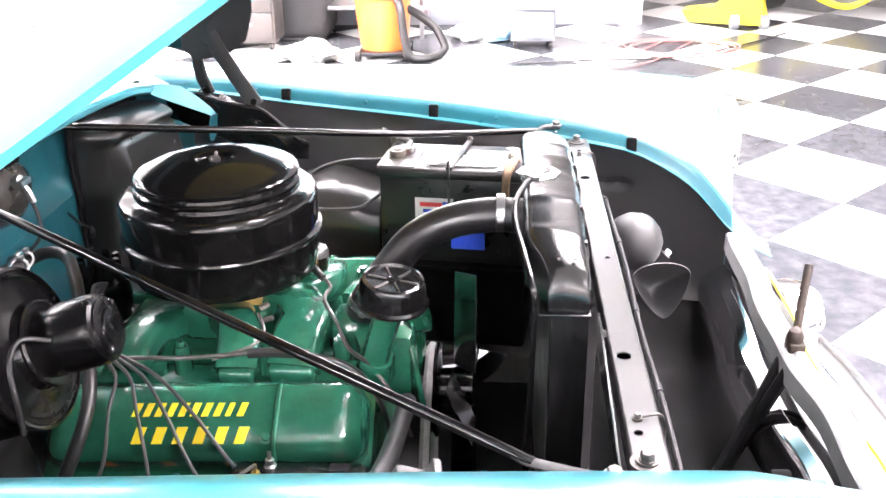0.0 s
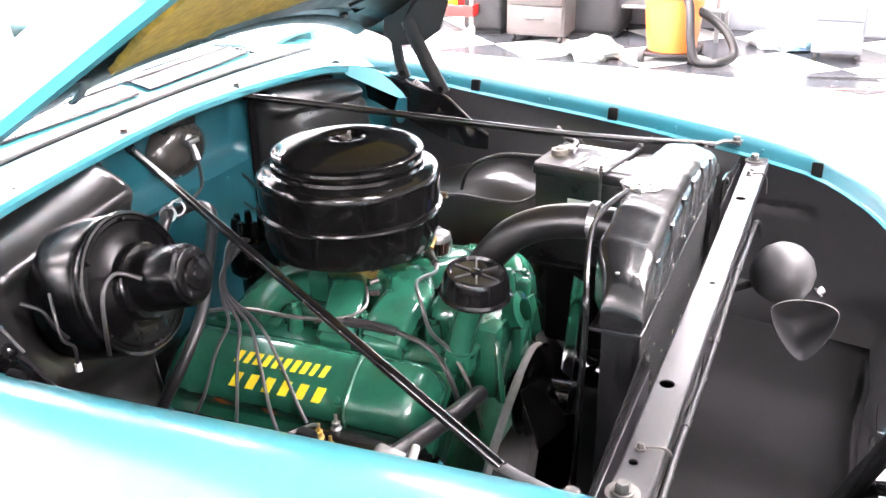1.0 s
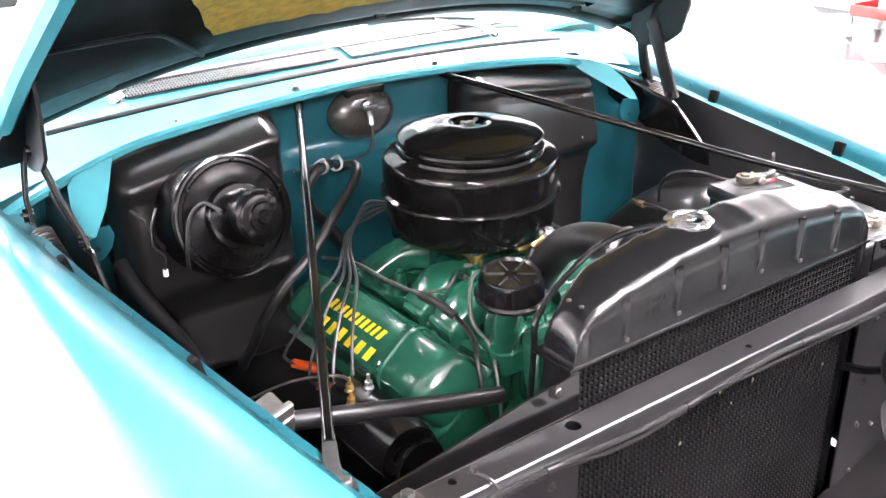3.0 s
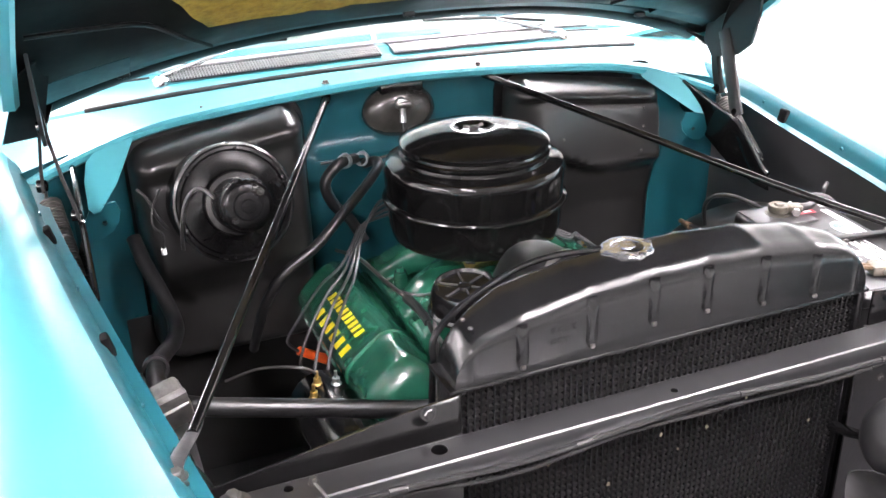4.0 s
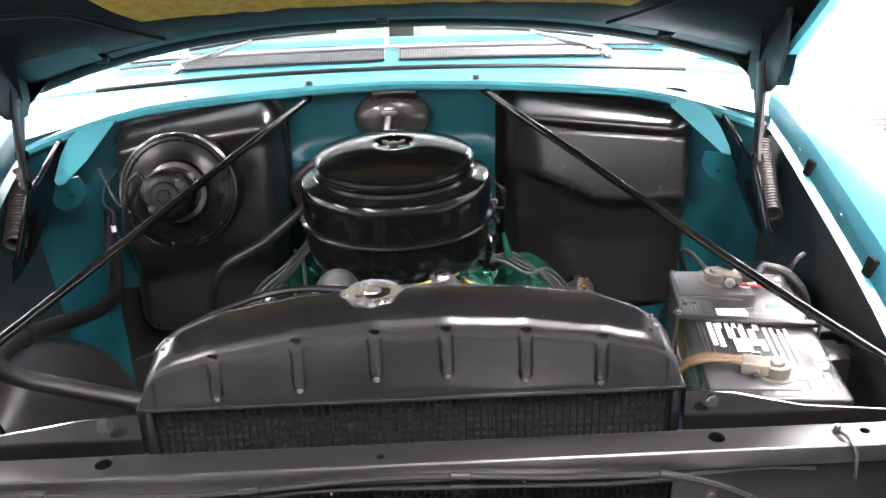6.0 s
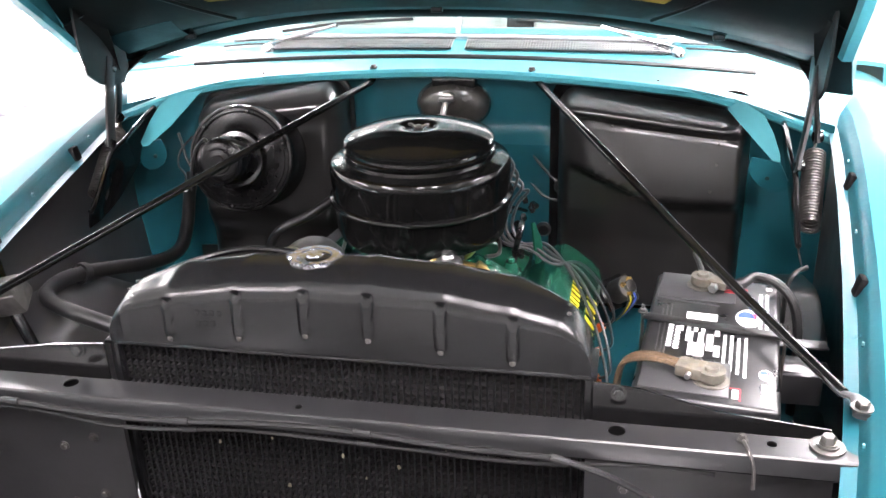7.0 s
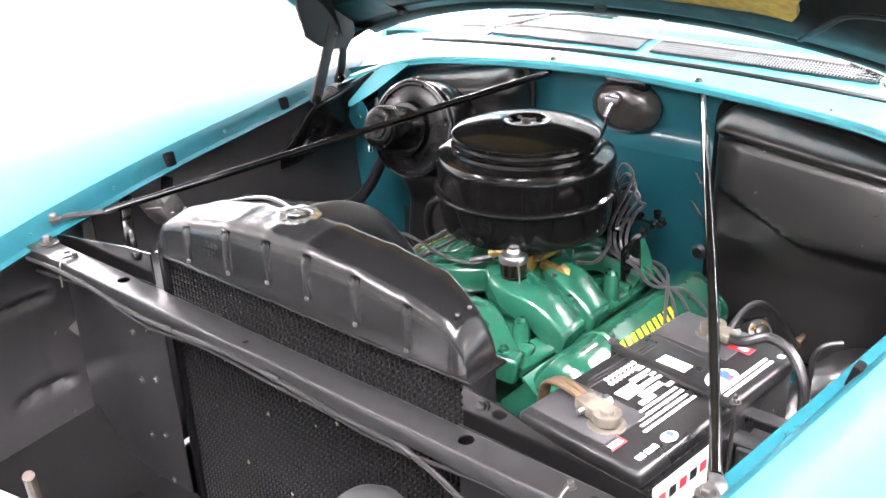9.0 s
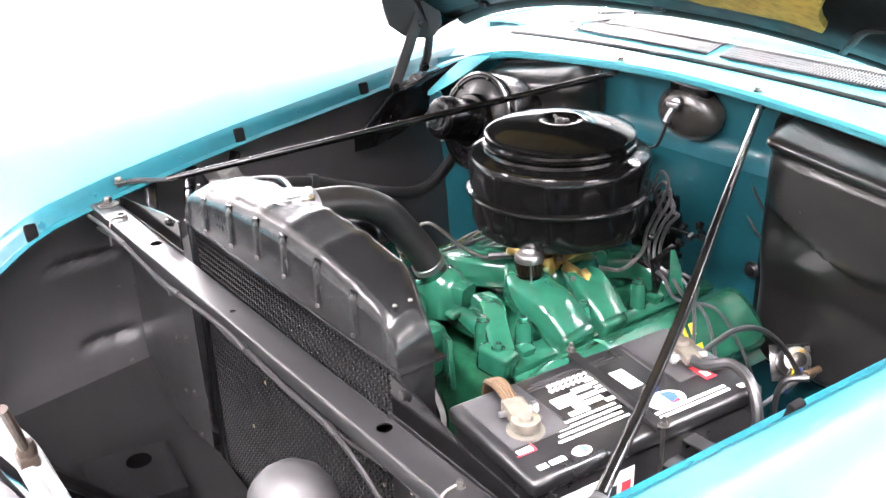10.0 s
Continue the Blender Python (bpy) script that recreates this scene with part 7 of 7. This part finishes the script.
def drawer_cabinet(name, x, y, w, d, h, material, drawers, label):
    t = thing(name, (x, y, 0), label, "cabinet")
    m = Matrix.Translation((x, y, 0))
    bm = NB()
    box(bm, (d, w, h - 0.06), m @ Matrix.Translation((0, 0, h / 2 + 0.03)), 0.008)
    part("body", bm, material, t)
    for k in range(drawers):
        bm = NB()
        hh = (h - 0.10) / drawers
        box(bm, (0.02, w - 0.03, hh - 0.012), m @ Matrix.Translation((-d / 2 - 0.008, 0, 0.08 + hh * (k + 0.5))), 0.004)
        dr = part("drawer", bm, material, t)
        bm = NB()
        box(bm, (0.02, w * 0.3, 0.018), m @ Matrix.Translation((-d / 2 - 0.026, 0, 0.08 + hh * (k + 0.5) + 0.02)), 0.004)
        part("handle", bm, STEEL, dr)
    for dx in (-0.4, 0.4):
        for dy in (-0.4, 0.4):
            bm = NB()
            lathe(bm, [(0, -0.012), (0.03, -0.012), (0.03, 0.012), (0, 0.012)], aim((x + dx * d, y + dy * w, 0.03), (0, 1, 0)), 14)
            part("caster", bm, RUBBER, t)
    return t


drawer_cabinet("file_cabinet", 6.10, -0.04, 0.34, 0.5, 0.95, CAB_GREY, 4, "tall grey steel file cabinet against the wall")
drawer_cabinet("drawer_unit", 6.04, 2.19, 0.48, 0.5, 0.75, CAB_TAUPE, 3, "brown-grey steel drawer unit on casters")
bm = NB()
box(bm, (0.6, 0.42, 1.0), Matrix.Translation((6.40, 1.82, 0.53)), 0.05, 3)
box(bm, (0.55, 0.36, 0.04), Matrix.Translation((6.40, 1.82, 0.02)), 0.01)
solid("covered_cabinet", bm, CAB_BLACK, "black covered cabinet against the wall", "cabinet")
bm = NB()
box(bm, (0.7, 0.34, 1.0), Matrix.Translation((6.35, 2.72, 0.53)), 0.04, 3)
box(bm, (0.6, 0.3, 0.04), Matrix.Translation((6.35, 2.72, 0.02)), 0.01)
solid("covered_cabinet", bm, CAB_BLACK, "black covered cabinet beside the drawer unit", "cabinet")
cart = thing("tool_cart", (6.09, 3.13, 0), "red steel tool cart on casters", "tool cart")
for z in (0.165, 0.70):
    bm = NB()
    box(bm, (0.42, 0.75, 0.012), Matrix.Translation((6.09, 3.13, z)))
    for dx in (-0.21, 0.21):
        box(bm, (0.012, 0.75, 0.09), Matrix.Translation((6.09 + dx, 3.13, z + 0.04)), 0.003)
    for dy in (-0.372, 0.372):
        box(bm, (0.42, 0.012, 0.09), Matrix.Translation((6.09, 3.13 + dy, z + 0.04)), 0.003)
    part("tray", bm, RED_PAINT, cart)
for dx in (-0.2, 0.2):
    for dy in (-0.36, 0.36):
        bm = NB()
        box(bm, (0.03, 0.03, 0.68), Matrix.Translation((6.09 + dx, 3.13 + dy, 0.43)), 0.003)
        part("upright", bm, STEEL, cart, "bare steel cart post")
        bm = NB()
        lathe(bm, [(0, -0.015), (0.045, -0.015), (0.045, 0.015), (0, 0.015)], aim((6.09 + dx, 3.13 + dy, 0.045), (0, 1, 0)), 16)
        part("caster", bm, WHITE_INK, cart)
for nm, at, mm, sz in (("spray_bottle", (6.02, 3.0, 0.175), YELLOW_PL, 0.05), ("polish_bottle", (6.1, 3.1, 0.175), BLUE_INK, 0.04), ("wax_tin", (6.0, 3.28, 0.175), WHITE_INK, 0.06)):
    bm = NB()
    lathe(bm, [(0, 0), (sz, 0), (sz, sz * 2.2), (sz * 0.4, sz * 2.8), (sz * 0.4, sz * 3.2), (0, sz * 3.2)], Matrix.Translation(at), 18)
    solid(nm, bm, mm, "small coloured bottle on the tool cart tray", "bottle")
shelf = thing("work_table", (6.5, 1.45, 0), "steel work table with a lower shelf", "table")
for z in (0.25, 0.85):
    bm = NB()
    box(bm, (0.6, 1.1, 0.03), Matrix.Translation((6.52, 1.35, z)), 0.004)
    part("shelf", bm, STEEL if z < 0.5 else WHITE_INK, shelf)
for dx in (-0.27, 0.27):
    for dy in (-0.5, 0.5):
        bm = NB()
        box(bm, (0.035, 0.035, 0.86), Matrix.Translation((6.52 + dx, 1.35 + dy, 0.43)), 0.003)
        part("leg", bm, STEEL, shelf)
for nm, c, mm, lab in (("rag", (6.25, 0.42, 0.05), CLOTH, "crumpled white cloth on the floor"), ("plastic_sheet", (5.48, 1.62, 0.05), PLASTIC, "crumpled pale plastic sheet on the floor"), ("plastic_bag", (6.2, 0.24, 0.06), BLUE_BAG, "crumpled pale blue plastic bag on the floor")):
    bm = NB()
    bmesh.ops.create_icosphere(bm, subdivisions=4, radius=0.18 if nm == "plastic_sheet" else 0.15)
    for v in bm.verts:
        k = 1 + 0.35 * noise.noise(v.co * 9) + 0.2 * noise.noise(v.co * 22)
        v.co = V((v.co.x * k, v.co.y * k * 1.1, max(-0.05, v.co.z * 0.55 * k))) + V(c)
    solid(nm, bm, mm, lab, "rag" if nm == "rag" else "bag" if nm == "plastic_bag" else "plastic sheet")
bm = NB()
pts = [(5.6, -0.75, 0.012)]
for k in range(60):
    a = k * 0.42
    pts.append((5.85 + 0.28 * math.cos(a) + 0.05 * math.sin(k * 0.7), -1.15 + 0.42 * math.sin(a) + 0.06 * math.cos(k * 0.5), 0.012 + 0.001 * (k % 5)))
tube(bm, pts + [(5.4, -0.9, 0.012), (5.15, -0.5, 0.012), (5.05, -0.2, 0.012), (4.9, 0.3, 0.012)], 0.0065, 7, 3)
solid("air_hose", bm, RED_HOSE, "loose coils of red air hose on the floor", "hose")
bm = NB()
tube(bm, [(5.3, 0.1, 0.008), (5.45, -0.5, 0.008), (5.5, -1.0, 0.008), (5.9, -1.6, 0.008), (6.4, -2.1, 0.008)], 0.006, 6, 4)
solid("power_cord", bm, RUBBER, "black power cord across the floor", "cord")
jack = thing("floor_jack", (6.75, -1.75, 0), "yellow floor jack with a grey wheel", "jack")
bm = NB()
slab(bm, [(-0.35, 0.03), (0.30, 0.03), (0.35, 0.12), (0.10, 0.16), (-0.10, 0.34), (-0.25, 0.62), (-0.33, 0.60), (-0.30, 0.20)], 0.22, Matrix.Translation((6.7, -1.66, 0)) @ pose(0, 0, 0, 90, 0, 70))
part("frame", bm, YELLOW_PL, jack)
for dy in (-0.12, 0.12):
    bm = NB()
    lathe(bm, [(0, -0.03), (0.06, -0.03), (0.06, 0.03), (0, 0.03)], aim((6.6, -1.85 + dy, 0.06), (0, 1, 0)), 18)
    part("wheel", bm, CAB_GREY, jack)
other = thing("dark_truck", (7.6, -3.0, 0), "dark parked vehicle with a yellow tow strap on its bumper", "vehicle")
bm = NB()
box(bm, (1.2, 2.0, 0.9), Matrix.Translation((7.7, -3.1, 0.75)), 0.06, 3)
part("body", bm, CAB_BLACK, other)
bm = NB()
box(bm, (0.18, 1.9, 0.16), Matrix.Translation((6.95, -3.1, 0.28)), 0.03, 3)
part("bumper", bm, BASE_GREY, other)
bm = NB()
box(bm, (0.012, 0.34, 0.10), Matrix.Translation((6.852, -2.62, 0.28)), 0.002)
part("plate", bm, WHITE_INK, other, "white plate")
bm = NB()
tube(bm, [(6.86, -2.25, 0.55), (6.83, -2.35, 0.30), (6.82, -2.60, 0.16), (6.82, -2.8, 0.17), (6.83, -3.0, 0.35), (6.86, -3.05, 0.55)], 0.025, 8)
part("tow_strap", bm, YELLOW_PL, other, "yellow tow strap")
for dy in (-0.85, 0.85):
    bm = NB()
    lathe(bm, [(0.18, -0.1), (0.32, -0.1), (0.34, 0), (0.32, 0.1), (0.18, 0.1), (0, 0.09)], aim((7.6, -3.1 + dy, 0.34), (0, 1, 0)), 28)
    part("wheel", bm, RUBBER, other)

# ---- floor of large checker tiles ----
TILE, ANG, OX, OY = 0.6096, 224.39, 4.340, -1.3787
bm = NB()
box(bm, (22.0, 18.0, 0.02), Matrix.Translation((2.6, 1.0, -0.0135)))
floor = solid("floor", bm, mat("floor_joint", (0.12, 0.12, 0.12), 0.7), "polished checkerboard garage floor of large tiles", "floor", kind="structure")
bm = NB()
box(bm, (TILE - 0.003, TILE - 0.003, 0.004), Matrix.Translation((0, 0, -0.002)), 0.0008, 1)
me_w = bpy.data.meshes.new("tile_light")
bm.to_mesh(me_w)
me_d = bpy.data.meshes.new("tile_dark")
bm.to_mesh(me_d)
bm.free()
me_w.materials.append(TILE_W)
me_d.materials.append(TILE_B)
rest = {0: NB(), 1: NB()}
TR = pose(OX, OY, 0, 0, 0, ANG)
count = 0
for i in range(-24, 24):
    for j in range(-24, 24):
        c = TR @ V(((i + 0.5) * TILE, (j + 0.5) * TILE, 0))
        if not (-7.0 < c.x < 12.0 and -7.0 < c.y < 9.0):
            continue
        dark = 1 - (i + j) % 2
        if 2.0 < c.x < 7.2 and -3.5 < c.y < 5.0 and count < 300:
            o = new("tile", me_d if dark else me_w)
            o.parent = floor
            o.matrix_basis = TR @ Matrix.Translation(((i + 0.5) * TILE, (j + 0.5) * TILE, 0.0005 * math.sin(i * 7.1 + j * 3.3)))
            count += 1
        else:
            box(rest[dark], (TILE - 0.003, TILE - 0.003, 0.004), TR @ Matrix.Translation(((i + 0.5) * TILE, (j + 0.5) * TILE, -0.002)))
for dark, material in ((0, TILE_W), (1, TILE_B)):
    o = link("floor_tiles", rest[dark], material)
    o.parent = floor
    tagged(o, kind="stuff")
